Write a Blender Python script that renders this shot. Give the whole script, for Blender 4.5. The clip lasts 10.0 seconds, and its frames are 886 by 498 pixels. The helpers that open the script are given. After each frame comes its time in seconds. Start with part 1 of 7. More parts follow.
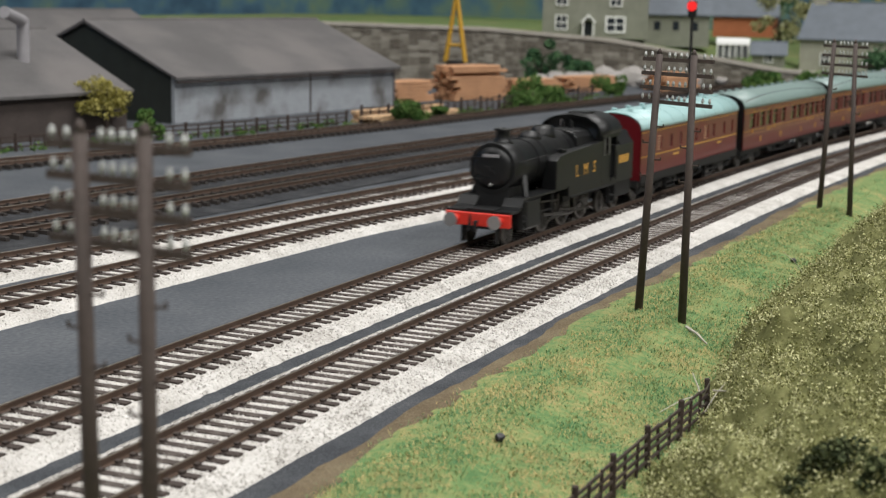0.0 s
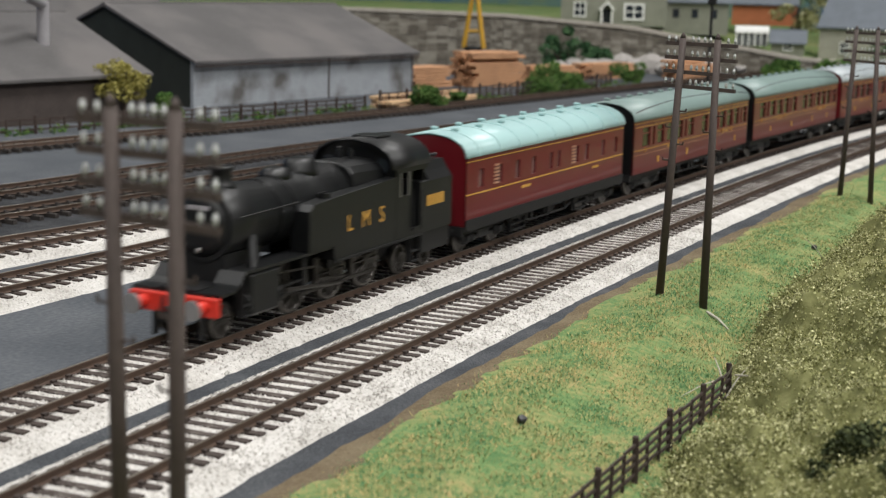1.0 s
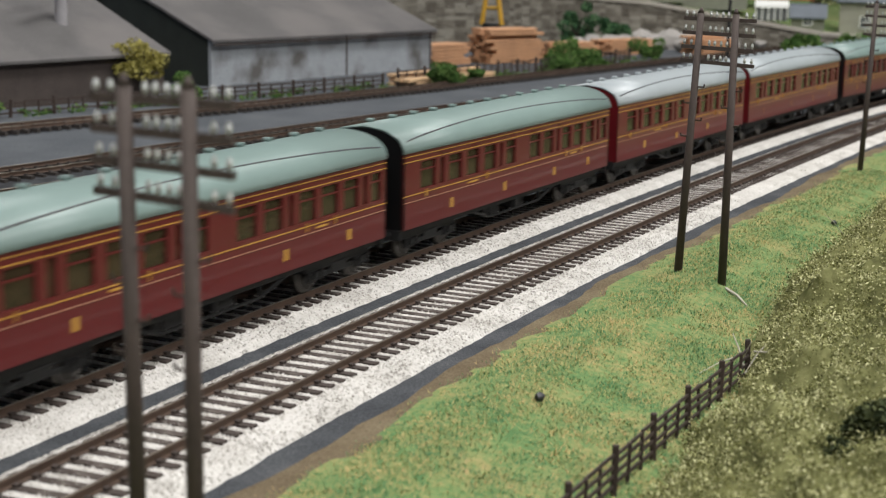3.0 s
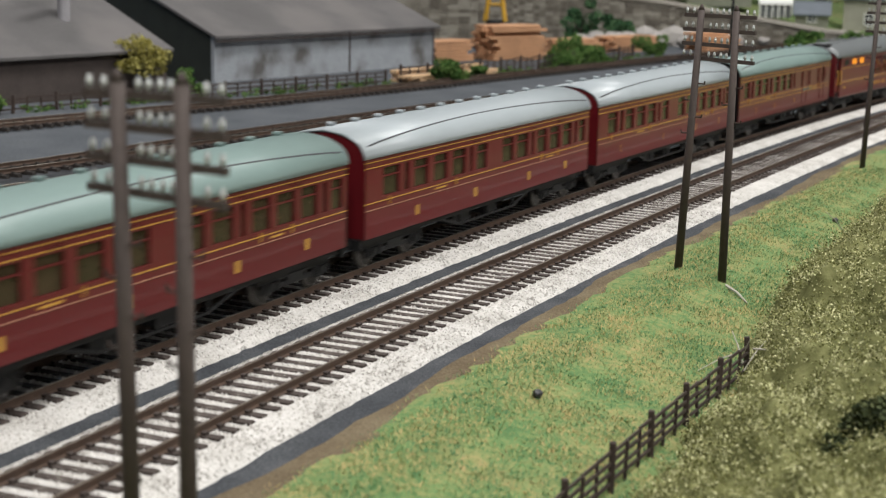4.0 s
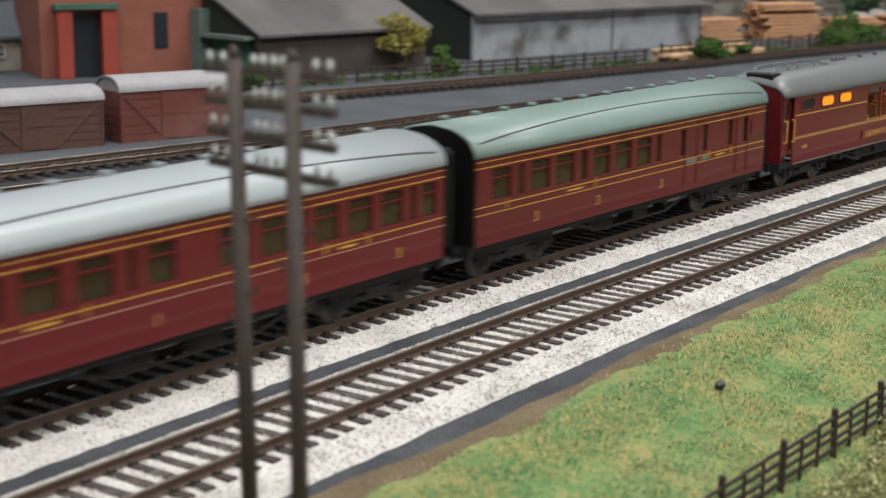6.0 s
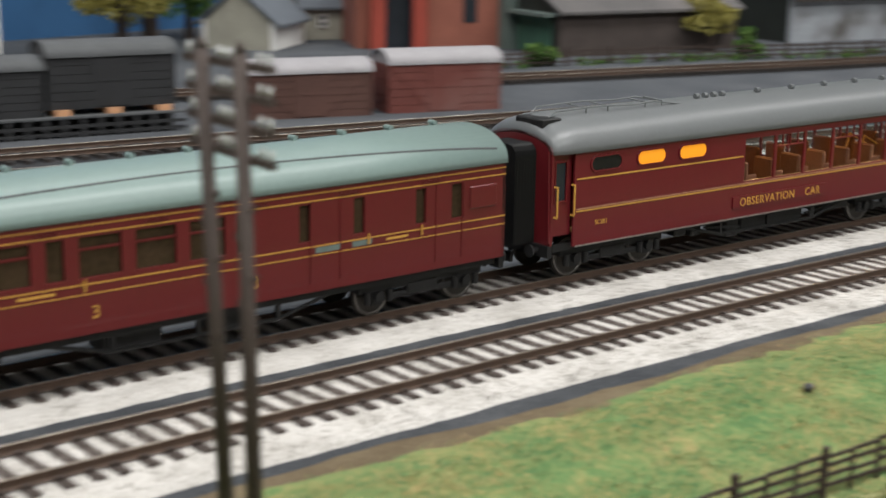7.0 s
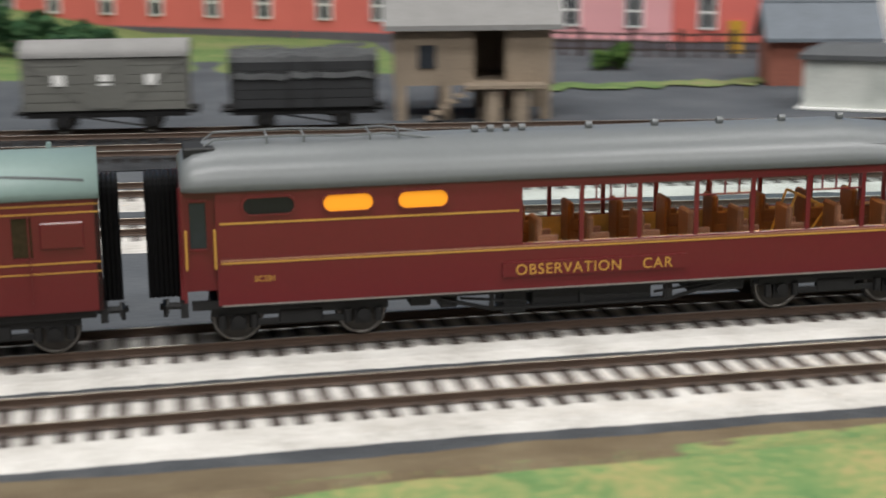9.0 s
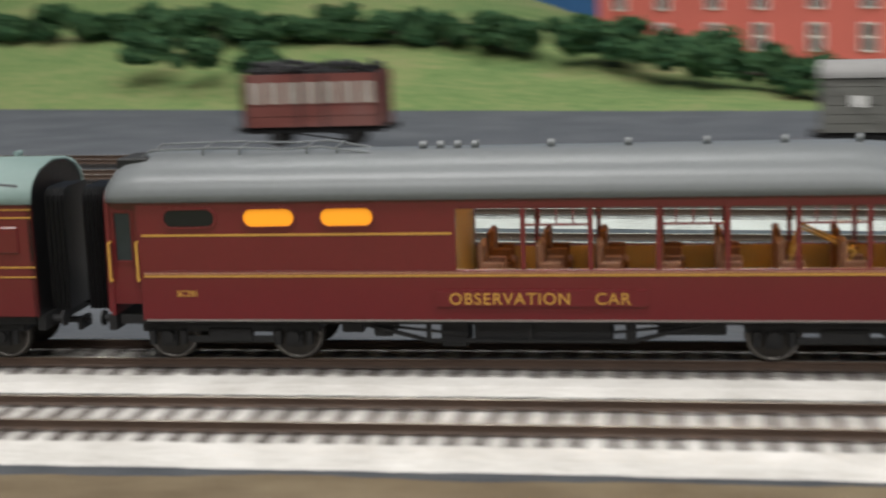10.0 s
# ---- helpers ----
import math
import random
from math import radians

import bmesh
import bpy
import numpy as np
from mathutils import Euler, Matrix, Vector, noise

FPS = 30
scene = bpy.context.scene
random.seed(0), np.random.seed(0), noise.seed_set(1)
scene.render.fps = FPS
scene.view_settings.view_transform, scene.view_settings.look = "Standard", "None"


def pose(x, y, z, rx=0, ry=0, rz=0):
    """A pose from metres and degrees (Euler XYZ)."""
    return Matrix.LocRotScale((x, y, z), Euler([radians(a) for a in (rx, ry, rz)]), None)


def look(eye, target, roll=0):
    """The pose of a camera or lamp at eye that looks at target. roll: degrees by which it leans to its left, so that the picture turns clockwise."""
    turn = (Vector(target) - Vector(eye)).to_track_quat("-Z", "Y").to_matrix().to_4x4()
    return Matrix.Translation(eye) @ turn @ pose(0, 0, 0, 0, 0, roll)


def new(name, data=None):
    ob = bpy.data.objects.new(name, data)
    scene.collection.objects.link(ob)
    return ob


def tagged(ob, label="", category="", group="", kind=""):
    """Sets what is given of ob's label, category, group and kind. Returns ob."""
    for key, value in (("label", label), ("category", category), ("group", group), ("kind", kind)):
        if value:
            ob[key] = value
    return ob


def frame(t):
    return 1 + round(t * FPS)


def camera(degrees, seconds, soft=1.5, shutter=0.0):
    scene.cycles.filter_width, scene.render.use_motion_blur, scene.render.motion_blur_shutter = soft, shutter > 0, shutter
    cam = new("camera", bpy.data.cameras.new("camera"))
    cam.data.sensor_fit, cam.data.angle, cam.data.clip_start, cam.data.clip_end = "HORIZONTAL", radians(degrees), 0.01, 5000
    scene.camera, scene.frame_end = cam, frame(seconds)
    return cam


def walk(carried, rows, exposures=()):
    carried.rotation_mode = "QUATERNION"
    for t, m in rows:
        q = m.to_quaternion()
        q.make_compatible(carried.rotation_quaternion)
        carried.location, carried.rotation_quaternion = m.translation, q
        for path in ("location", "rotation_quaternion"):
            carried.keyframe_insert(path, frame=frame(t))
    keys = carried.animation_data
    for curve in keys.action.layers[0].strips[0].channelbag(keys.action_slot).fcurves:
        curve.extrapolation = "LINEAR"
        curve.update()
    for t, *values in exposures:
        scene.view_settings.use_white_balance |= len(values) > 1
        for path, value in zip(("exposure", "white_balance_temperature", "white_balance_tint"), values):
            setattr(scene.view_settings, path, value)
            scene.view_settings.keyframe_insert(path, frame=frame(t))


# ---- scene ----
FOV = 33.02
PATH = [
    (0.0, (-0.1214, -0.2059, 0.1191), (0.3393, -0.0306, 0.0353), 1.11),
    (0.5, (-0.1204, -0.2054, 0.1177), (0.3395, -0.0293, 0.0315), 1.39),
    (1.0, (-0.1222, -0.2037, 0.1173), (0.3360, -0.0241, 0.0293), 1.45),
    (1.5, (-0.1208, -0.2037, 0.1170), (0.3367, -0.0229, 0.0271), 1.18),
    (2.0, (-0.1207, -0.2041, 0.1168), (0.3358, -0.0218, 0.0251), 1.10),
    (2.5, (-0.1215, -0.2039, 0.1172), (0.3339, -0.0201, 0.0233), 1.03),
    (4.0, (-0.1201, -0.2056, 0.1171), (0.3337, -0.0193, 0.0205), 1.08),
    (4.5, (-0.1217, -0.2063, 0.1170), (0.3320, -0.0196, 0.0203), 0.92),
    (5.0, (-0.1187, -0.2044, 0.1158), (0.3322, -0.0109, 0.0201), 0.24),
    (5.5, (-0.1199, -0.2076, 0.1166), (0.3209, 0.0081, 0.0206), 0.29),
    (5.7, (-0.1168, -0.2117, 0.1158), (0.3103, 0.0286, 0.0160), 0.25),
    (6.8, (-0.0623, -0.2881, 0.1230), (0.2892, 0.0488, 0.0091), 1.32),
    (7.0, (-0.0637, -0.2963, 0.1237), (0.2603, 0.0666, 0.0083), 0.93),
    (7.2, (-0.0692, -0.3047, 0.1262), (0.2309, 0.0777, 0.0092), 0.95),
    (7.5, (-0.0938, -0.3187, 0.1271), (0.1805, 0.0825, 0.0098), 0.77),
    (7.8, (-0.1346, -0.3408, 0.1266), (0.1162, 0.0755, 0.0093), 0.45),
    (8.0, (-0.1576, -0.3573, 0.1263), (0.0762, 0.0682, 0.0070), 0.62),
    (8.5, (-0.2179, -0.3519, 0.1182), (-0.0474, 0.1040, 0.0038), 0.22),
    (9.0, (-0.2572, -0.3560, 0.1165), (-0.1783, 0.1246, 0.0033), -0.43),
    (9.5, (-0.3080, -0.3644, 0.1163), (-0.3013, 0.1234, 0.0065), -0.65),
    (10.0, (-0.3576, -0.3365, 0.0981), (-0.4723, 0.1417, 0.0074), -2.09),
]
cam = camera(FOV, 10.0, soft=1.2, shutter=0.5)
walk(cam, [(t, look(e, a, r)) for t, e, a, r in PATH])
cam.data.dof.use_dof = True
cam.data.dof.focus_distance = 0.57
cam.data.dof.aperture_fstop = 30.0

# ---- light: an exhibition hall with long ceiling fittings, and fill added in front ----
world = bpy.data.worlds.new("hall_air")
scene.world = world
world.use_nodes = True
world.node_tree.nodes["Background"].inputs[0].default_value = (0.86, 0.93, 1.0, 1)
world.node_tree.nodes["Background"].inputs[1].default_value = 0.25
CEIL = 2.3


def ceiling_and_fill_lamp(x, y, w, h, power):
    li = bpy.data.lights.new("ceiling_and_fill_lamp", "AREA")
    li.shape, li.size, li.size_y, li.energy, li.color = "RECTANGLE", w, h, power, (1.0, 0.985, 0.965)
    ob = new("ceiling_and_fill_lamp", li)
    ob.matrix_world = look((x, y, CEIL - 0.03), (x, y, 0))
    return ob


# the two at y = -2.2 are added fill to brighten the train's sides
for lx, ly, lp in ((-0.9, -0.5, 37), (1.2, -0.5, 37), (-0.9, -2.2, 44), (1.2, -2.2, 44), (-0.9, 1.4, 19), (1.2, 1.4, 13), (3.2, 0.3, 11)):
    ceiling_and_fill_lamp(lx, ly, 1.5, 0.35, lp)
scene.view_settings.exposure = 0.0


# ---- materials ----
def mat(name, base, rough=0.6, metal=0.0, var=0.15, scale=60.0, fine=600.0, bump=0.15, dirt=None, dirt_amount=0.0, island=0.0, spec=0.5, coat=0.0):
    m = bpy.data.materials.new(name)
    m.use_nodes = True
    nt = m.node_tree
    b = nt.nodes["Principled BSDF"]
    tc = nt.nodes.new("ShaderNodeTexCoord")
    n1 = nt.nodes.new("ShaderNodeTexNoise")
    n2 = nt.nodes.new("ShaderNodeTexNoise")
    for n, s, dt in ((n1, scale, 5), (n2, fine, 4)):
        n.inputs["Scale"].default_value = s
        n.inputs["Detail"].default_value = dt
        nt.links.new(tc.outputs["Object"], n.inputs["Vector"])
    hsv = nt.nodes.new("ShaderNodeHueSaturation")
    hsv.inputs["Color"].default_value = (*base, 1)
    ad = nt.nodes.new("ShaderNodeMath")
    ad.operation = "ADD"
    nt.links.new(n1.outputs["Fac"], ad.inputs[0])
    nt.links.new(n2.outputs["Fac"], ad.inputs[1])
    mr = nt.nodes.new("ShaderNodeMapRange")
    mr.inputs["From Min"].default_value, mr.inputs["From Max"].default_value = 0.6, 1.4
    mr.inputs["To Min"].default_value, mr.inputs["To Max"].default_value = 1 - var, 1 + var
    nt.links.new(ad.outputs[0], mr.inputs["Value"])
    val = mr.outputs[0]
    if island:
        ge = nt.nodes.new("ShaderNodeNewGeometry")
        mi = nt.nodes.new("ShaderNodeMapRange")
        mi.inputs["To Min"].default_value, mi.inputs["To Max"].default_value = 1 - island, 1 + island
        nt.links.new(ge.outputs["Random Per Island"], mi.inputs["Value"])
        mu = nt.nodes.new("ShaderNodeMath")
        mu.operation = "MULTIPLY"
        nt.links.new(val, mu.inputs[0])
        nt.links.new(mi.outputs[0], mu.inputs[1])
        val = mu.outputs[0]
    nt.links.new(val, hsv.inputs["Value"])
    col = hsv.outputs["Color"]
    if dirt:
        mx = nt.nodes.new("ShaderNodeMix")
        mx.data_type = "RGBA"
        mx.inputs[7].default_value = (*dirt, 1)
        cr = nt.nodes.new("ShaderNodeMapRange")
        cr.inputs["From Min"].default_value, cr.inputs["From Max"].default_value = 0.45, 0.68
        cr.inputs["To Max"].default_value = dirt_amount
        nt.links.new(n1.outputs["Fac"], cr.inputs["Value"])
        nt.links.new(cr.outputs[0], mx.inputs[0])
        nt.links.new(col, mx.inputs[6])
        col = mx.outputs[2]
    nt.links.new(col, b.inputs["Base Color"])
    b.inputs["Roughness"].default_value, b.inputs["Metallic"].default_value = rough, metal
    b.inputs["Specular IOR Level"].default_value = spec
    b.inputs["Coat Weight"].default_value = coat
    if bump:
        bp = nt.nodes.new("ShaderNodeBump")
        bp.inputs["Strength"].default_value, bp.inputs["Distance"].default_value = bump, 0.0006
        nt.links.new(n2.outputs["Fac"], bp.inputs["Height"])
        nt.links.new(bp.outputs[0], b.inputs["Normal"])
    return m


def glass(name, tint=(0.9, 0.95, 0.95)):
    m = bpy.data.materials.new(name)
    m.use_nodes = True
    b = m.node_tree.nodes["Principled BSDF"]
    b.inputs["Base Color"].default_value = (*tint, 1)
    b.inputs["Roughness"].default_value = 0.05
    b.inputs["Transmission Weight"].default_value = 1.0
    b.inputs["IOR"].default_value = 1.05
    return m


def glow(name, col, power):
    m = bpy.data.materials.new(name)
    m.use_nodes = True
    b = m.node_tree.nodes["Principled BSDF"]
    b.inputs["Base Color"].default_value = (*col, 1)
    b.inputs["Emission Color"].default_value = (*col, 1)
    b.inputs["Emission Strength"].default_value = power
    return m


def patchy(name, cols, scale, fine, rough=0.95, bump=0.5, island=0.0):
    """Three colours mixed by two noises, for turf, earth and stone."""
    m = bpy.data.materials.new(name)
    m.use_nodes = True
    nt = m.node_tree
    b = nt.nodes["Principled BSDF"]
    tc = nt.nodes.new("ShaderNodeTexCoord")
    n1, n2 = nt.nodes.new("ShaderNodeTexNoise"), nt.nodes.new("ShaderNodeTexNoise")
    for n, s in ((n1, scale), (n2, fine)):
        n.inputs["Scale"].default_value, n.inputs["Detail"].default_value = s, 6
        nt.links.new(tc.outputs["Object"], n.inputs["Vector"])
    r = nt.nodes.new("ShaderNodeValToRGB")
    r.color_ramp.elements[0].position, r.color_ramp.elements[1].position = 0.34, 0.68
    r.color_ramp.elements[0].color, r.color_ramp.elements[1].color = (*cols[0], 1), (*cols[-1], 1)
    for i, c in enumerate(cols[1:-1]):
        e = r.color_ramp.elements.new(0.34 + 0.34 * (i + 1) / (len(cols) - 1))
        e.color = (*c, 1)
    ad = nt.nodes.new("ShaderNodeMath")
    ad.operation = "MULTIPLY_ADD"
    ad.inputs[1].default_value, ad.inputs[2].default_value = 0.5, 0.0
    nt.links.new(n2.outputs["Fac"], ad.inputs[0])
    h = nt.nodes.new("ShaderNodeMath")
    h.operation = "MULTIPLY_ADD"
    h.inputs[1].default_value = 0.5
    nt.links.new(n1.outputs["Fac"], h.inputs[0])
    nt.links.new(ad.outputs[0], h.inputs[2])
    f = h.outputs[0]
    if island:
        ge = nt.nodes.new("ShaderNodeNewGeometry")
        k = nt.nodes.new("ShaderNodeMath")
        k.operation = "MULTIPLY_ADD"
        k.inputs[1].default_value = island
        nt.links.new(ge.outputs["Random Per Island"], k.inputs[0])
        s = nt.nodes.new("ShaderNodeMath")
        s.operation = "SUBTRACT"
        s.inputs[1].default_value = island / 2
        nt.links.new(f, s.inputs[0])
        nt.links.new(s.outputs[0], k.inputs[2])
        f = k.outputs[0]
    nt.links.new(f, r.inputs[0])
    nt.links.new(r.outputs[0], b.inputs["Base Color"])
    b.inputs["Roughness"].default_value = rough
    b.inputs["Specular IOR Level"].default_value = 0.2
    if bump:
        bp = nt.nodes.new("ShaderNodeBump")
        bp.inputs["Strength"].default_value, bp.inputs["Distance"].default_value = bump, 0.0008
        nt.links.new(n2.outputs["Fac"], bp.inputs["Height"])
        nt.links.new(bp.outputs[0], b.inputs["Normal"])
    return m


M_MAROON = mat("maroon_gloss", (0.132, 0.0125, 0.0165), 0.30, var=0.06, bump=0.02, coat=0.2)
M_MAROON_D = mat("maroon_brown_gloss", (0.120, 0.0130, 0.0150), 0.32, var=0.06, bump=0.02, coat=0.2)
M_MAROON_R = mat("maroon_red_gloss", (0.125, 0.008, 0.012), 0.32, var=0.06, bump=0.02, coat=0.2)
M_BLACK = mat("loco_black", (0.0045, 0.005, 0.0055), 0.42, var=0.2, bump=0.05)
M_FRAME = mat("underframe_black", (0.006, 0.006, 0.0065), 0.6, var=0.3, bump=0.2)
M_WHEEL = mat("wheel_steel", (0.05, 0.045, 0.04), 0.4, metal=0.7, var=0.2)
M_TYRE = mat("bright_tyre", (0.17, 0.16, 0.15), 0.38, metal=1.0, var=0.1)
M_GOLD = mat("gold_lining", (0.55, 0.30, 0.055), 0.5, var=0.1, bump=0)
M_CREAMLINE = mat("thin_cream_lining", (0.42, 0.22, 0.14), 0.5, var=0.05, bump=0)
M_RED = mat("buffer_beam_red", (0.62, 0.035, 0.02), 0.45, var=0.1)
M_STEEL = mat("buffer_steel", (0.45, 0.44, 0.43), 0.35, metal=0.8, var=0.1)
M_ROOF_GREEN = mat("pale_green_roof_paint", (0.20, 0.275, 0.26), 0.38, var=0.05, bump=0.03)
M_ROOF_BRIGHT = mat("light_turquoise_roof_paint", (0.37, 0.56, 0.56), 0.32, var=0.05, bump=0.03)
M_ROOF_SILVER = mat("silver_grey_roof_paint", (0.36, 0.40, 0.42), 0.34, var=0.05, bump=0.03)
M_ROOF_GREY = mat("mid_grey_roof_paint", (0.145, 0.155, 0.16), 0.36, var=0.05, bump=0.03)
M_BELLOWS = mat("bellows_black", (0.0045, 0.0045, 0.005), 0.4)
# opaque pane: the unlit compartment behind is painted as its dark colour
M_DIM_PANE = mat("dim_compartment_interior", (0.045, 0.028, 0.017), 0.12, var=0.5, scale=90, bump=0)
M_GLASS = glass("clear_glazing")
M_SEAT = mat("brown_seat", (0.16, 0.06, 0.028), 0.6)
M_INNER = mat("tan_interior", (0.42, 0.27, 0.10), 0.6)
M_LIT = glow("lit_amber_window", (1.0, 0.36, 0.015), 0.34)
M_LAMP = glow("saloon_lamp", (1.0, 0.50, 0.10), 9.0)
M_RAIL = mat("rusty_rail_side", (0.07, 0.042, 0.028), 0.7, var=0.3, fine=900)
M_RAILTOP = mat("worn_rail_head", (0.30, 0.27, 0.23), 0.35, metal=0.8, var=0.2)
M_SLEEPER = mat("dark_brown_sleeper", (0.052, 0.038, 0.032), 0.85, var=0.35, scale=160, fine=1200, bump=0.5, dirt=(0.20, 0.18, 0.16), dirt_amount=0.3)
M_SLEEPER_Y = mat("yard_sleeper", (0.035, 0.029, 0.026), 0.9, var=0.35, fine=1200, bump=0.5)
M_BALLAST = patchy("white_ballast", [(0.37, 0.35, 0.32), (0.55, 0.53, 0.50), (0.68, 0.66, 0.63)], 60, 900, bump=1.0, island=0.3)
M_BALLAST_D = patchy("dark_cinder_ballast", [(0.022, 0.023, 0.026), (0.04, 0.042, 0.046), (0.085, 0.085, 0.088)], 80, 1500, bump=1.0)
M_GROUND = patchy("grey_yard_surface", [(0.062, 0.069, 0.078), (0.086, 0.093, 0.104), (0.12, 0.127, 0.136)], 22, 500, bump=0.35)
M_CESS = patchy("dark_grey_cess", [(0.035, 0.038, 0.044), (0.06, 0.065, 0.072), (0.10, 0.105, 0.112)], 60, 1200, bump=0.8)
M_EARTH = patchy("brown_earth", [(0.10, 0.075, 0.045), (0.15, 0.115, 0.072), (0.20, 0.165, 0.105)], 50, 1000, bump=0.8)
M_GRASS = patchy("grass_base", [(0.085, 0.17, 0.065), (0.14, 0.225, 0.085), (0.25, 0.26, 0.105), (0.37, 0.28, 0.135)], 36, 420, bump=0.9)
M_BLADE = patchy("grass_fibre", [(0.085, 0.21, 0.095), (0.17, 0.285, 0.11), (0.33, 0.345, 0.135), (0.54, 0.40, 0.19)], 30, 160, bump=0, island=0.5)
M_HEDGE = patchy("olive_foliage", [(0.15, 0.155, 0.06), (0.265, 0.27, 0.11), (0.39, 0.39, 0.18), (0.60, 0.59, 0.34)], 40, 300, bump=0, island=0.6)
# the leaf colours darkened: shade inside the thicket, put into the colour
M_HEDGE_SHADE = patchy("olive_foliage_inner_shade", [(0.085, 0.088, 0.034), (0.16, 0.163, 0.065), (0.25, 0.25, 0.11)], 40, 300, bump=0.6)
M_FOL_DARK = patchy("dark_green_foliage", [(0.028, 0.075, 0.035), (0.05, 0.12, 0.055), (0.09, 0.17, 0.075)], 60, 500, bump=0, island=0.5)
M_FOL_FRESH = patchy("fresh_green_foliage", [(0.04, 0.095, 0.022), (0.08, 0.16, 0.04), (0.15, 0.235, 0.065)], 60, 500, bump=0, island=0.5)
M_FOL_AUTUMN = patchy("yellow_green_foliage", [(0.17, 0.15, 0.03), (0.32, 0.28, 0.07), (0.46, 0.42, 0.14)], 60, 500, bump=0, island=0.5)
M_WOOD = mat("creosoted_wood", (0.045, 0.03, 0.024), 0.8, var=0.3, bump=0.4)
M_POLE = mat("telegraph_pole_wood", (0.065, 0.048, 0.042), 0.75, var=0.2, bump=0.3)
M_PORC = mat("white_porcelain", (0.46, 0.47, 0.46), 0.15, var=0.05, bump=0)
M_ROOFFELT = mat("weathered_grey_roofing", (0.105, 0.10, 0.10), 0.85, var=0.25, scale=14, dirt=(0.17, 0.155, 0.15), dirt_amount=0.5, bump=0.3)
M_RENDER = mat("streaked_pale_render", (0.34, 0.365, 0.395), 0.9, var=0.35, scale=26, dirt=(0.075, 0.066, 0.058), dirt_amount=0.9, bump=0.4)
M_SHEDGREEN = mat("very_dark_green_boards", (0.018, 0.022, 0.018), 0.85, var=0.3, bump=0.5)
M_SHEDBRICK = mat("dark_sooty_brick", (0.06, 0.047, 0.042), 0.9, var=0.3, bump=0.5)
M_GREENDOOR = mat("faded_green_door", (0.045, 0.12, 0.085), 0.75, var=0.3)
M_GREENPOST = mat("grey_green_panel", (0.13, 0.17, 0.155), 0.8, var=0.2)
M_REDBRICK = mat("painted_red_brick", (0.33, 0.055, 0.035), 0.8, var=0.2, scale=40, bump=0.6)
M_BRICKRED = mat("weathered_red_brick", (0.27, 0.095, 0.065), 0.9, var=0.25, scale=40, bump=0.6)
M_VANRED = mat("faded_bauxite_red", (0.16, 0.045, 0.035), 0.75, var=0.3, scale=30, dirt=(0.20, 0.13, 0.115), dirt_amount=0.45)
M_VANBROWN = mat("brown_wagon_paint", (0.095, 0.045, 0.035), 0.8, var=0.3, scale=30)
M_VANROOF = mat("pale_grey_wagon_roof", (0.33, 0.32, 0.335), 0.7, var=0.15)
M_GREYWAG = mat("grey_wagon_paint", (0.135, 0.135, 0.122), 0.8, var=0.2, scale=30)
M_BLACKVAN = mat("sooty_black_van", (0.022, 0.023, 0.025), 0.8, var=0.3)
M_BLACKVANROOF = mat("dark_grey_van_roof", (0.085, 0.09, 0.095), 0.8, var=0.2)
M_TIMBER = mat("fresh_sawn_timber", (0.50, 0.27, 0.145), 0.8, var=0.25, scale=50, island=0.25, bump=0.5)
M_TIMBER_PALE = mat("pale_sawn_planks", (0.60, 0.40, 0.23), 0.8, var=0.2, scale=50, island=0.2, bump=0.5)
M_STONE = patchy("grey_stone", [(0.13, 0.115, 0.095), (0.22, 0.20, 0.165), (0.32, 0.30, 0.255)], 60, 500, bump=0.9, island=0.4)
M_ROCK = patchy("grey_boulders", [(0.09, 0.085, 0.085), (0.19, 0.18, 0.175), (0.36, 0.34, 0.32)], 40, 400, bump=0.9, island=0.5)
M_COPING = mat("pale_stone_coping", (0.40, 0.37, 0.32), 0.9, var=0.2)
M_HOUSE = mat("grey_green_stone_house", (0.22, 0.225, 0.18), 0.9, var=0.2, scale=60, bump=0.7)
M_HOUSE_L = mat("buff_stone_house", (0.36, 0.35, 0.29), 0.9, var=0.2, scale=60, bump=0.7)
M_SLATE = mat("blue_grey_slate", (0.135, 0.155, 0.18), 0.75, var=0.2, scale=60)
M_WHITE = mat("white_paint", (0.78, 0.78, 0.76), 0.6, var=0.06)
M_WINDOW = mat("dark_window", (0.022, 0.027, 0.034), 0.25, var=0.2, bump=0)
M_PINK = mat("salmon_pink_render", (0.72, 0.17, 0.14), 0.85, var=0.1, scale=20)
M_PINK_L = mat("pale_pink_render", (0.80, 0.40, 0.42), 0.85, var=0.1, scale=20)
M_PLINTH = mat("dark_grey_plinth", (0.12, 0.11, 0.125), 0.85, var=0.2)
M_ORANGE = mat("orange_brick_band", (0.36, 0.12, 0.05), 0.85, var=0.2)
M_HUTWOOD = mat("weathered_beige_boards", (0.27, 0.215, 0.16), 0.85, var=0.25, scale=50, bump=0.5)
M_HUTROOF = mat("grey_felt_hut_roof", (0.24, 0.235, 0.23), 0.85, var=0.15)
M_CRANE = mat("yellow_crane_paint", (0.55, 0.31, 0.03), 0.6, var=0.15)
M_COAL = mat("coal", (0.02, 0.02, 0.022), 0.45, var=0.4, bump=0.6)
M_SHEET = mat("crumpled_grey_sheet", (0.13, 0.135, 0.14), 0.55, var=0.35, scale=70)
M_TANKWHITE = mat("stained_white_tank", (0.62, 0.64, 0.60), 0.6, var=0.2, scale=20, dirt=(0.16, 0.2, 0.18), dirt_amount=0.75)
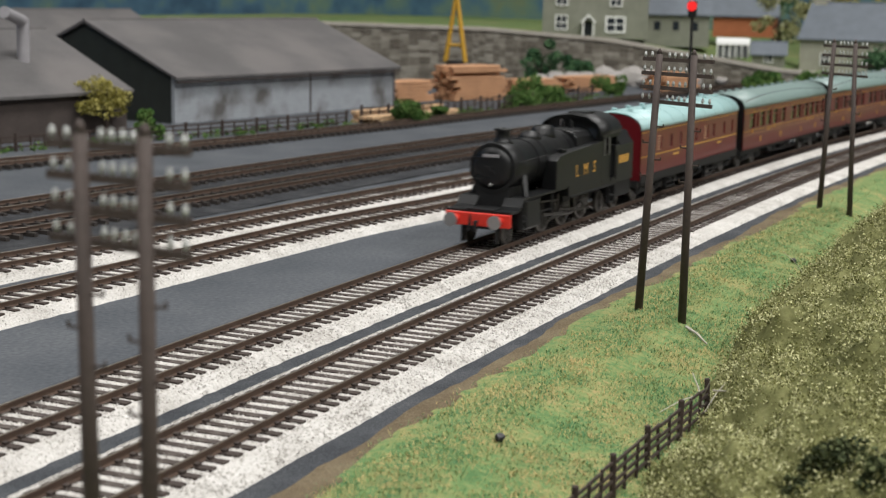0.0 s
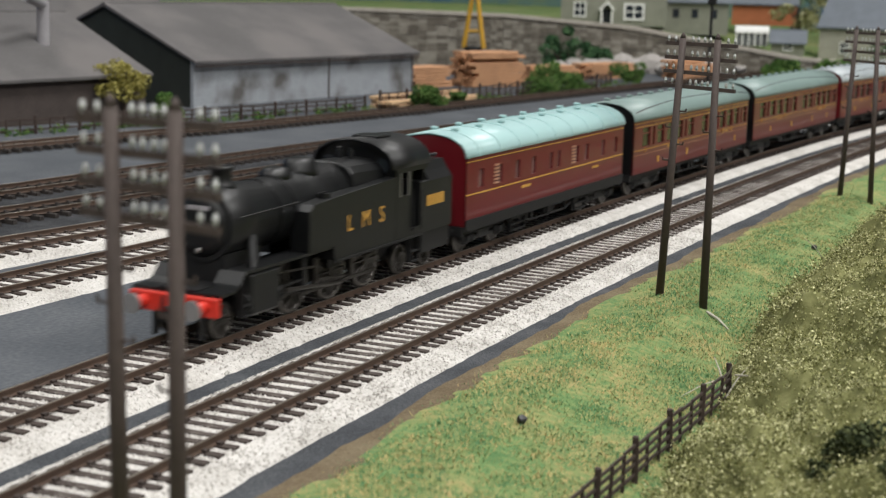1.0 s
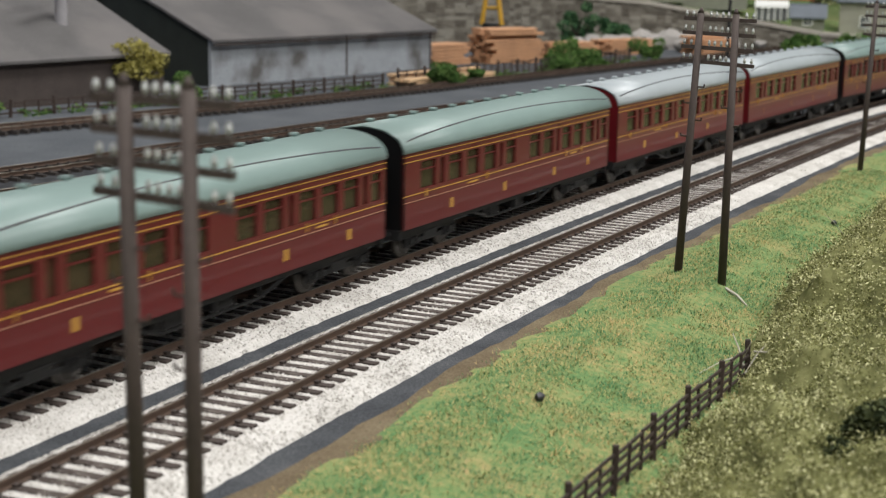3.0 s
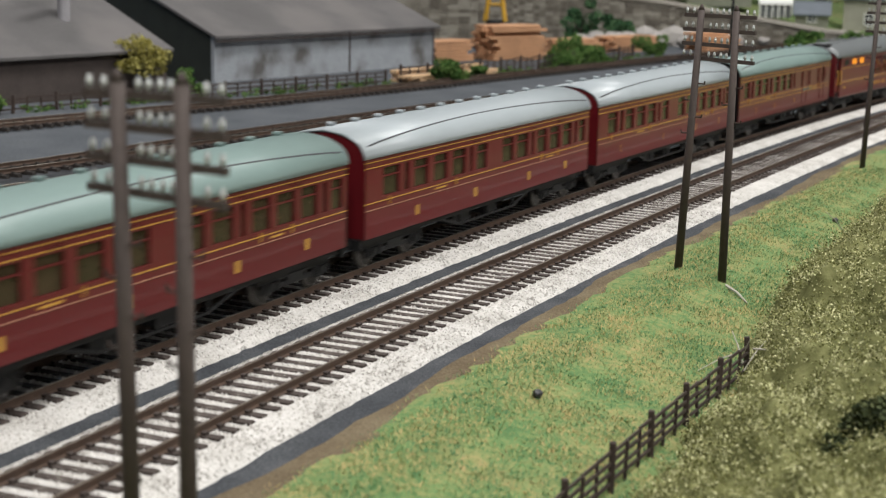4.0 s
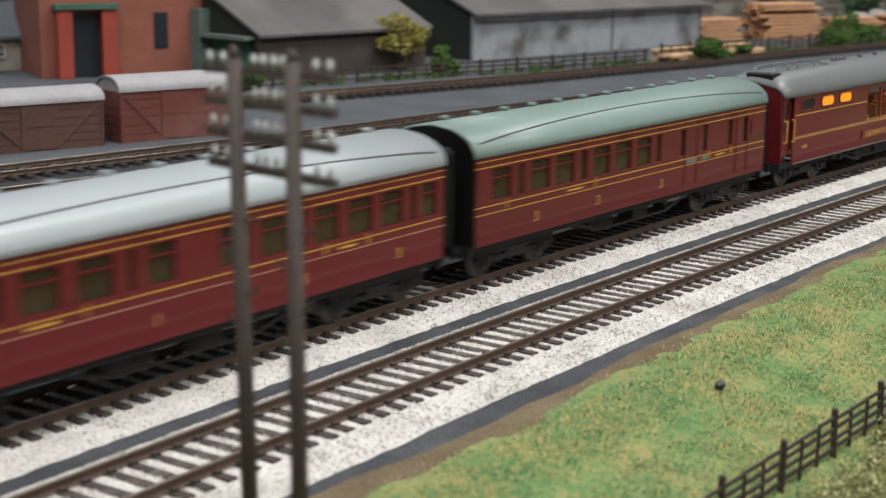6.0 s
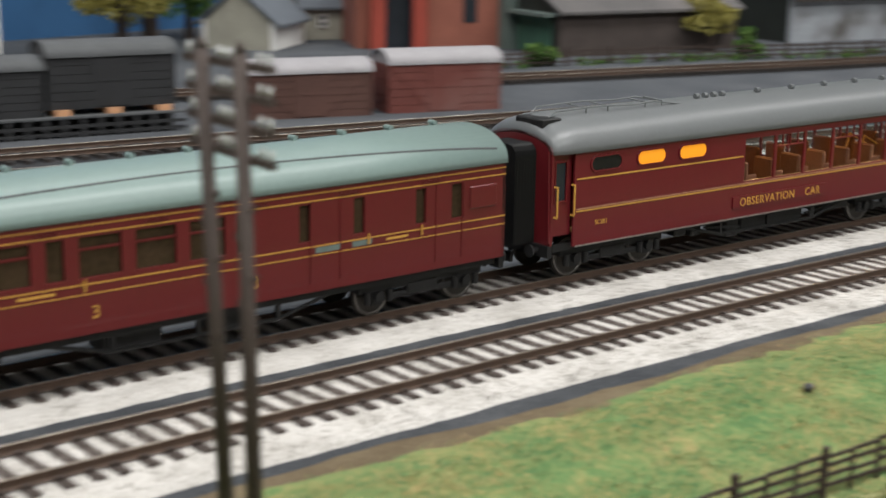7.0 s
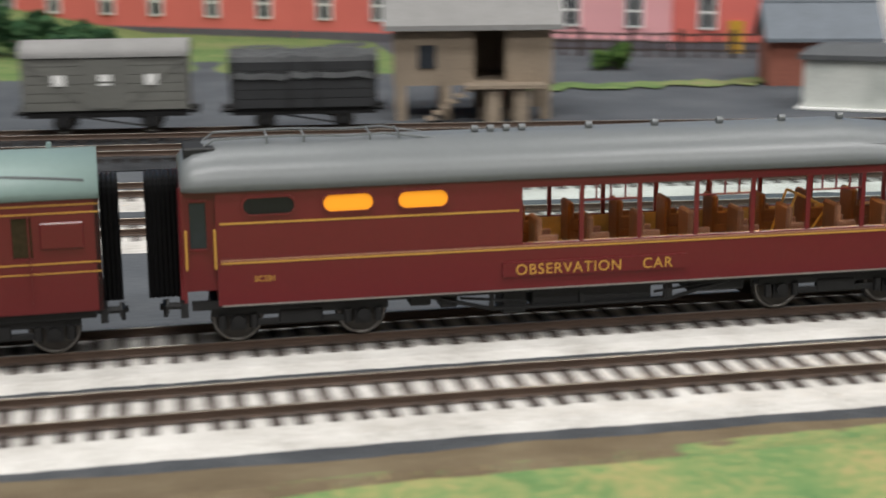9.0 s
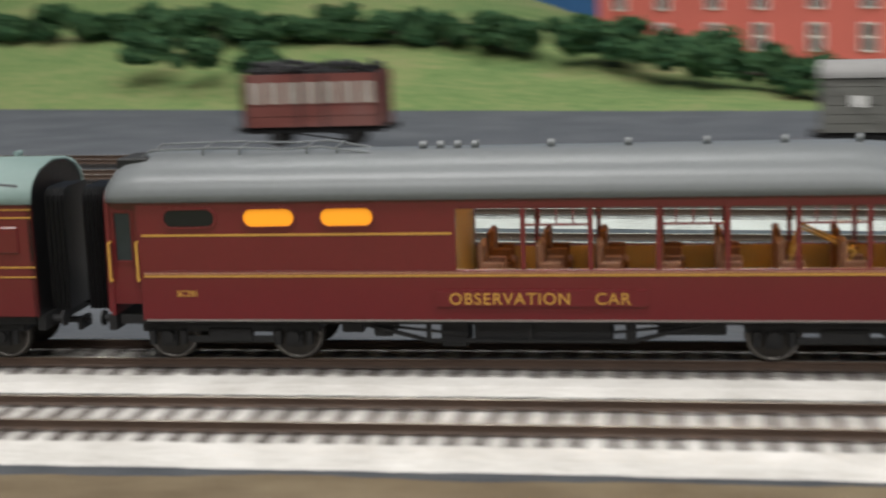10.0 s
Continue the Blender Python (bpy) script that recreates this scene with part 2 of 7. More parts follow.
M_BANK = patchy("grass_bank_far", [(0.085, 0.14, 0.05), (0.13, 0.20, 0.07), (0.19, 0.225, 0.09), (0.25, 0.21, 0.115)], 9, 120, bump=0.6)
M_BACKDROP = patchy("painted_backscene", [(0.035, 0.07, 0.11), (0.07, 0.14, 0.20), (0.13, 0.20, 0.15), (0.20, 0.20, 0.08)], 5, 18, rough=0.95, bump=0)
M_BACKBLUE = mat("painted_blue_hills", (0.035, 0.12, 0.27), 0.95, var=0.2, scale=4, fine=30, bump=0)
M_WALLROOM = mat("hall_wall_paint", (0.42, 0.41, 0.40), 0.9, var=0.04, scale=2)
M_SIGRED = glow("red_signal_glass", (0.9, 0.02, 0.02), 0.6)
M_TWIG = mat("pale_dry_twig", (0.46, 0.43, 0.36), 0.8)
M_MOSS = patchy("dark_moss_foliage", [(0.03, 0.04, 0.018), (0.06, 0.075, 0.032), (0.11, 0.125, 0.055)], 60, 500, bump=0, island=0.5)
M_PALEPANE = mat("pale_obscured_glass", (0.20, 0.125, 0.115), 0.2, var=0.2, bump=0)


# ---- mesh helpers ----
def empty(name, m=None):
    ob = new(name)
    ob.empty_display_size = 0.01
    if m is not None:
        ob.matrix_world = m
    return ob


def bm_object(name, bm, material, smooth=False):
    me = bpy.data.meshes.new(name)
    bm.to_mesh(me)
    bm.free()
    me.materials.append(material)
    if smooth:
        me.shade_smooth()
    return new(name, me)


def part(name, bm, material, parent, label="", smooth=False):
    ob = bm_object(name, bm, material, smooth)
    ob.parent = parent
    return tagged(ob, label) if label else ob


def share(name, me, parent, m):
    ob = new(name, me)
    ob.parent = parent
    ob.matrix_basis = m
    return ob


def box(bm, x0, x1, y0, y1, z0, z1, bev=0.0, m=None):
    r = bmesh.ops.create_cube(bm, size=1.0)
    vs = r["verts"]
    for v in vs:
        v.co = Vector(((x0 + x1) / 2 + v.co.x * (x1 - x0), (y0 + y1) / 2 + v.co.y * (y1 - y0), (z0 + z1) / 2 + v.co.z * (z1 - z0)))
    if m is not None:
        for v in vs:
            v.co = m @ v.co
    if bev:
        es = {e for v in vs for e in v.link_edges}
        bmesh.ops.bevel(bm, geom=list(es), offset=bev, segments=1, affect="EDGES")


def cyl(bm, a, b, r, n=12, r2=None):
    a, b = Vector(a), Vector(b)
    dv = b - a
    m = Matrix.Translation((a + b) / 2) @ dv.to_track_quat("Z", "Y").to_matrix().to_4x4()
    bmesh.ops.create_cone(bm, cap_ends=True, segments=n, radius1=r, radius2=r if r2 is None else r2, depth=dv.length, matrix=m)


def ball(bm, c, r, sub=1, squash=(1, 1, 1)):
    bmesh.ops.create_icosphere(bm, subdivisions=sub, radius=r, matrix=Matrix.Translation(c) @ Matrix.Diagonal((*squash, 1)))


def loft(bm, sections, close=True, cap=True):
    """Rings of points of one length, joined to a skin."""
    rings = [[bm.verts.new(p) for p in s] for s in sections]
    n = len(rings[0])
    for a, b in zip(rings, rings[1:]):
        for i in range(n if close else n - 1):
            bm.faces.new((a[i], a[(i + 1) % n], b[(i + 1) % n], b[i]))
    if cap:
        bm.faces.new(rings[0][::-1])
        bm.faces.new(rings[-1])


def from_arrays(name, verts, faces, material, smooth=False):
    me = bpy.data.meshes.new(name)
    me.from_pydata([tuple(v) for v in verts], [], [tuple(f) for f in faces])
    me.materials.append(material)
    if smooth:
        me.shade_smooth()
    return new(name, me)


def lettering(name, text, size, material, parent, m, depth=0.0001, space=1.0, label=""):
    cu = bpy.data.curves.new(name, "FONT")
    cu.body, cu.size, cu.extrude, cu.align_x, cu.space_character = text, size, depth, "CENTER", space
    tmp = bpy.data.objects.new(name, cu)
    me = bpy.data.meshes.new_from_object(tmp)
    bpy.data.objects.remove(tmp)
    me.materials.clear()
    me.materials.append(material)
    ob = share(name, me, parent, m)
    return tagged(ob, label) if label else ob


# ---- the plan: the near running line is the base curve, all else is set out from it ----
C2, C3, C4, C5 = -0.09275758, 0.00981739, 0.03468379, -0.0213723
D1 = 0.05587           # from the near line to the train's line
GAUGE = 0.0195
GZ = -0.006            # the ground under the rail heads
US = np.linspace(-1.9, 2.6, 9001)
_in = np.clip(US, -0.75, 1.25)
_dy = 2 * C2 * _in + 3 * C3 * _in ** 2 + 4 * C4 * _in ** 3 + 5 * C5 * _in ** 4
YS = np.concatenate([[0], np.cumsum((_dy[1:] + _dy[:-1]) / 2 * np.diff(US))])
YS -= np.interp(0, US, YS)
SS = np.concatenate([[0], np.cumsum(np.hypot(np.diff(US), np.diff(YS)))])
SS -= np.interp(0, US, SS)


def on(u, o=0.0, z=0.0):
    """The place at station u of the base curve, o to its far side."""
    y, m = np.interp(u, US, YS), np.interp(u, US, _dy)
    k = 1 / math.sqrt(1 + m * m)
    return Vector((u - o * m * k, y + o * k, z))


def on_many(u, o, z):
    """on() for arrays of places."""
    y, m = np.interp(u, US, YS), np.interp(u, US, _dy)
    k = 1 / np.sqrt(1 + m * m)
    return np.stack([u - o * m * k, y + o * k, z], 1)


def heading(u):
    return math.degrees(math.atan(np.interp(u, US, _dy)))


def at(u, o, z=GZ, turn=0.0):
    p = on(u, o, z)
    return pose(p.x, p.y, p.z, 0, 0, heading(u) + turn)


def line_of(pts):
    us, os_ = [p[0] for p in pts], [p[1] for p in pts]
    return lambda u: float(np.interp(u, us, os_))


def ribbon(name, u0, u1, n, offs, zs, material, jit=0.0, kind="structure", jitz=0.0, label="", cat=""):
    """A sheet along the line; offs are offsets or functions of u."""
    verts, faces = [], []
    w = len(offs)
    rnd = np.random.RandomState(len(name) * 7 + 3)
    for i in range(n + 1):
        u = u0 + (u1 - u0) * i / n
        for j, o in enumerate(offs):
            oo = o(u) if callable(o) else o
            zz = zs[j](u) if callable(zs[j]) else zs[j]
            verts.append(on(u, oo + (rnd.rand() - 0.5) * 2 * jit, zz + (rnd.rand() - 0.5) * 2 * jitz))
    for i in range(n):
        for j in range(w - 1):
            a = i * w + j
            faces.append((a, a + w, a + w + 1, a + 1))
    ob = from_arrays(name, verts, faces, material)
    return tagged(ob, label or name.replace("_", " "), cat or name.split("_")[-1], kind=kind)


# ---- hall shell ----
def hall():
    for name, a in (("wall_north", (-5, 6, 4.0, 4.1, -1.1, CEIL)), ("wall_south", (-5, 6, -3.6, -3.5, -1.1, CEIL)), ("wall_east", (6, 6.1, -3.6, 4.1, -1.1, CEIL)), ("wall_west", (-5.1, -5, -3.6, 4.1, -1.1, CEIL)),
                    ("ceiling", (-5.1, 6.1, -3.6, 4.1, CEIL, CEIL + 0.1)), ("floor", (-5.1, 6.1, -3.6, 4.1, -1.2, -1.1))):
        bm = bmesh.new()
        box(bm, *a)
        tagged(bm_object(name, bm, M_WALLROOM), "plain painted hall " + name.split("_")[0], name.split("_")[0], kind="structure")


hall()

# ---- ground and formation ----
ribbon("ground", -1.9, 2.6, 90, [-0.035, 0.2, 0.6, 1.2, 2.2], [GZ] * 5, M_GROUND, label="flat grey painted baseboard of the railway yard", cat="ground")


def verge_z(o):
    return float(np.interp(-o, [0.03, 0.043, 0.052, 0.060, 0.067, 0.076, 0.10, 0.125, 0.2, 0.7], [GZ + 0.001, GZ + 0.0014, -0.0030, -0.0015, -0.0025, -0.006, -0.011, -0.018, -0.032, -0.05]))


def wav(a, f, ph, base):
    return lambda u: base + a * math.sin(u * f + ph) + a * 0.6 * math.sin(u * f * 2.7 + ph * 2) + a * 0.4 * math.sin(u * f * 6.1)


E_BALL = wav(0.0010, 22, 0.4, -0.0278)
E_CESS = wav(0.0018, 15, 1.1, -0.0345)
_earth = wav(0.0025, 13, 2.0, -0.0425)
E_EARTH = lambda u: _earth(u) + float(np.interp(u, [-0.6, -0.35, -0.1, 0.0], [-0.030, -0.018, -0.003, 0.0]))
ribbon("dark_cess_strip", -1.3, 2.0, 500, [lambda u: E_BALL(u) + 0.003, E_BALL, E_CESS, lambda u: E_CESS(u) - 0.003], [GZ + 0.0003, GZ + 0.0006, GZ + 0.0009, GZ + 0.0004], M_CESS, jit=0.0005, label="dark grey cinder strip beside the ballast", cat="cess")
ribbon("brown_earth_strip", -1.3, 2.0, 500, [E_CESS, E_EARTH, lambda u: E_EARTH(u) - 0.006], [GZ + 0.0012, lambda u: verge_z(E_EARTH(u)) + 0.0003, lambda u: verge_z(E_EARTH(u) - 0.006) - 0.0012], M_EARTH, jit=0.0006, label="strip of bare brown earth beside the grass", cat="earth")


vo = [lambda u: min(-0.05, E_EARTH(u) - 0.004), lambda u: min(-0.06, E_EARTH(u) - 0.008), -0.07, -0.08, -0.09, -0.10, -0.11, -0.125, -0.15, -0.2, -0.3, -0.7]
ribbon("grass_verge", -1.3, 2.0, 420, [lambda u: E_EARTH(u) + 0.0012] + vo, [lambda u: verge_z(E_EARTH(u)) + 0.0001] + [verge_z(-0.05), verge_z(-0.06)] + [verge_z(o) for o in vo[2:]], M_GRASS, jitz=0.0005, label="green and yellow static grass verge sloping from the line", cat="grass")


def fibres():
    """Short static grass lying every way, in two or three lengths."""
    r = np.random.RandomState(5)
    n = 230000
    us = np.where(r.rand(n) < 0.85, r.uniform(-0.04, 0.80, n), r.uniform(-0.75, 1.3, n))
    o = -0.039 - (r.rand(n) ** 0.9) * 0.097
    grid = np.linspace(-0.8, 1.4, 1500)
    edge = np.interp(us, grid, [E_EARTH(g) for g in grid])
    keep = o < edge + 0.0028 * r.randn(n)
    us, o = us[keep], o[keep]
    n = len(us)
    ox = np.array([0.03, 0.043, 0.052, 0.060, 0.067, 0.076, 0.10, 0.125, 0.2, 0.7])
    p = on_many(us, o, np.interp(-o, ox, [verge_z(-q) for q in ox]))
    h, a, ln = r.uniform(0.0003, 0.0013, n), r.uniform(0, 6.28, n), r.uniform(0.0004, 0.0017, n)
    dx, dy, w = np.cos(a), np.sin(a), 0.00015
    V = np.empty((n, 3, 3))
    V[:, 0] = p + np.stack([-dy * w, dx * w, 0 * a], 1)
    V[:, 1] = p + np.stack([dy * w, -dx * w, 0 * a], 1)
    V[:, 2] = p + np.stack([dx * ln, dy * ln, h], 1)
    F = np.arange(3 * n).reshape(n, 3)
    tagged(from_arrays("grass_fibres", V.reshape(-1, 3).tolist(), F.tolist(), M_BLADE), "short green and straw static grass fibres on the verge", "grass", kind="stuff")


# ---- tracks ----
T1 = lambda u: D1
T2 = lambda u: 0.0
T3 = line_of([(-1.9, 0.31), (-0.6, 0.235), (0, 0.19), (0.4, 0.166), (0.575, 0.158), (0.68, 0.144), (1.0, 0.118), (1.6, 0.112), (2.6, 0.112)])
T4 = line_of([(-1.9, 0.38), (-0.6, 0.315), (0, 0.263), (0.4, 0.2265), (0.55, 0.205), (0.8, 0.182), (1.2, 0.17), (2.6, 0.168)])
T5 = line_of([(-1.9, 0.50), (-0.47, 0.42), (0.15, 0.335), (0.48, 0.284), (0.65, 0.273), (1.2, 0.24), (2.6, 0.225)])
T6 = line_of([(-1.9, 0.60), (-0.47, 0.478), (0.15, 0.39), (0.54, 0.340), (0.73, 0.33), (1.2, 0.30), (2.6, 0.285)])
T7 = line_of([(0.3, 0.555), (0.69, 0.49), (0.89, 0.455), (1.11, 0.432), (1.6, 0.42), (2.6, 0.40)])


def rail_pair(parent, off, u0, u1, n, name="rail"):
    """Two bullhead rails: foot, web and head, the head's top worn bright."""
    for sgn in (-1, 1):
        bm = bmesh.new()
        sec = []
        for i in range(n + 1):
            u = u0 + (u1 - u0) * i / n
            o = off(u) + sgn * GAUGE / 2
            pr = [(-0.0007, -0.0026), (-0.00028, -0.0020), (-0.00028, -0.0009), (-0.0005, -0.0006), (-0.0005, -0.0001), (0.0005, -0.0001), (0.0005, -0.0006), (0.00028, -0.0009), (0.00028, -0.0020), (0.0007, -0.0026)]
            sec.append([on(u, o + a, z) for a, z in pr])
        loft(bm, sec)
        rl = part(name, bm, M_RAIL, parent)
        bm = bmesh.new()
        loft(bm, [[on(u0 + (u1 - u0) * i / n, off(u0 + (u1 - u0) * i / n) + sgn * GAUGE / 2 + a, z) for a, z in ((-0.0004, -0.0001), (-0.0003, 0.0), (0.0003, 0.0), (0.0004, -0.0001))] for i in range(n + 1)], cap=False)
        part("rail_head", bm, M_RAILTOP, rl, "worn shiny rail head")


def sleeper_bm(bm, m, r):
    s = 1 + 0.03 * r.randn()
    box(bm, -0.0015, 0.0015, -0.0150 * s, 0.0150 * s, -0.0052, -0.0027, 0, m)
    for y in (-GAUGE / 2, GAUGE / 2):
        box(bm, -0.0009, 0.0009, y - 0.0018, y + 0.0018, -0.0030, -0.0019, 0, m)


def track(off, u0, u1, pitch, smat, single, label):
    th = empty("railway_track")
    tagged(th, label, "railway track", "tracks")
    r = np.random.RandomState(int(off(0.5) * 10000) + 3)
    rail_pair(th, off, u0, u1, int((u1 - u0) / 0.02))
    us = np.arange(u0, u1, pitch)
    bm1 = bmesh.new()
    sleeper_bm(bm1, None, np.random.RandomState(1))
    me = bpy.data.meshes.new("sleeper")
    bm1.to_mesh(me)
    bm1.free()
    me.materials.append(smat)
    V, F = [], []
    base = [v.co.copy() for v in me.vertices]
    fcs = [tuple(p.vertices) for p in me.polygons]
    count = 0
    for u in us:
        m = at(u + r.randn() * 0.0002, off(u), 0.0, r.randn() * 1.2)
        if single and -0.62 < u < 1.3 and count < 290:
            share("sleeper", me, th, m)
            count += 1
        else:
            k = len(V)
            V += [m @ v for v in base]
            F += [tuple(k + i for i in f) for f in fcs]
    if V:
        ob = from_arrays("sleeper_run", V, F, smat)
        ob.parent = th
        tagged(ob, kind="stuff")


def ballast(name, off, u0, u1, near, far, material, n_st, label, top=-0.0031):
    """A bed of ballast with a shouldered section and loose stones on it."""
    sec = [-far - 0.004, -far, -0.008, 0.008, near, near + 0.004]
    zz = [GZ, top - 0.0006, top, top, top - 0.0006, GZ]
    bed = ribbon(name, u0, u1, int((u1 - u0) / 0.004), [(lambda u, s=s: off(u) - s) for s in sec[::-1]], zz[::-1], material, jit=0.0003, jitz=0.00022, label=label, cat="ballast")
    r = np.random.RandomState(n_st)
    base = np.array([(1, 0, -.4), (-.5, .87, -.4), (-.5, -.87, -.4), (0.1, 0.1, .8), (.3, .3, .3)])
    fcs = [(0, 1, 3), (1, 2, 3), (2, 0, 3)]
    V, F = [], []
    for i in range(n_st):
        u = u0 + (u1 - u0) * r.rand() if r.rand() < 0.25 else r.uniform(0.05, 0.62)
        lat = r.uniform(-far - 0.003, near + 0.003)
        p = on(u, off(u) - lat, float(np.interp(lat, sec, zz)))
        s = r.uniform(0.00035, 0.00075)
        a = r.rand() * 6.28
        ca, sa = math.cos(a), math.sin(a)
        k = len(V)
        for x, y, z in base[:4]:
            x, y = x * s * r.uniform(0.7, 1.3), y * s
            V.append((p.x + ca * x - sa * y, p.y + sa * x + ca * y, p.z + (z + 0.2) * s * 0.8))
        F += [tuple(k + j for j in f) for f in fcs]
    if V:
        ob = from_arrays(name + "_stones", V, F, material)
        ob.parent = bed
        tagged(ob, kind="stuff")


# ---- small repeat kinds ----
def leaf_cloud(r, centre, rad, n, size, shell=0.55):
    V, F = [], []
    for i in range(n):
        d = r.randn(3)
        d /= np.linalg.norm(d)
        q = np.array(centre) + d * np.array(rad) * (shell + (1 - shell) * r.rand())
        a, b = r.randn(3), r.randn(3)
        a /= np.linalg.norm(a)
        b -= a * a.dot(b)
        b /= np.linalg.norm(b)
        s = size * r.uniform(0.6, 1.3)
        k = len(V)
        V += [q + a * s, q + b * s * 0.6, q - a * s, q - b * s * 0.6 + np.cross(a, b) * s * 0.4]
        F.append((k, k + 1, k + 2, k + 3))
    return V, F


def shrub(name, x, y, z, w, h, mt, seed, label, trunk=False, leaf=0.0022, dense=1.0):
    """A bush or tree: tapered stem and limbs, crown of loose leaf clumps with gaps."""
    th = empty(name, pose(x, y, z))
    tagged(th, label, "tree" if trunk else "bush", "")
    r = np.random.RandomState(seed)
    bm = bmesh.new()
    top = h * (0.55 if trunk else 0.3)
    cyl(bm, (0, 0, -0.002), (0, 0, top), w * 0.055, 7, w * 0.03)
    for k in range(6):
        a = k * 1.05 + r.rand()
        cyl(bm, (0, 0, top * (0.5 + 0.08 * k)), (math.cos(a) * w * 0.3, math.sin(a) * w * 0.3, min(h * 0.9, top + h * 0.25 * r.rand())), w * 0.025, 5, w * 0.008)
    part("trunk", bm, M_WOOD, th)
    V, F = [], []
    for k in range(int(9 + 6 * dense)):
        a, q = r.rand() * 6.28, r.rand() ** 0.6
        lo = 0.35 if trunk else 0.05
        zc = h * (lo + (0.9 - lo) * r.rand())
        spread = w * 0.42 * q * math.sqrt(max(0.15, 1 - (zc / h - 0.45) ** 2 * 2.2))
        rr = w * r.uniform(0.12, 0.22)
        v, f = leaf_cloud(r, (math.cos(a) * spread, math.sin(a) * spread, max(zc, rr * 0.7)), (rr, rr, rr * 0.8), int(150 * dense), leaf)
        F += [tuple(i + len(V) for i in g) for g in f]
        V += v
    ob = from_arrays("crown", V, F, mt)
    ob.parent = th
    return th


def pole_pair(feet, tops, zt):
    """Coupled telegraph poles with four shared cross-arms and white insulators; feet and tops are places along and off the line."""
    base = on((feet[0][0] + feet[1][0]) / 2, (feet[0][1] + feet[1][1]) / 2, GZ)
    th = empty("telegraph_pole", pose(base.x, base.y, base.z))
    tagged(th, "pair of dark brown wooden telegraph poles with white insulators", "telegraph pole", "telegraph poles beside the line")
    lo = [on(u, o, verge_z(o) - 0.004) - base for u, o in feet]
    hi = [on(u, o, zt) - base for u, o in tops]
    for i in (0, 1):
        bm = bmesh.new()
        up = (hi[i] - lo[i]).normalized()
        cyl(bm, lo[i], hi[i] - up * 0.002, 0.00165, 12, 0.0013)
        cyl(bm, hi[i] - up * 0.002, hi[i], 0.00125, 12, 0.0004)
        part("pole", bm, M_POLE, th, smooth=True)
        side = (lo[1] - lo[0])
        side.z = 0
        side.normalize()
        for k, f in enumerate((0.54, 0.60, 0.66, 0.72)):
            bm = bmesh.new()
            q = 1 if k % 2 else -1
            c = lo[i].lerp(hi[i], f)
            cyl(bm, c + side * q * 0.001, c + side * q * 0.0040, 0.0003, 6)
            cyl(bm, c + side * q * 0.0038, c + side * q * 0.0040 + Vector((0, 0, 0.0011)), 0.0003, 6)
            part("step_iron", bm, M_WOOD, th)
    for k in range(4):
        f = 1 - (0.0042 + k * 0.0054) / (hi[0] - lo[0]).length
        a, b = lo[0].lerp(hi[0], f), lo[1].lerp(hi[1], f)
        dv = (b - a)
        gap = dv.length
        m = Matrix.Translation((a + b) / 2) @ dv.to_track_quat("Y", "Z").to_matrix().to_4x4()
        bm = bmesh.new()
        box(bm, -0.0022, -0.0008, -gap / 2 - 0.0072, gap / 2 + 0.0072, -0.0005, 0.0005, 0.0002, m)
        arm = part("crossarm", bm, M_POLE, th)
        e = gap / 2
        for y in (-e - 0.0064, -e - 0.0036, -min(0.0036, e * 0.5), -min(0.0013, e * 0.18), min(0.0013, e * 0.18), min(0.0036, e * 0.5), e + 0.0036, e + 0.0064):
            bm = bmesh.new()
            X = -0.0015
            cyl(bm, m @ Vector((X, y, 0.0005)), m @ Vector((X, y, 0.0012)), 0.0003, 6)
            cyl(bm, m @ Vector((X, y, 0.0012)), m @ Vector((X, y, 0.0024)), 0.00062, 8, 0.0005)
            ball(bm, m @ Vector((X, y, 0.0025)), 0.0005, 1)
            part("insulator", bm, M_PORC, arm, "white porcelain insulator", smooth=True)
    return th


def field_fence(name, pts, h, rails, posts, mt, label, z_of, thick=0.0008, group="fences"):
    """Posts and rails along a run of (u, o) places."""
    th = empty(name)
    tagged(th, label, "fence", group)
    P = [on(u, o, z_of(u, o)) for u, o in pts]
    ln = [0]
    for a, b in zip(P, P[1:]):
        ln.append(ln[-1] + (b - a).length)
    def along(s):
        for i in range(len(P) - 1):
            if s <= ln[i + 1] or i == len(P) - 2:
                return P[i].lerp(P[i + 1], (s - ln[i]) / (ln[i + 1] - ln[i]))
    r = np.random.RandomState(len(pts) + int(h * 1e5))
    for i in range(posts + 1):
        p = along(ln[-1] * i / posts)
        tall = i % 3 == 0
        w = thick * (1.5 if tall else 0.8)
        bm = bmesh.new()
        box(bm, -w, w, -w, w, -0.003, h * (1.12 if tall else 0.93), w * 0.3, Matrix.Translation(p) @ pose(0, 0, 0, r.randn() * 2, r.randn() * 2, 20))
        part("post", bm, mt, th)
    for k in range(rails):
        z = h * (0.28 + 0.62 * k / max(1, rails - 1))
        for i in range(posts):
            bm = bmesh.new()
            a, b = along(ln[-1] * i / posts), along(ln[-1] * (i + 1) / posts)
            dv = b - a
            m = Matrix.Translation((a + b) / 2 + Vector((0, 0, z + r.randn() * h * 0.015))) @ dv.to_track_quat("X", "Z").to_matrix().to_4x4()
            box(bm, -dv.length / 2, dv.length / 2, -thick * 0.5, thick * 0.5, -thick * 0.8, thick * 0.8, 0, m)
            part("fence_rail", bm, mt, th)
    return th


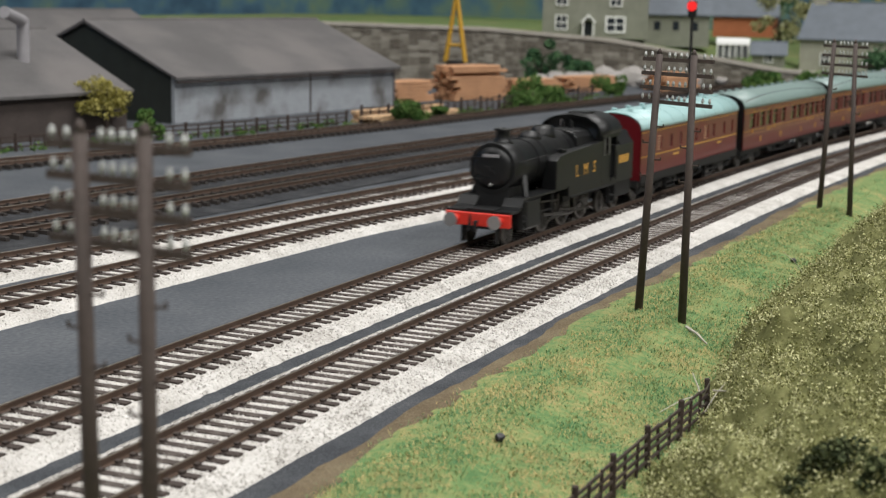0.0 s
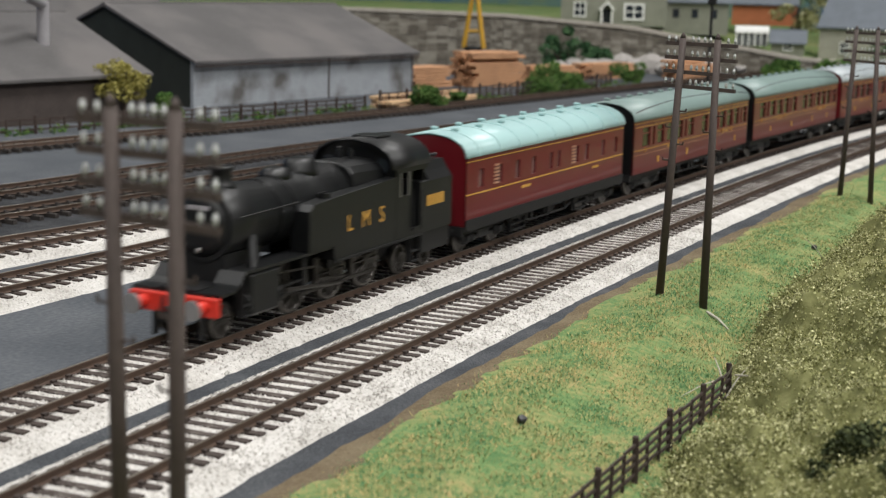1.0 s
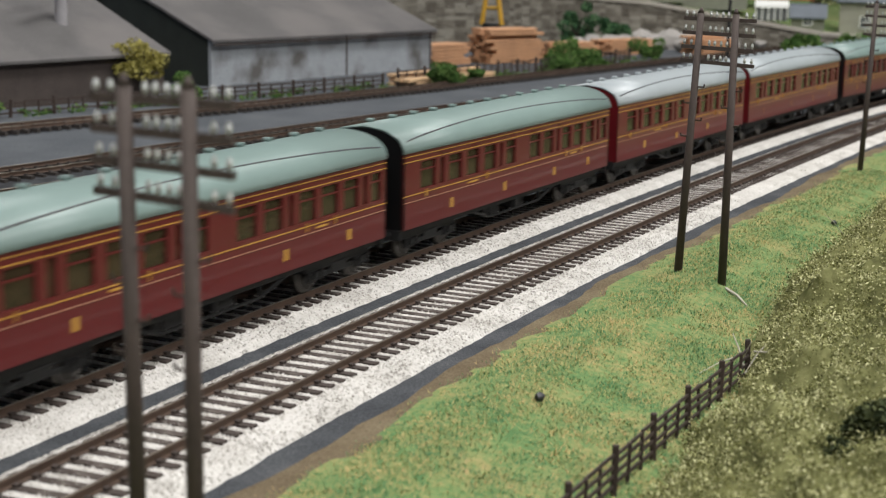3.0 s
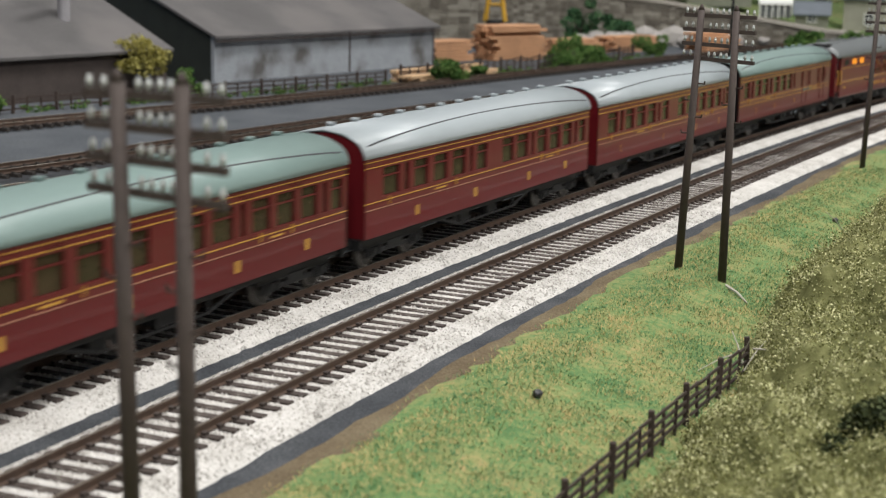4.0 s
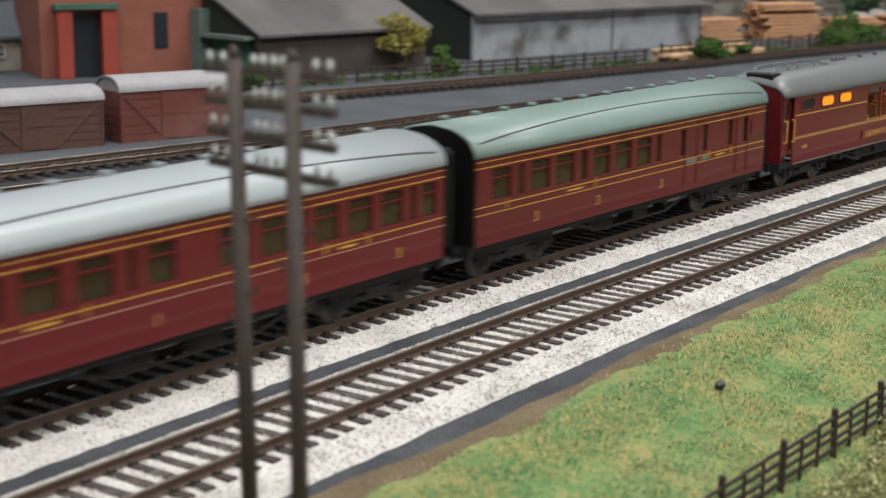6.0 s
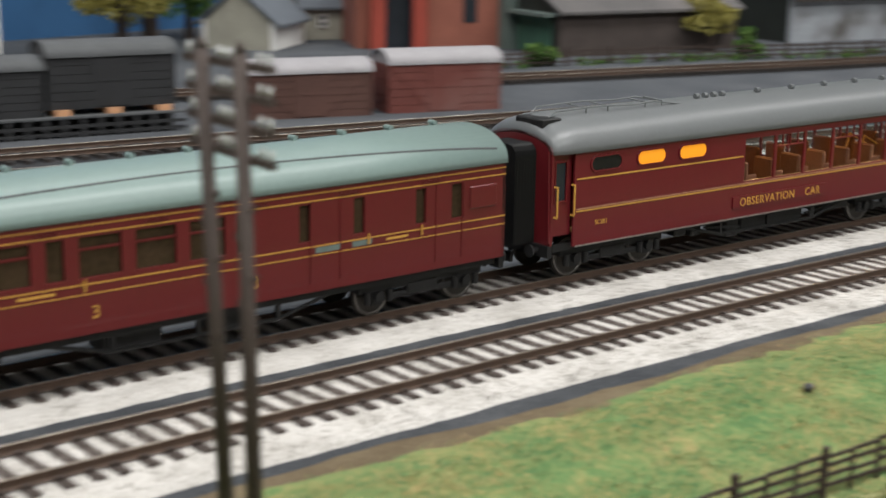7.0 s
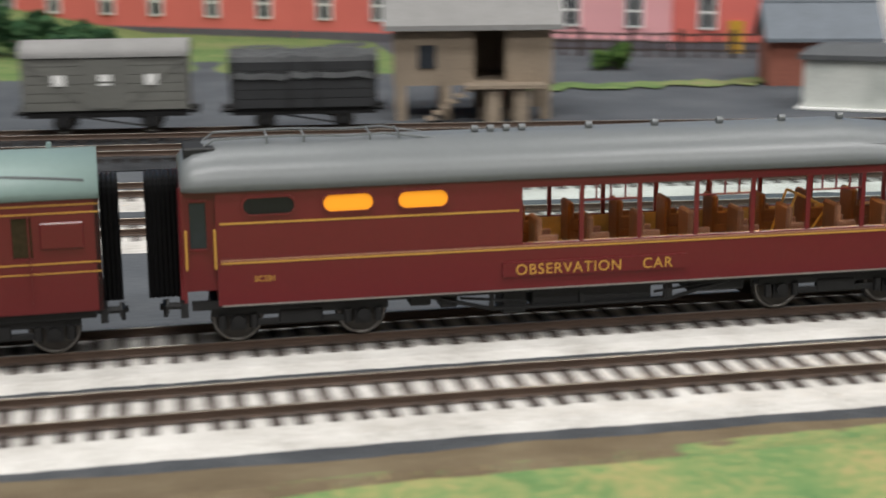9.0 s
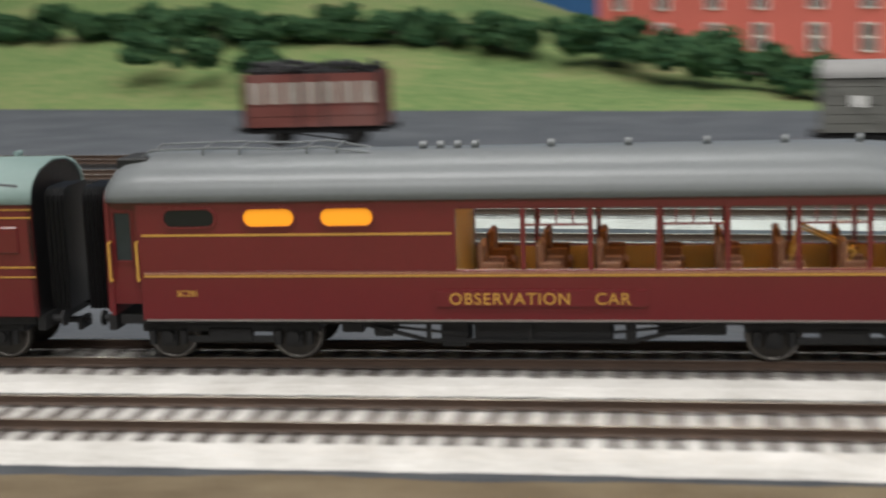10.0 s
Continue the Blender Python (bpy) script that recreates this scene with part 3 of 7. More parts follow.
# ---- rolling stock ----
def wheelset(parent, x, r, z0=0.0, spokes=False):
    for s in (-1, 1):
        bm = bmesh.new()
        y = s * GAUGE / 2
        cyl(bm, (x, y - 0.0007, r), (x, y + 0.0007, r), r * 0.86, 20)
        cyl(bm, (x, y - s * 0.0012, r), (x, y - s * 0.0007, r), r * 1.06, 20)
        cyl(bm, (x, y, r), (x, y + s * 0.0016, r), r * 0.22, 10)
        if spokes:
            for k in range(12):
                a = k * math.pi / 6
                cyl(bm, (x, y + s * 0.0011, r), (x + math.cos(a) * r * 0.85, y + s * 0.0008, r + math.sin(a) * r * 0.85), r * 0.05, 5)
        w = part("wheel", bm, M_WHEEL, parent)
        bm = bmesh.new()
        n = 28
        ring = []
        for i in range(n):
            a = i * 2 * math.pi / n
            ca, sa = math.cos(a), math.sin(a)
            ring.append([(x + ca * r * q, y + s * e, r + sa * r * q) for q, e in ((0.84, 0.0009), (0.985, 0.0009), (1.0, 0.0005), (1.0, -0.0006), (0.84, -0.0006))])
        ring.append(ring[0])
        loft(bm, ring, cap=False)
        part("tyre", bm, M_TYRE, w, "worn steel tyre", smooth=True)


def bogie(parent, x, wb=0.034, r=0.0066):
    bm = bmesh.new()
    for s in (-1, 1):
        y = s * 0.0132
        box(bm, x - wb / 2 - 0.007, x + wb / 2 + 0.007, y - 0.0007, y + 0.0007, 0.0080, 0.0102, 0.0003)
        box(bm, x - wb / 2 + 0.004, x + wb / 2 - 0.004, y - 0.0006, y + 0.0006, 0.0050, 0.0068, 0.0003)
        box(bm, x - 0.006, x + 0.006, y - 0.0010, y + 0.0012, 0.0052, 0.0092, 0.0004)
        for q in (-1, 1):
            box(bm, x + q * wb / 2 - 0.0022, x + q * wb / 2 + 0.0022, y - 0.0004, y + 0.0018 * s if s > 0 else y + 0.0004, 0.0040, 0.0090, 0)
            cyl(bm, (x + q * wb / 2, y, r), (x + q * wb / 2, y + s * 0.0018, r), 0.0017, 10)
            for e in (-1, 1):
                cyl(bm, (x + q * wb / 2 + e * 0.0042, y + s * 0.0008, 0.0048), (x + q * wb / 2 + e * 0.0042, y + s * 0.0008, 0.0085), 0.0011, 8)
    box(bm, x - 0.004, x + 0.004, -0.013, 0.013, 0.0075, 0.0100)
    for q in (-1, 1):
        box(bm, x + q * (wb / 2 + 0.006) - 0.0008, x + q * (wb / 2 + 0.006) + 0.0008, -0.013, 0.013, 0.0080, 0.0100)
    f = part("bogie_frame", bm, M_FRAME, parent)
    for q in (-1, 1):
        wheelset(f, x + q * wb / 2, r)


def roof_profile(hw, zc, zt, n=24):
    return [(-hw * math.cos(math.pi * i / n), zc + (zt - zc) * math.sin(math.pi * i / n) ** 0.85) for i in range(n + 1)]


ZB, ZC, ZT, HW = 0.0130, 0.0430, 0.0532, 0.0177


def coach_shell(th, L, wins, zw, body, roofm, rooflab, end_front, end_rear, pane=None):
    """Two sides with true window openings, two arched ends, the arched roof, floor and underframe."""
    x0 = -L / 2
    for s in (-1, 1):
        bm = bmesh.new()
        ya, yb = (s * HW, s * (HW - 0.0009)) if s > 0 else (s * (HW - 0.0009), s * HW)
        ya, yb = min(ya, yb), max(ya, yb)
        box(bm, x0, -x0, ya, yb, ZB, zw[0])
        box(bm, x0, -x0, ya, yb, zw[1], ZC)
        side = part("side", bm, body, th)
        cuts = [0.0] + [e for w in wins for e in w] + [L]
        for a, b in zip(cuts[::2], cuts[1::2]):
            bm = bmesh.new()
            box(bm, x0 + a, x0 + b, ya, yb, zw[0], zw[1])
            part("side_panel", bm, body, side)
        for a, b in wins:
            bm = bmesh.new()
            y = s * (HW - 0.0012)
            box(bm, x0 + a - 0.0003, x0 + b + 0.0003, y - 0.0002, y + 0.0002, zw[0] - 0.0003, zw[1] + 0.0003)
            part("window", bm, pane or M_DIM_PANE, side, "pale obscured window pane" if pane else "opaque window pane painted with the dim interior's shade")
            if b - a > 0.007:
                bm = bmesh.new()
                y2 = s * (HW - 0.0007)
                box(bm, x0 + a, x0 + b, y2 - 0.0002, y2 + 0.0002, zw[1] - 0.0036, zw[1] - 0.0030)
                part("glazing_bar", bm, body, side)
    for q, m in ((-1, end_front), (1, end_rear)):
        bm = bmesh.new()
        xe = q * (L / 2)
        pr = [(-HW, ZB)] + roof_profile(HW, ZC, ZT - 0.0004) + [(HW, ZB)]
        loft(bm, [[(xe - q * 0.0012, y, z) for y, z in pr], [(xe, y, z) for y, z in pr]])
        part("end", bm, m, th)
    bm = bmesh.new()
    pr = roof_profile(HW + 0.0006, ZC, ZT)
    pin = roof_profile(HW - 0.0004, ZC - 0.0003, ZT - 0.001)
    loft(bm, [[(x, y, z) for y, z in pr + pin[::-1]] for x in (x0 - 0.0003, x0 * 0.5, 0, -x0 * 0.5, -x0 + 0.0003)])
    part("roof", bm, roofm, th, rooflab, smooth=True)
    bm = bmesh.new()
    box(bm, x0, -x0, -HW + 0.001, HW - 0.001, ZB - 0.0006, ZB + 0.0004)
    part("carriage_floor", bm, M_FRAME, th)


def underframe(th, L, boxes=True):
    bm = bmesh.new()
    for s in (-1, 1):
        y = s * 0.0150
        box(bm, -L / 2 + 0.002, L / 2 - 0.002, y - 0.0006, y + 0.0006, 0.0105, ZB)
        a, b = -L * 0.20, L * 0.20
        cyl(bm, (a, y, 0.0108), (a + 0.018, y, 0.0062), 0.0006, 6)
        cyl(bm, (a + 0.018, y, 0.0062), (b - 0.018, y, 0.0062), 0.0006, 6)
        cyl(bm, (b - 0.018, y, 0.0062), (b, y, 0.0108), 0.0006, 6)
        for x in (a + 0.018, 0, b - 0.018):
            box(bm, x - 0.0006, x + 0.0006, y - 0.0005, y + 0.0005, 0.0062, 0.0106)
    for q in (-1, 1):
        box(bm, q * (L / 2) - 0.001, q * (L / 2) + 0.001, -0.0165, 0.0165, 0.0090, ZB)
    part("underframe", bm, M_FRAME, th)
    if boxes:
        for x, w, s in ((-0.018, 0.018, -1), (0.012, 0.012, -1), (0.0, 0.02, 1)):
            bm = bmesh.new()
            box(bm, x - w / 2, x + w / 2, s * 0.0075 - 0.004, s * 0.0075 + 0.004, 0.0052, 0.0108, 0.0005)
            part("battery_box", bm, M_FRAME, th)
    for q in (-1, 1):
        for s in (-1, 1):
            bm = bmesh.new()
            x = q * L / 2
            cyl(bm, (x, s * 0.0115, 0.0112), (x + q * 0.004, s * 0.0115, 0.0112), 0.0010, 8)
            cyl(bm, (x + q * 0.004, s * 0.0115, 0.0112), (x + q * 0.0047, s * 0.0115, 0.0112), 0.0021, 14)
            part("buffer", bm, M_FRAME, th)
        bm = bmesh.new()
        box(bm, q * (L / 2) - 0.002, q * (L / 2 + 0.0065), -0.0012, 0.0012, 0.0075, 0.0088)
        box(bm, q * (L / 2 + 0.005) - 0.0006, q * (L / 2 + 0.005) + 0.0006, -0.0035, 0.0035, 0.0060, 0.0092)
        part("coupling", bm, M_FRAME, th)


def bellows(th, L, q, mt=None, n=4):
    """A folded gangway with a rounded top: one skin, pleated along its length."""
    bm = bmesh.new()
    sec = []
    for k in range(2 * n + 1):
        g = 0.0 if k % 2 else 0.0007
        x = q * (L / 2 + 0.0002 + k * 0.00064)
        hw, zt, rr = 0.0082 + g, 0.0452 + g, 0.0034
        pts = [(-hw, 0.0130)] + [(-hw + rr - math.cos(t) * rr, zt - rr + math.sin(t) * rr) for t in (0.0, 0.5, 1.05, 1.57)] + [(hw - rr + math.sin(t) * rr, zt - rr + math.cos(t) * rr) for t in (0.0, 0.5, 1.05, 1.57)] + [(hw, 0.0130)]
        sec.append([(x, y, z) for y, z in pts])
    loft(bm, sec)
    part("gangway_bellows", bm, mt or M_BELLOWS, th, "black concertina gangway")


def rain_strips(th, L, mt):
    """A thin bowed gutter strip on each slope of the roof."""
    for s in (-1, 1):
        bm = bmesh.new()
        sec = []
        for i in range(25):
            x = -L * 0.485 + L * 0.97 * i / 24
            a = 0.40 + 0.42 * math.sin(math.pi * i / 24) ** 0.8
            y, z = (HW + 0.0006) * math.cos(a), ZC + (ZT - ZC) * math.sin(a) ** 0.85
            sec.append([(x, s * (y + e), z + f) for e, f in ((-0.0002, -0.0003), (-0.00015, 0.0003), (0.0002, 0.0002), (0.0003, -0.0003))])
        loft(bm, sec)
        part("rain_strip", bm, mt, th, "thin dark bowed rain strip")


def stripe(th, x0, x1, z, h, mt, name="lining"):
    for s in (-1, 1):
        bm = bmesh.new()
        y = s * (HW + 0.00006)
        box(bm, x0, x1, y - 0.00006, y + 0.00006, z - h / 2, z + h / 2)
        part(name, bm, mt, th)


def side_text(th, text, size, x, z, mt, space=1.0, name="lettering", label=""):
    lettering(name, text, size, mt, th, Matrix.Translation((x, -HW - 0.00005, z)) @ pose(0, 0, 0, 90, 0, 0), 0.00008, space, label)


def roof_vents(th, xs, y, mt, rows=1):
    for x in xs:
        bm = bmesh.new()
        z = ZT - 0.0002 - abs(y) * 0.05
        cyl(bm, (x, y, z - 0.0008), (x, y, z + 0.0008), 0.0006, 8)
        cyl(bm, (x, y - 0.0015, z + 0.0010), (x, y + 0.0015, z + 0.0010), 0.0008, 8)
        part("roof_vent", bm, mt, th)


def mm(pairs):
    return [(a / 1000, b / 1000) for a, b in pairs]


def passenger_coach(label, body, roofm, rooflab, endm, L=0.2255, numerals=(), black_gangway=True, cut=None):
    th = empty("railway_coach")
    tagged(th, label, "railway coach", "coaches of the train")
    wins = mm([(14, 27), (31, 35), (39, 51), (56, 68), (73, 85), (89, 92), (96, 106), (122, 134), (138, 150), (154, 157), (161, 172), (176, 188), (192, 203), (207, 210), (213, 221)])
    if cut:
        wins = mm([(10, 21), (25, 29), (33, 45), (49, 61), (65, 70), (74, 86), (90, 102), (106, 117), (121, 125), (141, 145), (160, 164), (183, 187), (197, 202)])
    coach_shell(th, L, wins, (0.0278, 0.0385), body, roofm, rooflab, endm, endm)
    underframe(th, L)
    for x in (-L / 2 + 0.030, L / 2 - 0.030):
        bogie(th, x)
    for z in (0.0415, 0.0394):
        stripe(th, -L / 2, L / 2, z, 0.00032, M_GOLD)
    stripe(th, -L / 2, L / 2, 0.0262, 0.00034, M_GOLD)
    rain_strips(th, L, M_BLACKVANROOF)
    if not numerals:
        for x in (0.042, 0.095, 0.152, 0.196):
            bm = bmesh.new()
            box(bm, -L / 2 + x - 0.0013, -L / 2 + x + 0.0013, -HW - 0.0001, -HW, 0.0168, 0.0206)
            part("numeral_bar", bm, M_GOLD, th, "small gold painted mark")
    for x, w in ((0.062, 0.010), (0.176, 0.008)):
        bm = bmesh.new()
        box(bm, -L / 2 + x - w / 2, -L / 2 + x + w / 2, -HW - 0.0001, -HW, 0.0246, 0.0253)
        part("lettering_bar", bm, M_GOLD, th, "row of small gold letters")
    for k in range(6):
        bm = bmesh.new()
        x = -L / 2 + 0.034 + k * 0.031
        for e in range(3):
            box(bm, x - 0.0036, x + 0.0036, -HW - 0.00025, -HW, 0.0399 + e * 0.0005, 0.0401 + e * 0.0005)
        part("door_vent", bm, body, th)
    if cut:
        for x, w in ((0.151, 0.009), (0.163, 0.007)):
            bm = bmesh.new()
            box(bm, -L / 2 + x - w / 2, -L / 2 + x + w / 2, -HW - 0.00012, -HW, 0.0242, 0.0258)
            part("transfer_patch", bm, M_GREENPOST, th, "grey green patch of old transfer")
        for x in (0.150, 0.196):
            bm = bmesh.new()
            for e in (-0.0052, 0.0052):
                box(bm, -L / 2 + x + e - 0.00022, -L / 2 + x + e + 0.00022, -HW - 0.0003, -HW, 0.0155, 0.0390)
            part("door_edge", bm, body, th)
        bm = bmesh.new()
        box(bm, L / 2 - 0.0150, L / 2 - 0.0040, -HW - 0.0006, -HW, 0.0300, 0.0370, 0.0003)
        part("guard_ducket", bm, body, th, "raised maroon guard panel")
    stripe(th, -L / 2, L / 2, 0.0236, 0.00026, M_CREAMLINE if not cut else M_GOLD)
    for x, tx in numerals:
        side_text(th, tx, 0.0050, -L / 2 + x, 0.0170, M_GOLD, name="numeral", label="gold class numeral")
    for a in (0.018, 0.075, 0.165, 0.185):
        for s in (-1, 1):
            bm = bmesh.new()
            x = -L / 2 + a
            cyl(bm, (x, s * (HW + 0.0006), 0.0245), (x, s * (HW + 0.0006), 0.0275), 0.0003, 6)
            part("grab_handle", bm, M_GOLD, th)
    roof_vents(th, [-L / 2 + 0.012 + k * (L - 0.024) / 11 for k in range(12)], 0.004, roofm)
    if black_gangway:
        bellows(th, L, -1)
    bellows(th, L, 1)
    return th


def brake_van(label):
    th = empty("parcels_van")
    L = 0.2003
    tagged(th, label, "railway coach", "coaches of the train")
    wins = mm([(13, 18), (33, 38), (53, 58), (72, 77), (94, 98), (104, 108), (128, 133), (142, 147), (166, 171), (186, 190)])
    coach_shell(th, L, wins, (0.0290, 0.0372), M_MAROON_R, M_ROOF_BRIGHT, "glossy light turquoise roof", M_MAROON_R, M_BELLOWS, pane=M_PALEPANE)
    for s in (-1, 1):
        bm = bmesh.new()
        box(bm, -L / 2, L / 2, s * (HW + 0.0002) - 0.0004, s * (HW + 0.0002) + 0.0004, 0.0112, 0.0160)
        part("solebar", bm, M_FRAME, th, "deep black solebar")
    underframe(th, L)
    for x in (-L / 2 + 0.027, L / 2 - 0.027):
        bogie(th, x)
    stripe(th, -L / 2, L / 2, 0.0412, 0.00042, M_GOLD)
    stripe(th, -L / 2, L / 2, 0.0268, 0.0006, M_GOLD)
    for k in range(8):
        for s in (-1, 1):
            roof_vents(th, [-L / 2 + 0.014 + k * (L - 0.028) / 7], s * 0.005, M_ROOF_BRIGHT)
    for k in range(9):
        bm = bmesh.new()
        x = -L / 2 + 0.012 + k * (L - 0.024) / 8
        pr = roof_profile(HW + 0.0008, ZC, ZT + 0.00025)
        pin = roof_profile(HW + 0.0004, ZC, ZT - 0.0003)
        loft(bm, [[(x + e, y, z) for y, z in pr + pin[::-1]] for e in (-0.0005, 0.0005)])
        part("roof_rib", bm, M_ROOF_BRIGHT, th)
    for x in (0.026, 0.120):
        bm = bmesh.new()
        for k in range(6):
            z = 0.029 + k * 0.0016
            box(bm, -L / 2 + x + 0.003, -L / 2 + x + 0.008, -HW - 0.0004, -HW, z, z + 0.0008)
        part("louvre", bm, M_CREAMLINE, th, "pale painted louvre")
    for x, w in ((0.066, 0.011), (0.158, 0.009)):
        bm = bmesh.new()
        box(bm, -L / 2 + x - w / 2, -L / 2 + x + w / 2, -HW - 0.00012, -HW, 0.0235, 0.0247)
        part("lettering_bar", bm, M_GOLD, th)
    for x in (-L / 2 + 0.06, L / 2 - 0.06):
        bm = bmesh.new()
        for k in range(3):
            box(bm, x - 0.008, x + 0.008, -0.0168, -0.0150, 0.0040 + k * 0.0028, 0.0047 + k * 0.0028)
        for e in (-0.0078, 0.0078):
            box(bm, x + e - 0.0004, x + e + 0.0004, -0.0168, -0.0150, 0.004, 0.0112)
        part("step", bm, M_FRAME, th)
    bellows(th, L, 1)
    return th


def observation_car():
    th = empty("observation_car")
    L = 0.2197
    tagged(th, "maroon observation car with grey roof and lit amber windows", "railway coach", "coaches of the train")
    x0 = -L / 2
    zl, zh = 0.0250, 0.0405
    posts = [0.0922 + k * 0.01665 for k in range(8)] + [0.2165]
    for s in (-1, 1):
        ya, yb = (HW - 0.0009, HW) if s > 0 else (-HW, -HW + 0.0009)
        bm = bmesh.new()
        box(bm, x0 + 0.009, -x0, ya, yb, ZB - 0.001, zl, 0.0001)
        box(bm, x0 + 0.009, x0 + 0.0920, ya, yb, zl, ZC)
        box(bm, x0 + 0.0920, -x0, ya, yb, zh, ZC)
        # recessed entrance bay
        ye = s * (HW - 0.0022)
        box(bm, x0 + 0.0004, x0 + 0.009, ye - 0.0005, ye + 0.0005, 0.0160, 0.0275)
        box(bm, x0 + 0.0004, x0 + 0.0022, ye - 0.0005, ye + 0.0005, 0.0275, 0.0400)
        box(bm, x0 + 0.0066, x0 + 0.009, ye - 0.0005, ye + 0.0005, 0.0275, 0.0400)
        box(bm, x0 + 0.0004, x0 + 0.009, ye - 0.0005, ye + 0.0005, 0.0400, ZC)
        side = part("side", bm, M_MAROON, th)
        for p in posts[1:]:
            bm = bmesh.new()
            box(bm, x0 + p - 0.0006, x0 + p + 0.0006, ya, yb, zl, zh)
            part("window_pillar", bm, M_MAROON, side)
        bm = bmesh.new()
        box(bm, x0 + 0.0020, x0 + 0.0068, ye - 0.0002, ye + 0.0002, 0.0272, 0.0402)
        part("door_window", bm, M_WINDOW, side, "dark tall door window")
        for p0, p1 in zip(posts, posts[1:]):
            bm = bmesh.new()
            box(bm, x0 + p0, x0 + p1, s * (HW - 0.0006) - 0.0001, s * (HW - 0.0006) + 0.0001, zl, zh)
            g = part("pane", bm, M_GLASS, side, "clear saloon window pane")
            g.visible_shadow = False
        for k in (1, 3, 5):
            bm = bmesh.new()
            y = s * (HW - 0.0005)
            box(bm, x0 + posts[k], x0 + posts[k + 1], y - 0.0003, y + 0.0003, 0.0360, 0.0365)
            for e in (0.25, 0.5, 0.75):
                x = x0 + posts[k] + e * 0.01665
                box(bm, x - 0.0002, x + 0.0002, y - 0.0003, y + 0.0003, 0.0365, zh)
            part("glazing_bar", bm, M_MAROON, side)
        for k, (a, b) in enumerate(((0.0163, 0.0298), (0.0375, 0.0508), (0.0577, 0.0712))):
            za, zb_ = 0.0365, 0.0410
            rr = (zb_ - za) / 2
            def oval(rad, y, n=24):
                pts = []
                for i in range(n):
                    t = 2 * math.pi * i / n
                    cx = (b - rr if math.cos(t) > 0 else a + rr)
                    pts.append((x0 + cx + math.cos(t) * rad, y, (za + zb_) / 2 + math.sin(t) * rad))
                return pts
            bm = bmesh.new()
            loft(bm, [oval(rr + 0.0006, s * HW), oval(rr + 0.0006, s * (HW + 0.0004)), oval(rr, s * (HW + 0.0004)), oval(rr, s * HW)], cap=False)
            part("window_rim", bm, M_MAROON, side, "raised oval window rim")
            bm = bmesh.new()
            loft(bm, [oval(rr, s * HW), oval(rr, s * (HW + 0.00012))])
            part("oval_window", bm, M_BELLOWS if k == 0 else M_LIT, side, "dark oval window" if k == 0 else "oval window glowing amber")
    # roof, drawn down and rounded at both ends
    bm = bmesh.new()
    sec = []
    for e, drop, nar in ((0.0, 0.0045, 0.0022), (0.0015, 0.0024, 0.0010), (0.004, 0.0010, 0.0003), (0.010, 0.0, 0.0), (L / 2, 0.0, 0.0), (L - 0.03, 0.0, 0.0), (L - 0.012, 0.0018, 0.0), (L - 0.003, 0.0050, 0.0004), (L, 0.0075, 0.0010)):
        pr = roof_profile(HW + 0.0008 - nar, ZC, ZT + 0.0008 - drop)
        pin = roof_profile(HW - 0.0004 - nar, ZC - 0.0002, ZT - 0.0006 - drop)
        sec.append([(x0 + e, y, z) for y, z in pr + pin[::-1]])
    loft(bm, sec)
    part("roof", bm, M_ROOF_GREY, th, "smooth mid grey roof with rounded ends", smooth=True)
    bm = bmesh.new()
    pr = [(-HW + 0.0012, ZB)] + roof_profile(HW - 0.0012, ZC, ZT - 0.004) + [(HW - 0.0012, ZB)]
    loft(bm, [[(x0, y, z) for y, z in pr], [(x0 + 0.001, y, z) for y, z in pr]])
    part("end", bm, M_MAROON, th)
    bm = bmesh.new()
    box(bm, -x0 - 0.001, -x0, -HW + 0.0006, HW - 0.0006, ZB, zl)
    box(bm, -x0 - 0.001, -x0, -HW + 0.0006, HW - 0.0006, zh, ZC)
    for y in (-0.0165, -0.006, 0.006, 0.0165):
        box(bm, -x0 - 0.001, -x0, y - 0.0006, y + 0.0006, zl, zh)
    part("end", bm, M_MAROON, th)
    # saloon inside
    bm = bmesh.new()
    box(bm, x0 + 0.0100, -x0 - 0.001, -HW + 0.0012, HW - 0.0012, 0.0165, 0.0180)
    box(bm, x0 + 0.0905, x0 + 0.0917, -HW + 0.0012, HW - 0.0012, 0.0180, 0.0425)
    for s in (-1, 1):
        y = s * (HW - 0.0018)
        box(bm, x0 + 0.092, -x0 - 0.002, y - 0.0002, y + 0.0002, 0.0180, 0.0248)
    part("saloon_lining", bm, M_INNER, th, "tan saloon floor and lining")
    for s in (-1, 1):
        for k in range(8):
            bm = bmesh.new()
            x, y = x0 + 0.097 + k * 0.0148, s * 0.0098
            box(bm, x, x + 0.007, y - 0.0045, y + 0.0045, 0.0180, 0.0228, 0.0006)
            box(bm, x - 0.0003, x + 0.0016, y - 0.0045, y + 0.0045, 0.0180, 0.0310, 0.0006)
            for e in (-0.0045, 0.0036):
                box(bm, x, x + 0.0062, y + e, y + e + 0.0009, 0.0225, 0.0262, 0.0003)
            part("armchair", bm, M_SEAT, th, "brown saloon armchair")
    for k in range(4):
        bm = bmesh.new()
        x = x0 + 0.104 + k * 0.029
        box(bm, x - 0.006, x + 0.006, -0.0025, 0.0025, 0.0422, 0.0430)
        part("ceiling_light", bm, M_LAMP, th, "small amber saloon ceiling light")
    bm = bmesh.new()
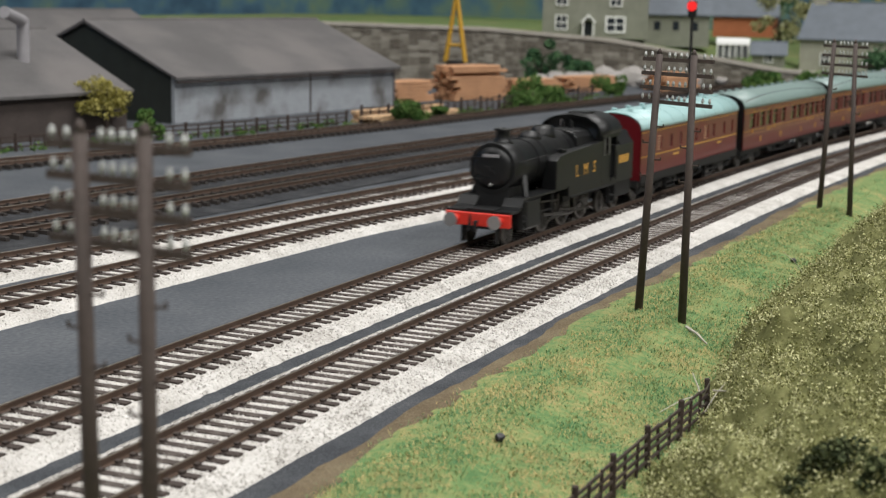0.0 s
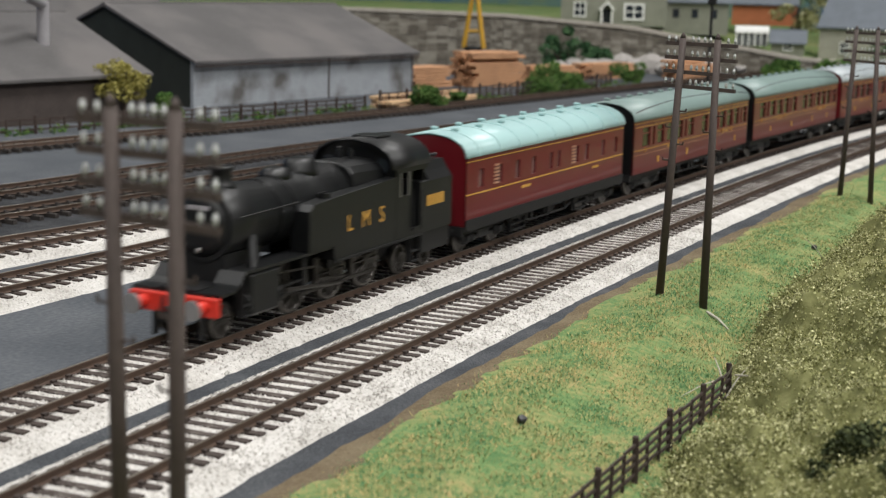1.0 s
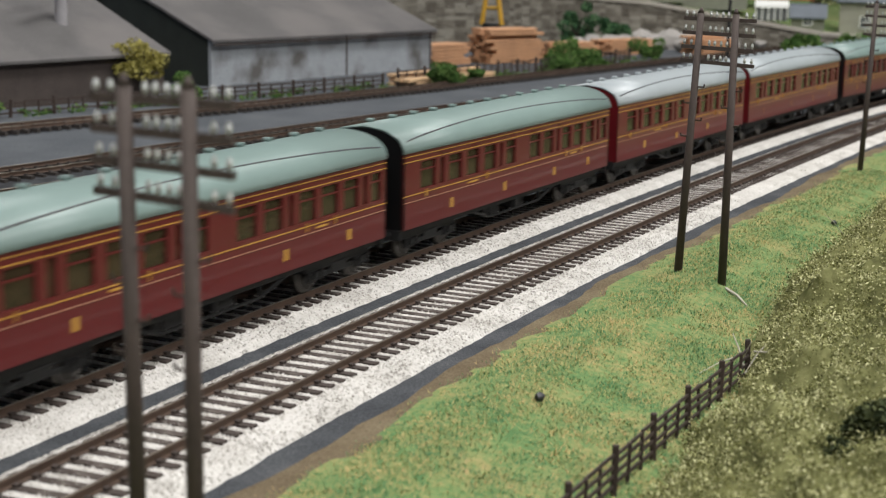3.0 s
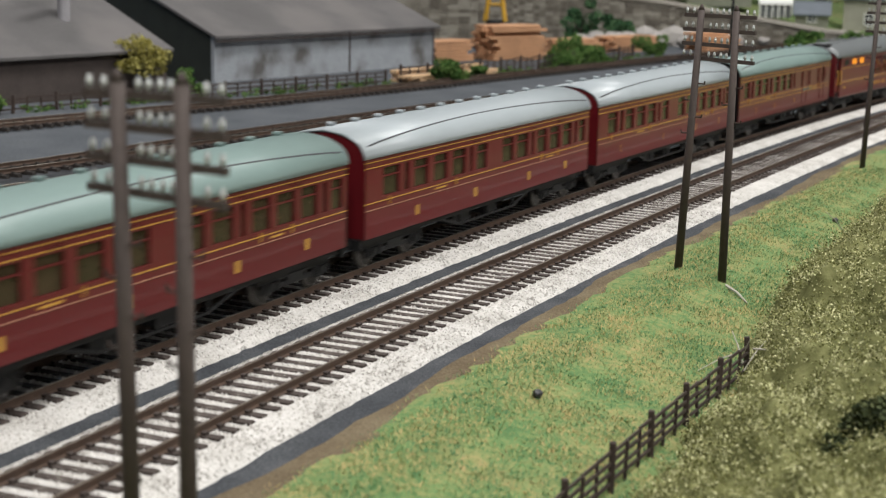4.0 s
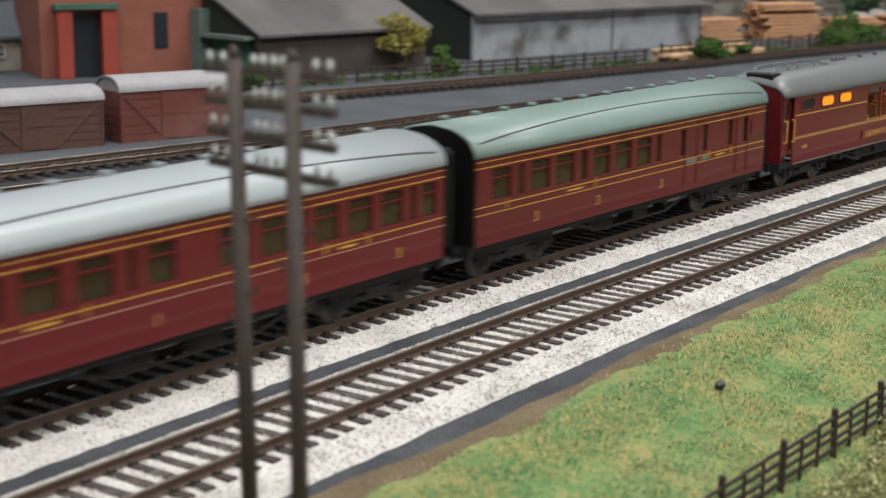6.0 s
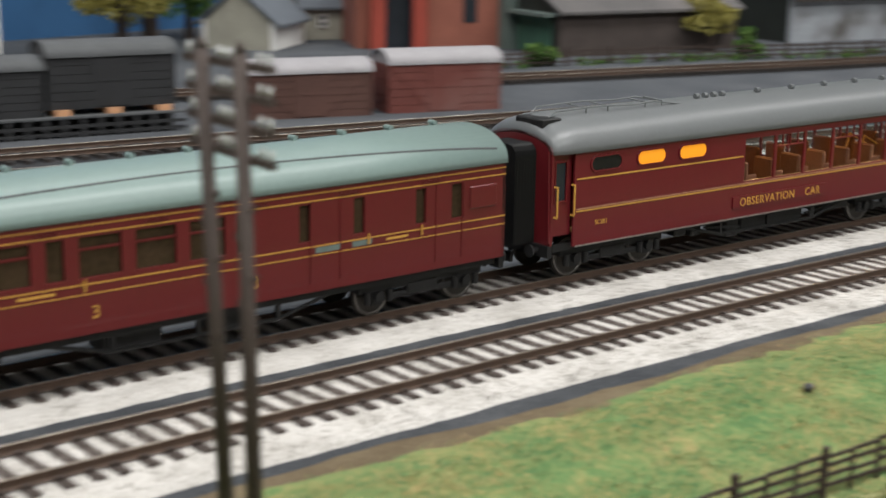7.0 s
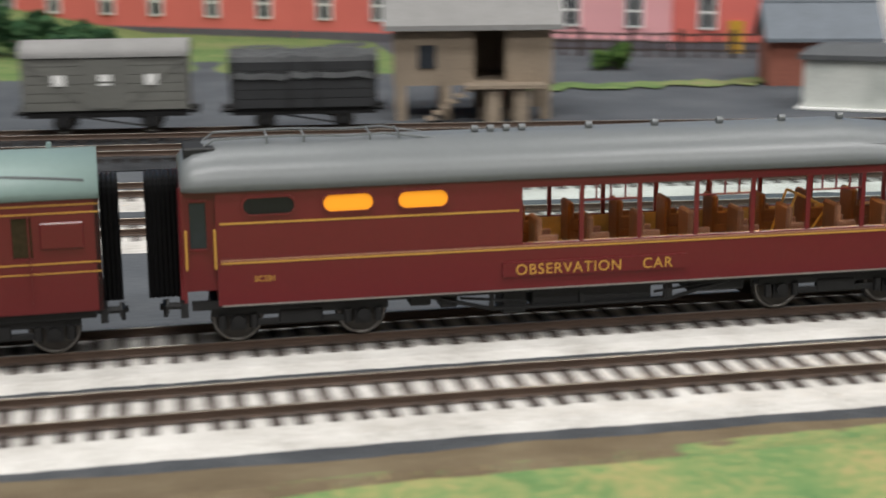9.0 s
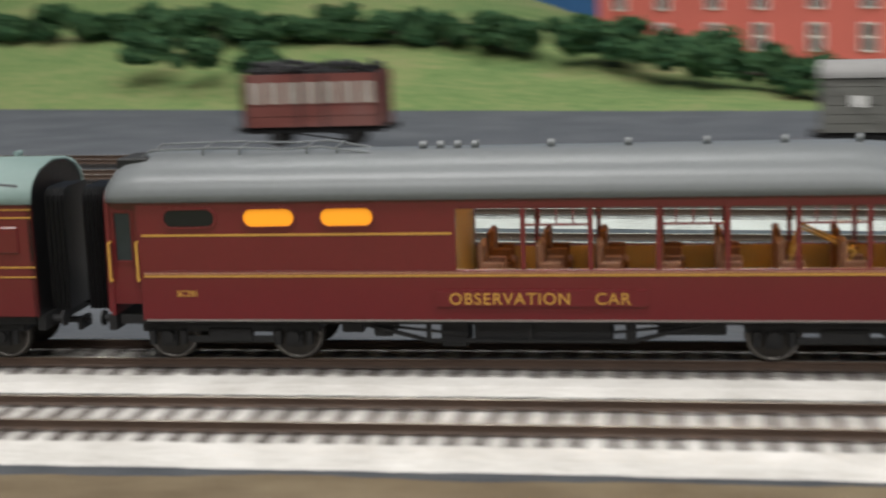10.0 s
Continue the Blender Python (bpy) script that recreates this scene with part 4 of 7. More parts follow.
    for a, b in (((0.172, 0.0185), (0.177, 0.0330)), ((0.184, 0.0185), (0.190, 0.0270)), ((0.177, 0.0330), (0.190, 0.0270))):
        for y in (-0.006, 0.001):
            cyl(bm, (x0 + a[0], y, a[1]), (x0 + b[0], y, b[1]), 0.0004, 6)
    part("brass_handrail", bm, M_GOLD, th)
    # outside fittings
    for z, a, b in ((0.0343, 0.0100, 0.0910), (0.0236, 0.0100, L)):
        stripe(th, x0 + a, x0 + b, z, 0.0005, M_GOLD)
    stripe(th, x0 + 0.010, x0 + L, 0.0243, 0.0003, M_CREAMLINE)
    bm = bmesh.new()
    box(bm, x0 + 0.0864, x0 + 0.1393, -HW - 0.00055, -HW, 0.0157, 0.0199)
    part("name_board", bm, M_MAROON, th, "raised maroon name board")
    lettering("lettering", "OBSERVATION", 0.0042, M_GOLD, th, Matrix.Translation((x0 + 0.1052, -HW - 0.0006, 0.0163)) @ pose(0, 0, 0, 90, 0, 0), 0.00008, 1.12, "gold lettering on the name board")
    lettering("lettering", "CAR", 0.0042, M_GOLD, th, Matrix.Translation((x0 + 0.1308, -HW - 0.0006, 0.0163)) @ pose(0, 0, 0, 90, 0, 0), 0.00008, 1.12, "gold lettering on the name board")
    side_text(th, "SC281", 0.0022, x0 + 0.0215, 0.0183, M_GOLD, name="running_number", label="small gold running number")
    for s in (-1, 1):
        for x in (0.0011, 0.0086):
            bm = bmesh.new()
            y = s * (HW + 0.0006)
            cyl(bm, (x0 + x, y, 0.0225), (x0 + x, y, 0.0325), 0.00035, 6)
            for z in (0.0225, 0.0325):
                cyl(bm, (x0 + x, y, z), (x0 + x, s * (HW - 0.001), z), 0.00035, 6)
            part("grab_handle", bm, M_GOLD, th, "brass grab handle")
        bm = bmesh.new()
        box(bm, x0 + 0.010, -x0, s * (HW + 0.0001) - 0.0002, s * (HW + 0.0001) + 0.0002, 0.0118, 0.0122)
        part("sole_trim", bm, M_STEEL, th)
        bm = bmesh.new()
        y = s * (HW - 0.0022)
        for xa, xb in ((0.0016, 0.0021), (0.0066, 0.0071)):
            box(bm, x0 + xa, x0 + xb, y + s * 0.0005 - 0.0003, y + s * 0.0005 + 0.0003, 0.0268, 0.0406)
        for za in (0.0268, 0.0401):
            box(bm, x0 + 0.0021, x0 + 0.0066, y + s * 0.0005 - 0.0003, y + s * 0.0005 + 0.0003, za, za + 0.0005)
        part("door_window_frame", bm, M_MAROON_R, th, "thin maroon door window frame")
    for s in (-1, 1):
        bm = bmesh.new()
        cyl(bm, (x0 - 0.0002, s * 0.0150, 0.0440), (x0 - 0.0004, s * 0.0163, 0.0140), 0.0004, 6)
        part("drain_pipe", bm, M_MAROON, th)
    for x in (0.082, 0.0865, 0.091, 0.0955, 0.115, 0.1345, 0.154, 0.173, 0.191, 0.207):
        bm = bmesh.new()
        cyl(bm, (x0 + x, -0.002, ZT), (x0 + x, -0.002, ZT + 0.0014), 0.0007, 8)
        cyl(bm, (x0 + x - 0.0009, -0.002, ZT + 0.0016), (x0 + x + 0.0009, -0.002, ZT + 0.0016), 0.0010, 10)
        part("roof_vent", bm, M_ROOF_GREY, th)
    bm = bmesh.new()
    for y, zz in ((-0.006, 0.0018), (0.003, 0.0024)):
        P = [(0.004, -0.002), (0.010, zz), (0.030, zz + 0.0004), (0.046, zz - 0.0002), (0.056, zz + 0.0002), (0.072, -0.0002)]
        for (a, za), (b, zb_) in zip(P, P[1:]):
            cyl(bm, (x0 + a, y, ZT + za), (x0 + b, y, ZT + zb_), 0.00028, 6)
    for x in (0.024, 0.034, 0.052, 0.060):
        cyl(bm, (x0 + x, -0.006, ZT - 0.0008), (x0 + x, -0.006, ZT + 0.0022), 0.00028, 6)
        cyl(bm, (x0 + x, -0.006, ZT + 0.0020), (x0 + x, 0.003, ZT + 0.0024), 0.00028, 6)
    part("roof_pipework", bm, M_ROOF_GREY, th, "thin bent roof conduit")
    bm = bmesh.new()
    box(bm, x0 + 0.0015, x0 + 0.010, -0.0095, 0.004, ZT - 0.0030, ZT + 0.0002, 0.0004)
    part("roof_hatch", bm, M_FRAME, th, "black recessed roof hatch")
    underframe(th, L, False)
    for x, w, z0, y0 in ((0.0905, 0.007, 0.0045, -0.0150), (0.113, 0.035, 0.0058, -0.0145), (0.150, 0.017, 0.0075, -0.0145), (0.064, 0.006, 0.0080, -0.0145), (0.072, 0.005, 0.0070, -0.0145)):
        bm = bmesh.new()
        box(bm, x0 + x - w / 2, x0 + x + w / 2, y0, y0 + 0.010, z0, ZB - 0.001, 0.0005)
        part("underfloor_box", bm, M_FRAME, th)
    bm = bmesh.new()
    cyl(bm, (x0 + 0.075, -0.0152, 0.0098), (x0 + 0.094, -0.0152, 0.0078), 0.0004, 6)
    cyl(bm, (x0 + 0.131, -0.0152, 0.0085), (x0 + 0.150, -0.0152, 0.0105), 0.0004, 6)
    cyl(bm, (x0 + 0.1345, -0.0150, 0.0060), (x0 + 0.1345, -0.0150, 0.0110), 0.0008, 8)
    part("truss_rod", bm, M_FRAME, th)
    for x in (x0 + 0.0311, x0 + 0.1870):
        bogie(th, x, 0.0340, 0.0068)
    rain_strips(th, L - 0.02, M_ROOF_GREY)
    bellows(th, L, -1, n=7)
    return th


def locomotive():
    th = empty("tank_locomotive")
    tagged(th, "matt black tank locomotive with red buffer beam", "locomotive", "")
    zb = 0.0362
    n = 32

    def ring(x, r, z=zb):
        return [(x, math.cos(2 * math.pi * i / n) * r, z + math.sin(2 * math.pi * i / n) * r) for i in range(n)]

    def turned(x, rows, squash=1.0, m=24):
        return [[(x + math.cos(a * 2 * math.pi / m) * q * squash, math.sin(a * 2 * math.pi / m) * q, z) for a in range(m)] for q, z in rows]

    bm = bmesh.new()
    loft(bm, [ring(-0.0690, 0.0116), ring(-0.0680, 0.0124), ring(-0.0470, 0.0124), ring(-0.0465, 0.0117), ring(-0.0100, 0.0122, zb + 0.0002), ring(0.0120, 0.0127, zb + 0.0004)])
    part("boiler", bm, M_BLACK, th, "black tapered boiler", smooth=True)
    # firebox with flat sides and rounded shoulders
    bm = bmesh.new()
    pr = [(-0.0128, 0.0180), (-0.0130, 0.0420), (-0.0122, 0.0458), (-0.0100, 0.0482), (-0.0060, 0.0494), (0.0, 0.0498), (0.0060, 0.0494), (0.0100, 0.0482), (0.0122, 0.0458), (0.0130, 0.0420), (0.0128, 0.0180)]
    loft(bm, [[(x, y, z - d) for y, z in pr] for x, d in ((0.0120, 0.0006), (0.0132, 0.0), (0.0385, 0.0008))])
    part("firebox", bm, M_BLACK, th)
    bm = bmesh.new()
    loft(bm, [ring(-0.0690, 0.0106), ring(-0.0700, 0.0102), ring(-0.0710, 0.0072), ring(-0.0714, 0.0020)])
    d = part("smokebox_door", bm, M_BLACK, th, smooth=True)
    bm = bmesh.new()
    loft(bm, [ring(-0.0688, 0.0122), ring(-0.0695, 0.0122), ring(-0.0695, 0.0106), ring(-0.0688, 0.0106)], cap=False)
    part("smokebox_ring", bm, M_BLACK, d)
    bm = bmesh.new()
    cyl(bm, (-0.0712, 0, zb), (-0.0726, 0, zb), 0.0012, 10)
    cyl(bm, (-0.0724, -0.0032, zb - 0.0022), (-0.0724, 0.0022, zb + 0.0012), 0.0003, 6)
    part("door_dart", bm, M_FRAME, d)
    for z in (-0.0045, 0.0045):
        bm = bmesh.new()
        box(bm, -0.0714, -0.0702, -0.0008, 0.0098, zb + z - 0.0005, zb + z + 0.0005)
        part("hinge_strap", bm, M_BLACK, d)
    for k in range(5):
        bm = bmesh.new()
        y = -0.0036 + k * 0.0018
        box(bm, -0.0719, -0.0709, y - 0.0006, y + 0.0006, zb + 0.0054, zb + 0.0068)
        part("number_bar", bm, M_VANROOF, d, "pale painted mark")
    bm = bmesh.new()
    ball(bm, (-0.0712, 0, zb - 0.0082), 0.0010, 2)
    part("door_plate", bm, M_STEEL, d)
    bm = bmesh.new()
    loft(bm, turned(-0.0575, ((0.0056, 0.0470), (0.0042, 0.0488), (0.0037, 0.0505), (0.0037, 0.0532), (0.0045, 0.0538), (0.0045, 0.0548), (0.0030, 0.0548), (0.0029, 0.0520))))
    part("chimney", bm, M_BLACK, th, smooth=True)
    bm = bmesh.new()
    loft(bm, turned(-0.0230, ((0.0060, 0.0462), (0.0052, 0.0490), (0.0042, 0.0504), (0.0022, 0.0511), (0.0004, 0.0513)), 1.2))
    part("top_feed", bm, M_BLACK, th, smooth=True)
    bm = bmesh.new()
    loft(bm, turned(-0.0060, ((0.0072, 0.0462), (0.0060, 0.0488), (0.0056, 0.0512), (0.0047, 0.0524), (0.0024, 0.0530), (0.0004, 0.0531)), 1.25))
    part("dome", bm, M_BLACK, th, smooth=True)
    for y in (0.0024, -0.0024):
        bm = bmesh.new()
        cyl(bm, (0.0290, y, 0.0485), (0.0290, y, 0.0522), 0.0014, 10, 0.0011)
        cyl(bm, (0.0290, y, 0.0522), (0.0290, y, 0.0532), 0.0007, 8)
        part("safety_valve", bm, M_BLACK, th)
    bm = bmesh.new()
    cyl(bm, (0.0335, 0.0050, 0.0480), (0.0335, 0.0050, 0.0530), 0.0007, 8)
    part("whistle", bm, M_STEEL, th)
    for x, r in ((-0.0380, 0.0119), (-0.0280, 0.01205), (0.0060, 0.01265)):
        bm = bmesh.new()
        loft(bm, [ring(x - 0.0005, r - 0.001), ring(x - 0.0005, r + 0.0003), ring(x + 0.0005, r + 0.0003), ring(x + 0.0005, r - 0.001)], cap=False)
        part("boiler_band", bm, M_BLACK, th)
    for s in (-1, 1):
        bm = bmesh.new()
        yi, yo = s * 0.0100, s * 0.0177
        side = [(-0.0285, 0.0222), (-0.0110, 0.0222), (-0.0100, 0.0168), (0.0385, 0.0168), (0.0385, 0.0420), (-0.0090, 0.0400), (-0.0255, 0.0390), (-0.0285, 0.0368)]
        loft(bm, [[(x, yi, z) for x, z in side], [(x, yo - s * 0.0004, z) for x, z in side], [(x * 0.995, yo, z * 0.99 + 0.0003) for x, z in side]])
        tank = part("side_tank", bm, M_BLACK, th, "flat black side tank")
        bm = bmesh.new()
        cyl(bm, (-0.012, (yi + yo) / 2, 0.0395), (-0.012, (yi + yo) / 2, 0.0414), 0.0024, 12)
        box(bm, -0.0142, -0.0098, (yi + yo) / 2 - 0.0004, (yi + yo) / 2 + 0.0004, 0.0414, 0.0419)
        part("tank_filler", bm, M_BLACK, tank)
        bm = bmesh.new()
        box(bm, -0.0095, 0.0640, s * 0.0178 - 0.0004, s * 0.0178 + 0.0004, 0.0160, 0.0169)
        part("tank_footing", bm, M_FRAME, tank)
        # running plate: level over the motion work, dropped to the beam in front
        bm = bmesh.new()
        ya, yb = s * 0.0070, s * 0.0172
        loft(bm, [[(x, ya, z), (x, yb, z), (x, yb, z + 0.0010), (x, ya, z + 0.0010)] for x, z in ((-0.0838, 0.0160), (-0.0760, 0.0160), (-0.0725, 0.0172), (-0.0690, 0.0212), (-0.0100, 0.0212))])
        part("running_plate", bm, M_BLACK, th)
        bm = bmesh.new()
        box(bm, -0.0655, -0.0470, min(s * 0.0080, s * 0.0172), max(s * 0.0080, s * 0.0172), 0.0062, 0.0212, 0.0012)
        block = part("cylinder", bm, M_BLACK, th, "boxed black cylinder")
        for x in (-0.0660, -0.0466):
            bm = bmesh.new()
            cyl(bm, (x - 0.0006, s * 0.0138, 0.0108), (x + 0.0006, s * 0.0138, 0.0108), 0.0036, 16)
            cyl(bm, (x - 0.0006, s * 0.0128, 0.0178), (x + 0.0006, s * 0.0128, 0.0178), 0.0020, 12)
            part("cylinder_cover", bm, M_FRAME, block)
        bm = bmesh.new()
        cyl(bm, (-0.0600, s * 0.0142, 0.0216), (-0.0560, s * 0.0112, 0.0318), 0.0017, 12)
        cyl(bm, (-0.0602, s * 0.0144, 0.0210), (-0.0600, s * 0.0142, 0.0222), 0.0024, 12)
        part("steam_pipe", bm, M_BLACK, th)
        bm = bmesh.new()
        for z in (0.0070, 0.0105):
            box(bm, -0.0700, -0.0660, s * 0.0158 - 0.0014, s * 0.0158 + 0.0014, z, z + 0.0006)
        box(bm, -0.0702, -0.0696, s * 0.0158 - 0.0014, s * 0.0158 + 0.0014, 0.0070, 0.0180)
        part("footstep", bm, M_FRAME, th)
        # rods and valve gear
        y = s * 0.0138
        bm = bmesh.new()
        box(bm, -0.0290, 0.0270, y - 0.0004, y + 0.0004, 0.0064, 0.0078, 0.0002)
        for x in (-0.0285, -0.0010, 0.0265):
            cyl(bm, (x, y - 0.0006, 0.0071), (x, y + s * 0.0010, 0.0071), 0.0013, 10)
        part("coupling_rod", bm, M_WHEEL, th, "dull steel coupling rod")
        bm = bmesh.new()
        cyl(bm, (-0.0400, y + s * 0.0014, 0.0108), (-0.0010, y + s * 0.0014, 0.0071), 0.0008, 8)
        part("connecting_rod", bm, M_WHEEL, th, "dull steel connecting rod")
        bm = bmesh.new()
        for z in (0.0122, 0.0090):
            box(bm, -0.0470, -0.0280, y + s * 0.0008 - 0.0006, y + s * 0.0008 + 0.0006, z, z + 0.0008)
        box(bm, -0.0290, -0.0270, y - s * 0.0040 - 0.0006, y + s * 0.0016, 0.0080, 0.0205) if s > 0 else box(bm, -0.0290, -0.0270, y + s * 0.0016, y - s * 0.0040, 0.0080, 0.0205)
        part("slide_bar", bm, M_FRAME, th)
        bm = bmesh.new()
        cyl(bm, (-0.0460, y + s * 0.0012, 0.0178), (-0.0200, y + s * 0.0012, 0.0160), 0.0005, 6)
        cyl(bm, (-0.0410, y + s * 0.0016, 0.0180), (-0.0400, y + s * 0.0016, 0.0085), 0.0005, 6)
        cyl(bm, (-0.0200, y + s * 0.0012, 0.0192), (-0.0190, y + s * 0.0012, 0.0110), 0.0009, 8)
        cyl(bm, (-0.0190, y + s * 0.0018, 0.0110), (0.0020, y + s * 0.0018, 0.0092), 0.0005, 6)
        part("valve_gear", bm, M_WHEEL, th)
        bm = bmesh.new()
        box(bm, -0.0060, 0.0040, s * 0.0120 - 0.0006, s * 0.0120 + 0.0006, 0.0128, 0.0168)
        part("splasher_plate", bm, M_FRAME, th)
        # cab side: window, doorway and cut-away
        ya, yb = min(s * 0.0168, s * 0.0177), max(s * 0.0168, s * 0.0177)
        bm = bmesh.new()
        box(bm, 0.0385, 0.0520, ya, yb, 0.0168, 0.0340)
        box(bm, 0.0385, 0.0420, ya, yb, 0.0340, 0.0440)
        box(bm, 0.0490, 0.0520, ya, yb, 0.0340, 0.0440)
        box(bm, 0.0385, 0.0660, ya, yb, 0.0430, 0.0462)
        box(bm, 0.0520, 0.0600, ya, yb, 0.0168, 0.0200)
        part("cab_side", bm, M_BLACK, th)
        bm = bmesh.new()
        for a, b in ((0.0418, 0.0424), (0.0486, 0.0492)):
            box(bm, a, b, s * 0.0179 - 0.0002, s * 0.0179 + 0.0002, 0.0338, 0.0432)
        part("cab_window_frame", bm, M_STEEL, th, "thin pale cab window frame")
        for x in (0.0522, 0.0600):
            bm = bmesh.new()
            cyl(bm, (x, s * 0.0184, 0.0190), (x, s * 0.0184, 0.0350), 0.0003, 6)
            part("handrail", bm, M_FRAME, th)
        bm = bmesh.new()
        cyl(bm, (-0.0670, s * 0.0134, 0.0395), (-0.0280, s * 0.0130, 0.0400), 0.0003, 6)
        part("handrail", bm, M_FRAME, th)
        bm = bmesh.new()
        for z in (0.0060, 0.0100):
            box(bm, 0.0525, 0.0595, s * 0.0165 - 0.0014, s * 0.0165 + 0.0014, z, z + 0.0006)
        for x in (0.0525, 0.0591):
            box(bm, x, x + 0.0004, s * 0.0165 - 0.0012, s * 0.0165 + 0.0012, 0.0060, 0.0168)
        part("cab_step", bm, M_FRAME, th)
    bm = bmesh.new()
    sec = [(-0.0177, 0.0168), (-0.0177, 0.0375), (-0.0150, 0.0410), (-0.0130, 0.0445), (0.0130, 0.0445), (0.0150, 0.0410), (0.0177, 0.0375), (0.0177, 0.0168)]
    loft(bm, [[(0.0600, y, min(z, 0.0380)) for y, z in sec], [(0.0680, y, min(z, 0.0382)) for y, z in sec], [(0.0684, y, z) for y, z in sec], [(0.0905, y, z) for y, z in sec]])
    part("bunker", bm, M_BLACK, th)
    bm = bmesh.new()
    rr = np.random.RandomState(61)
    for k in range(60):
        ball(bm, (rr.uniform(0.070, 0.087), rr.uniform(-0.011, 0.011), 0.0442 + rr.rand() * 0.002), rr.uniform(0.001, 0.0018), 1, (1, 0.8, 0.7))
    tagged(part("coal_load", bm, M_COAL, th), kind="stuff")
    bm = bmesh.new()
    pr, pin = roof_profile(0.0183, 0.0452, 0.0562), roof_profile(0.0174, 0.0448, 0.0552)
    loft(bm, [[(x, y, z) for y, z in pr + pin[::-1]] for x in (0.0350, 0.0500, 0.0680)])
    roof = part("cab_roof", bm, M_BLACK, th, "curved black cab roof", smooth=True)
    bm = bmesh.new()
    box(bm, 0.0455, 0.0560, -0.0060, 0.0060, 0.0556, 0.0567, 0.0003)
    part("roof_hatch", bm, M_BLACK, roof)
    for x in (0.0380, 0.0640):
        bm = bmesh.new()
        pr = [(-0.0168, 0.0172), (-0.0168, 0.0440)] + roof_profile(0.0168, 0.0450, 0.0552)[1:-1] + [(0.0168, 0.0440), (0.0168, 0.0172)]
        loft(bm, [[(x, y, z) for y, z in pr], [(x + 0.0008, y, z) for y, z in pr]])
        part("cab_sheet", bm, M_BLACK, th)
    for s in (-1, 1):
        bm = bmesh.new()
        pts = [(s * 0.0120 + math.cos(a * 0.3927) * 0.0028, 0.0462 + math.sin(a * 0.3927) * 0.0030) for a in range(16)]
        loft(bm, [[(0.0374, y, z) for y, z in pts], [(0.0380, y, z) for y, z in pts]])
        part("spectacle_window", bm, M_WINDOW, th, "dark round cab window")
    bm = bmesh.new()
    box(bm, -0.0855, -0.0838, -0.0172, 0.0172, 0.0095, 0.0160, 0.0004)
    bb = part("buffer_beam", bm, M_RED, th, "bright red buffer beam")
    for s in (-1, 1):
        bm = bmesh.new()
        cyl(bm, (-0.0853, s * 0.0115, 0.0128), (-0.0895, s * 0.0115, 0.0128), 0.0021, 14, 0.0017)
        part("buffer_shank", bm, M_RED, bb, "red buffer shank")
        bm = bmesh.new()
        cyl(bm, (-0.0893, s * 0.0115, 0.0128), (-0.0918, s * 0.0115, 0.0128), 0.0013, 12)
        cyl(bm, (-0.0914, s * 0.0115, 0.0128), (-0.0922, s * 0.0115, 0.0128), 0.0034, 20)
        part("buffer_head", bm, M_STEEL, bb, "pale steel buffer head")
        bm = bmesh.new()
        box(bm, -0.0835, -0.0815, s * 0.0090 - 0.0006, s * 0.0090 + 0.0006, 0.0012, 0.0095)
        part("guard_iron", bm, M_FRAME, bb)
        bm = bmesh.new()
        cyl(bm, (0.0900, s * 0.0115, 0.0115), (0.0950, s * 0.0115, 0.0115), 0.0015, 12)
        cyl(bm, (0.0950, s * 0.0115, 0.0115), (0.0958, s * 0.0115, 0.0115), 0.0028, 16)
        part("buffer", bm, M_FRAME, th)
    bm = bmesh.new()
    cyl(bm, (-0.0855, 0, 0.0120), (-0.0880, 0, 0.0115), 0.0006, 8)
    box(bm, -0.0886, -0.0876, -0.0010, 0.0010, 0.0070, 0.0125, 0.0003)
    part("coupling_hook", bm, M_FRAME, bb)
    bm = bmesh.new()
    cyl(bm, (-0.0850, 0.0040, 0.0150), (-0.0866, 0.0040, 0.0070), 0.0007, 8)
    part("brake_hose", bm, M_FRAME, bb)
    bm = bmesh.new()
    box(bm, -0.0830, 0.0895, -0.0075, 0.0075, 0.0080, 0.0175)
    box(bm, -0.0690, -0.0470, -0.0090, 0.0090, 0.0170, 0.0270)
    box(bm, 0.0640, 0.0905, -0.0165, 0.0165, 0.0080, 0.0170)
    part("frame", bm, M_FRAME, th)
    for x, r in ((-0.0735, 0.0062), (-0.0285, 0.0108), (-0.0010, 0.0108), (0.0265, 0.0108), (0.0560, 0.0062), (0.0800, 0.0062)):
        wheelset(th, x, r, spokes=True)
    for tx, x in (("L", 0.0010), ("M", 0.0135), ("S", 0.0265)):
        lettering("lettering", tx, 0.0088, M_GOLD, th, Matrix.Translation((x, -0.0178, 0.0262)) @ pose(0, 0, 0, 90, 0, 0), 0.00008, 1.0, "gold tank side letter")
    for k in range(4):
        bm = bmesh.new()
        box(bm, 0.0665 + k * 0.0042, 0.0696 + k * 0.0042, -0.0179, -0.0177, 0.0272, 0.0316)
        part("number_bar", bm, M_GOLD, th, "gold painted number bar")
    return th


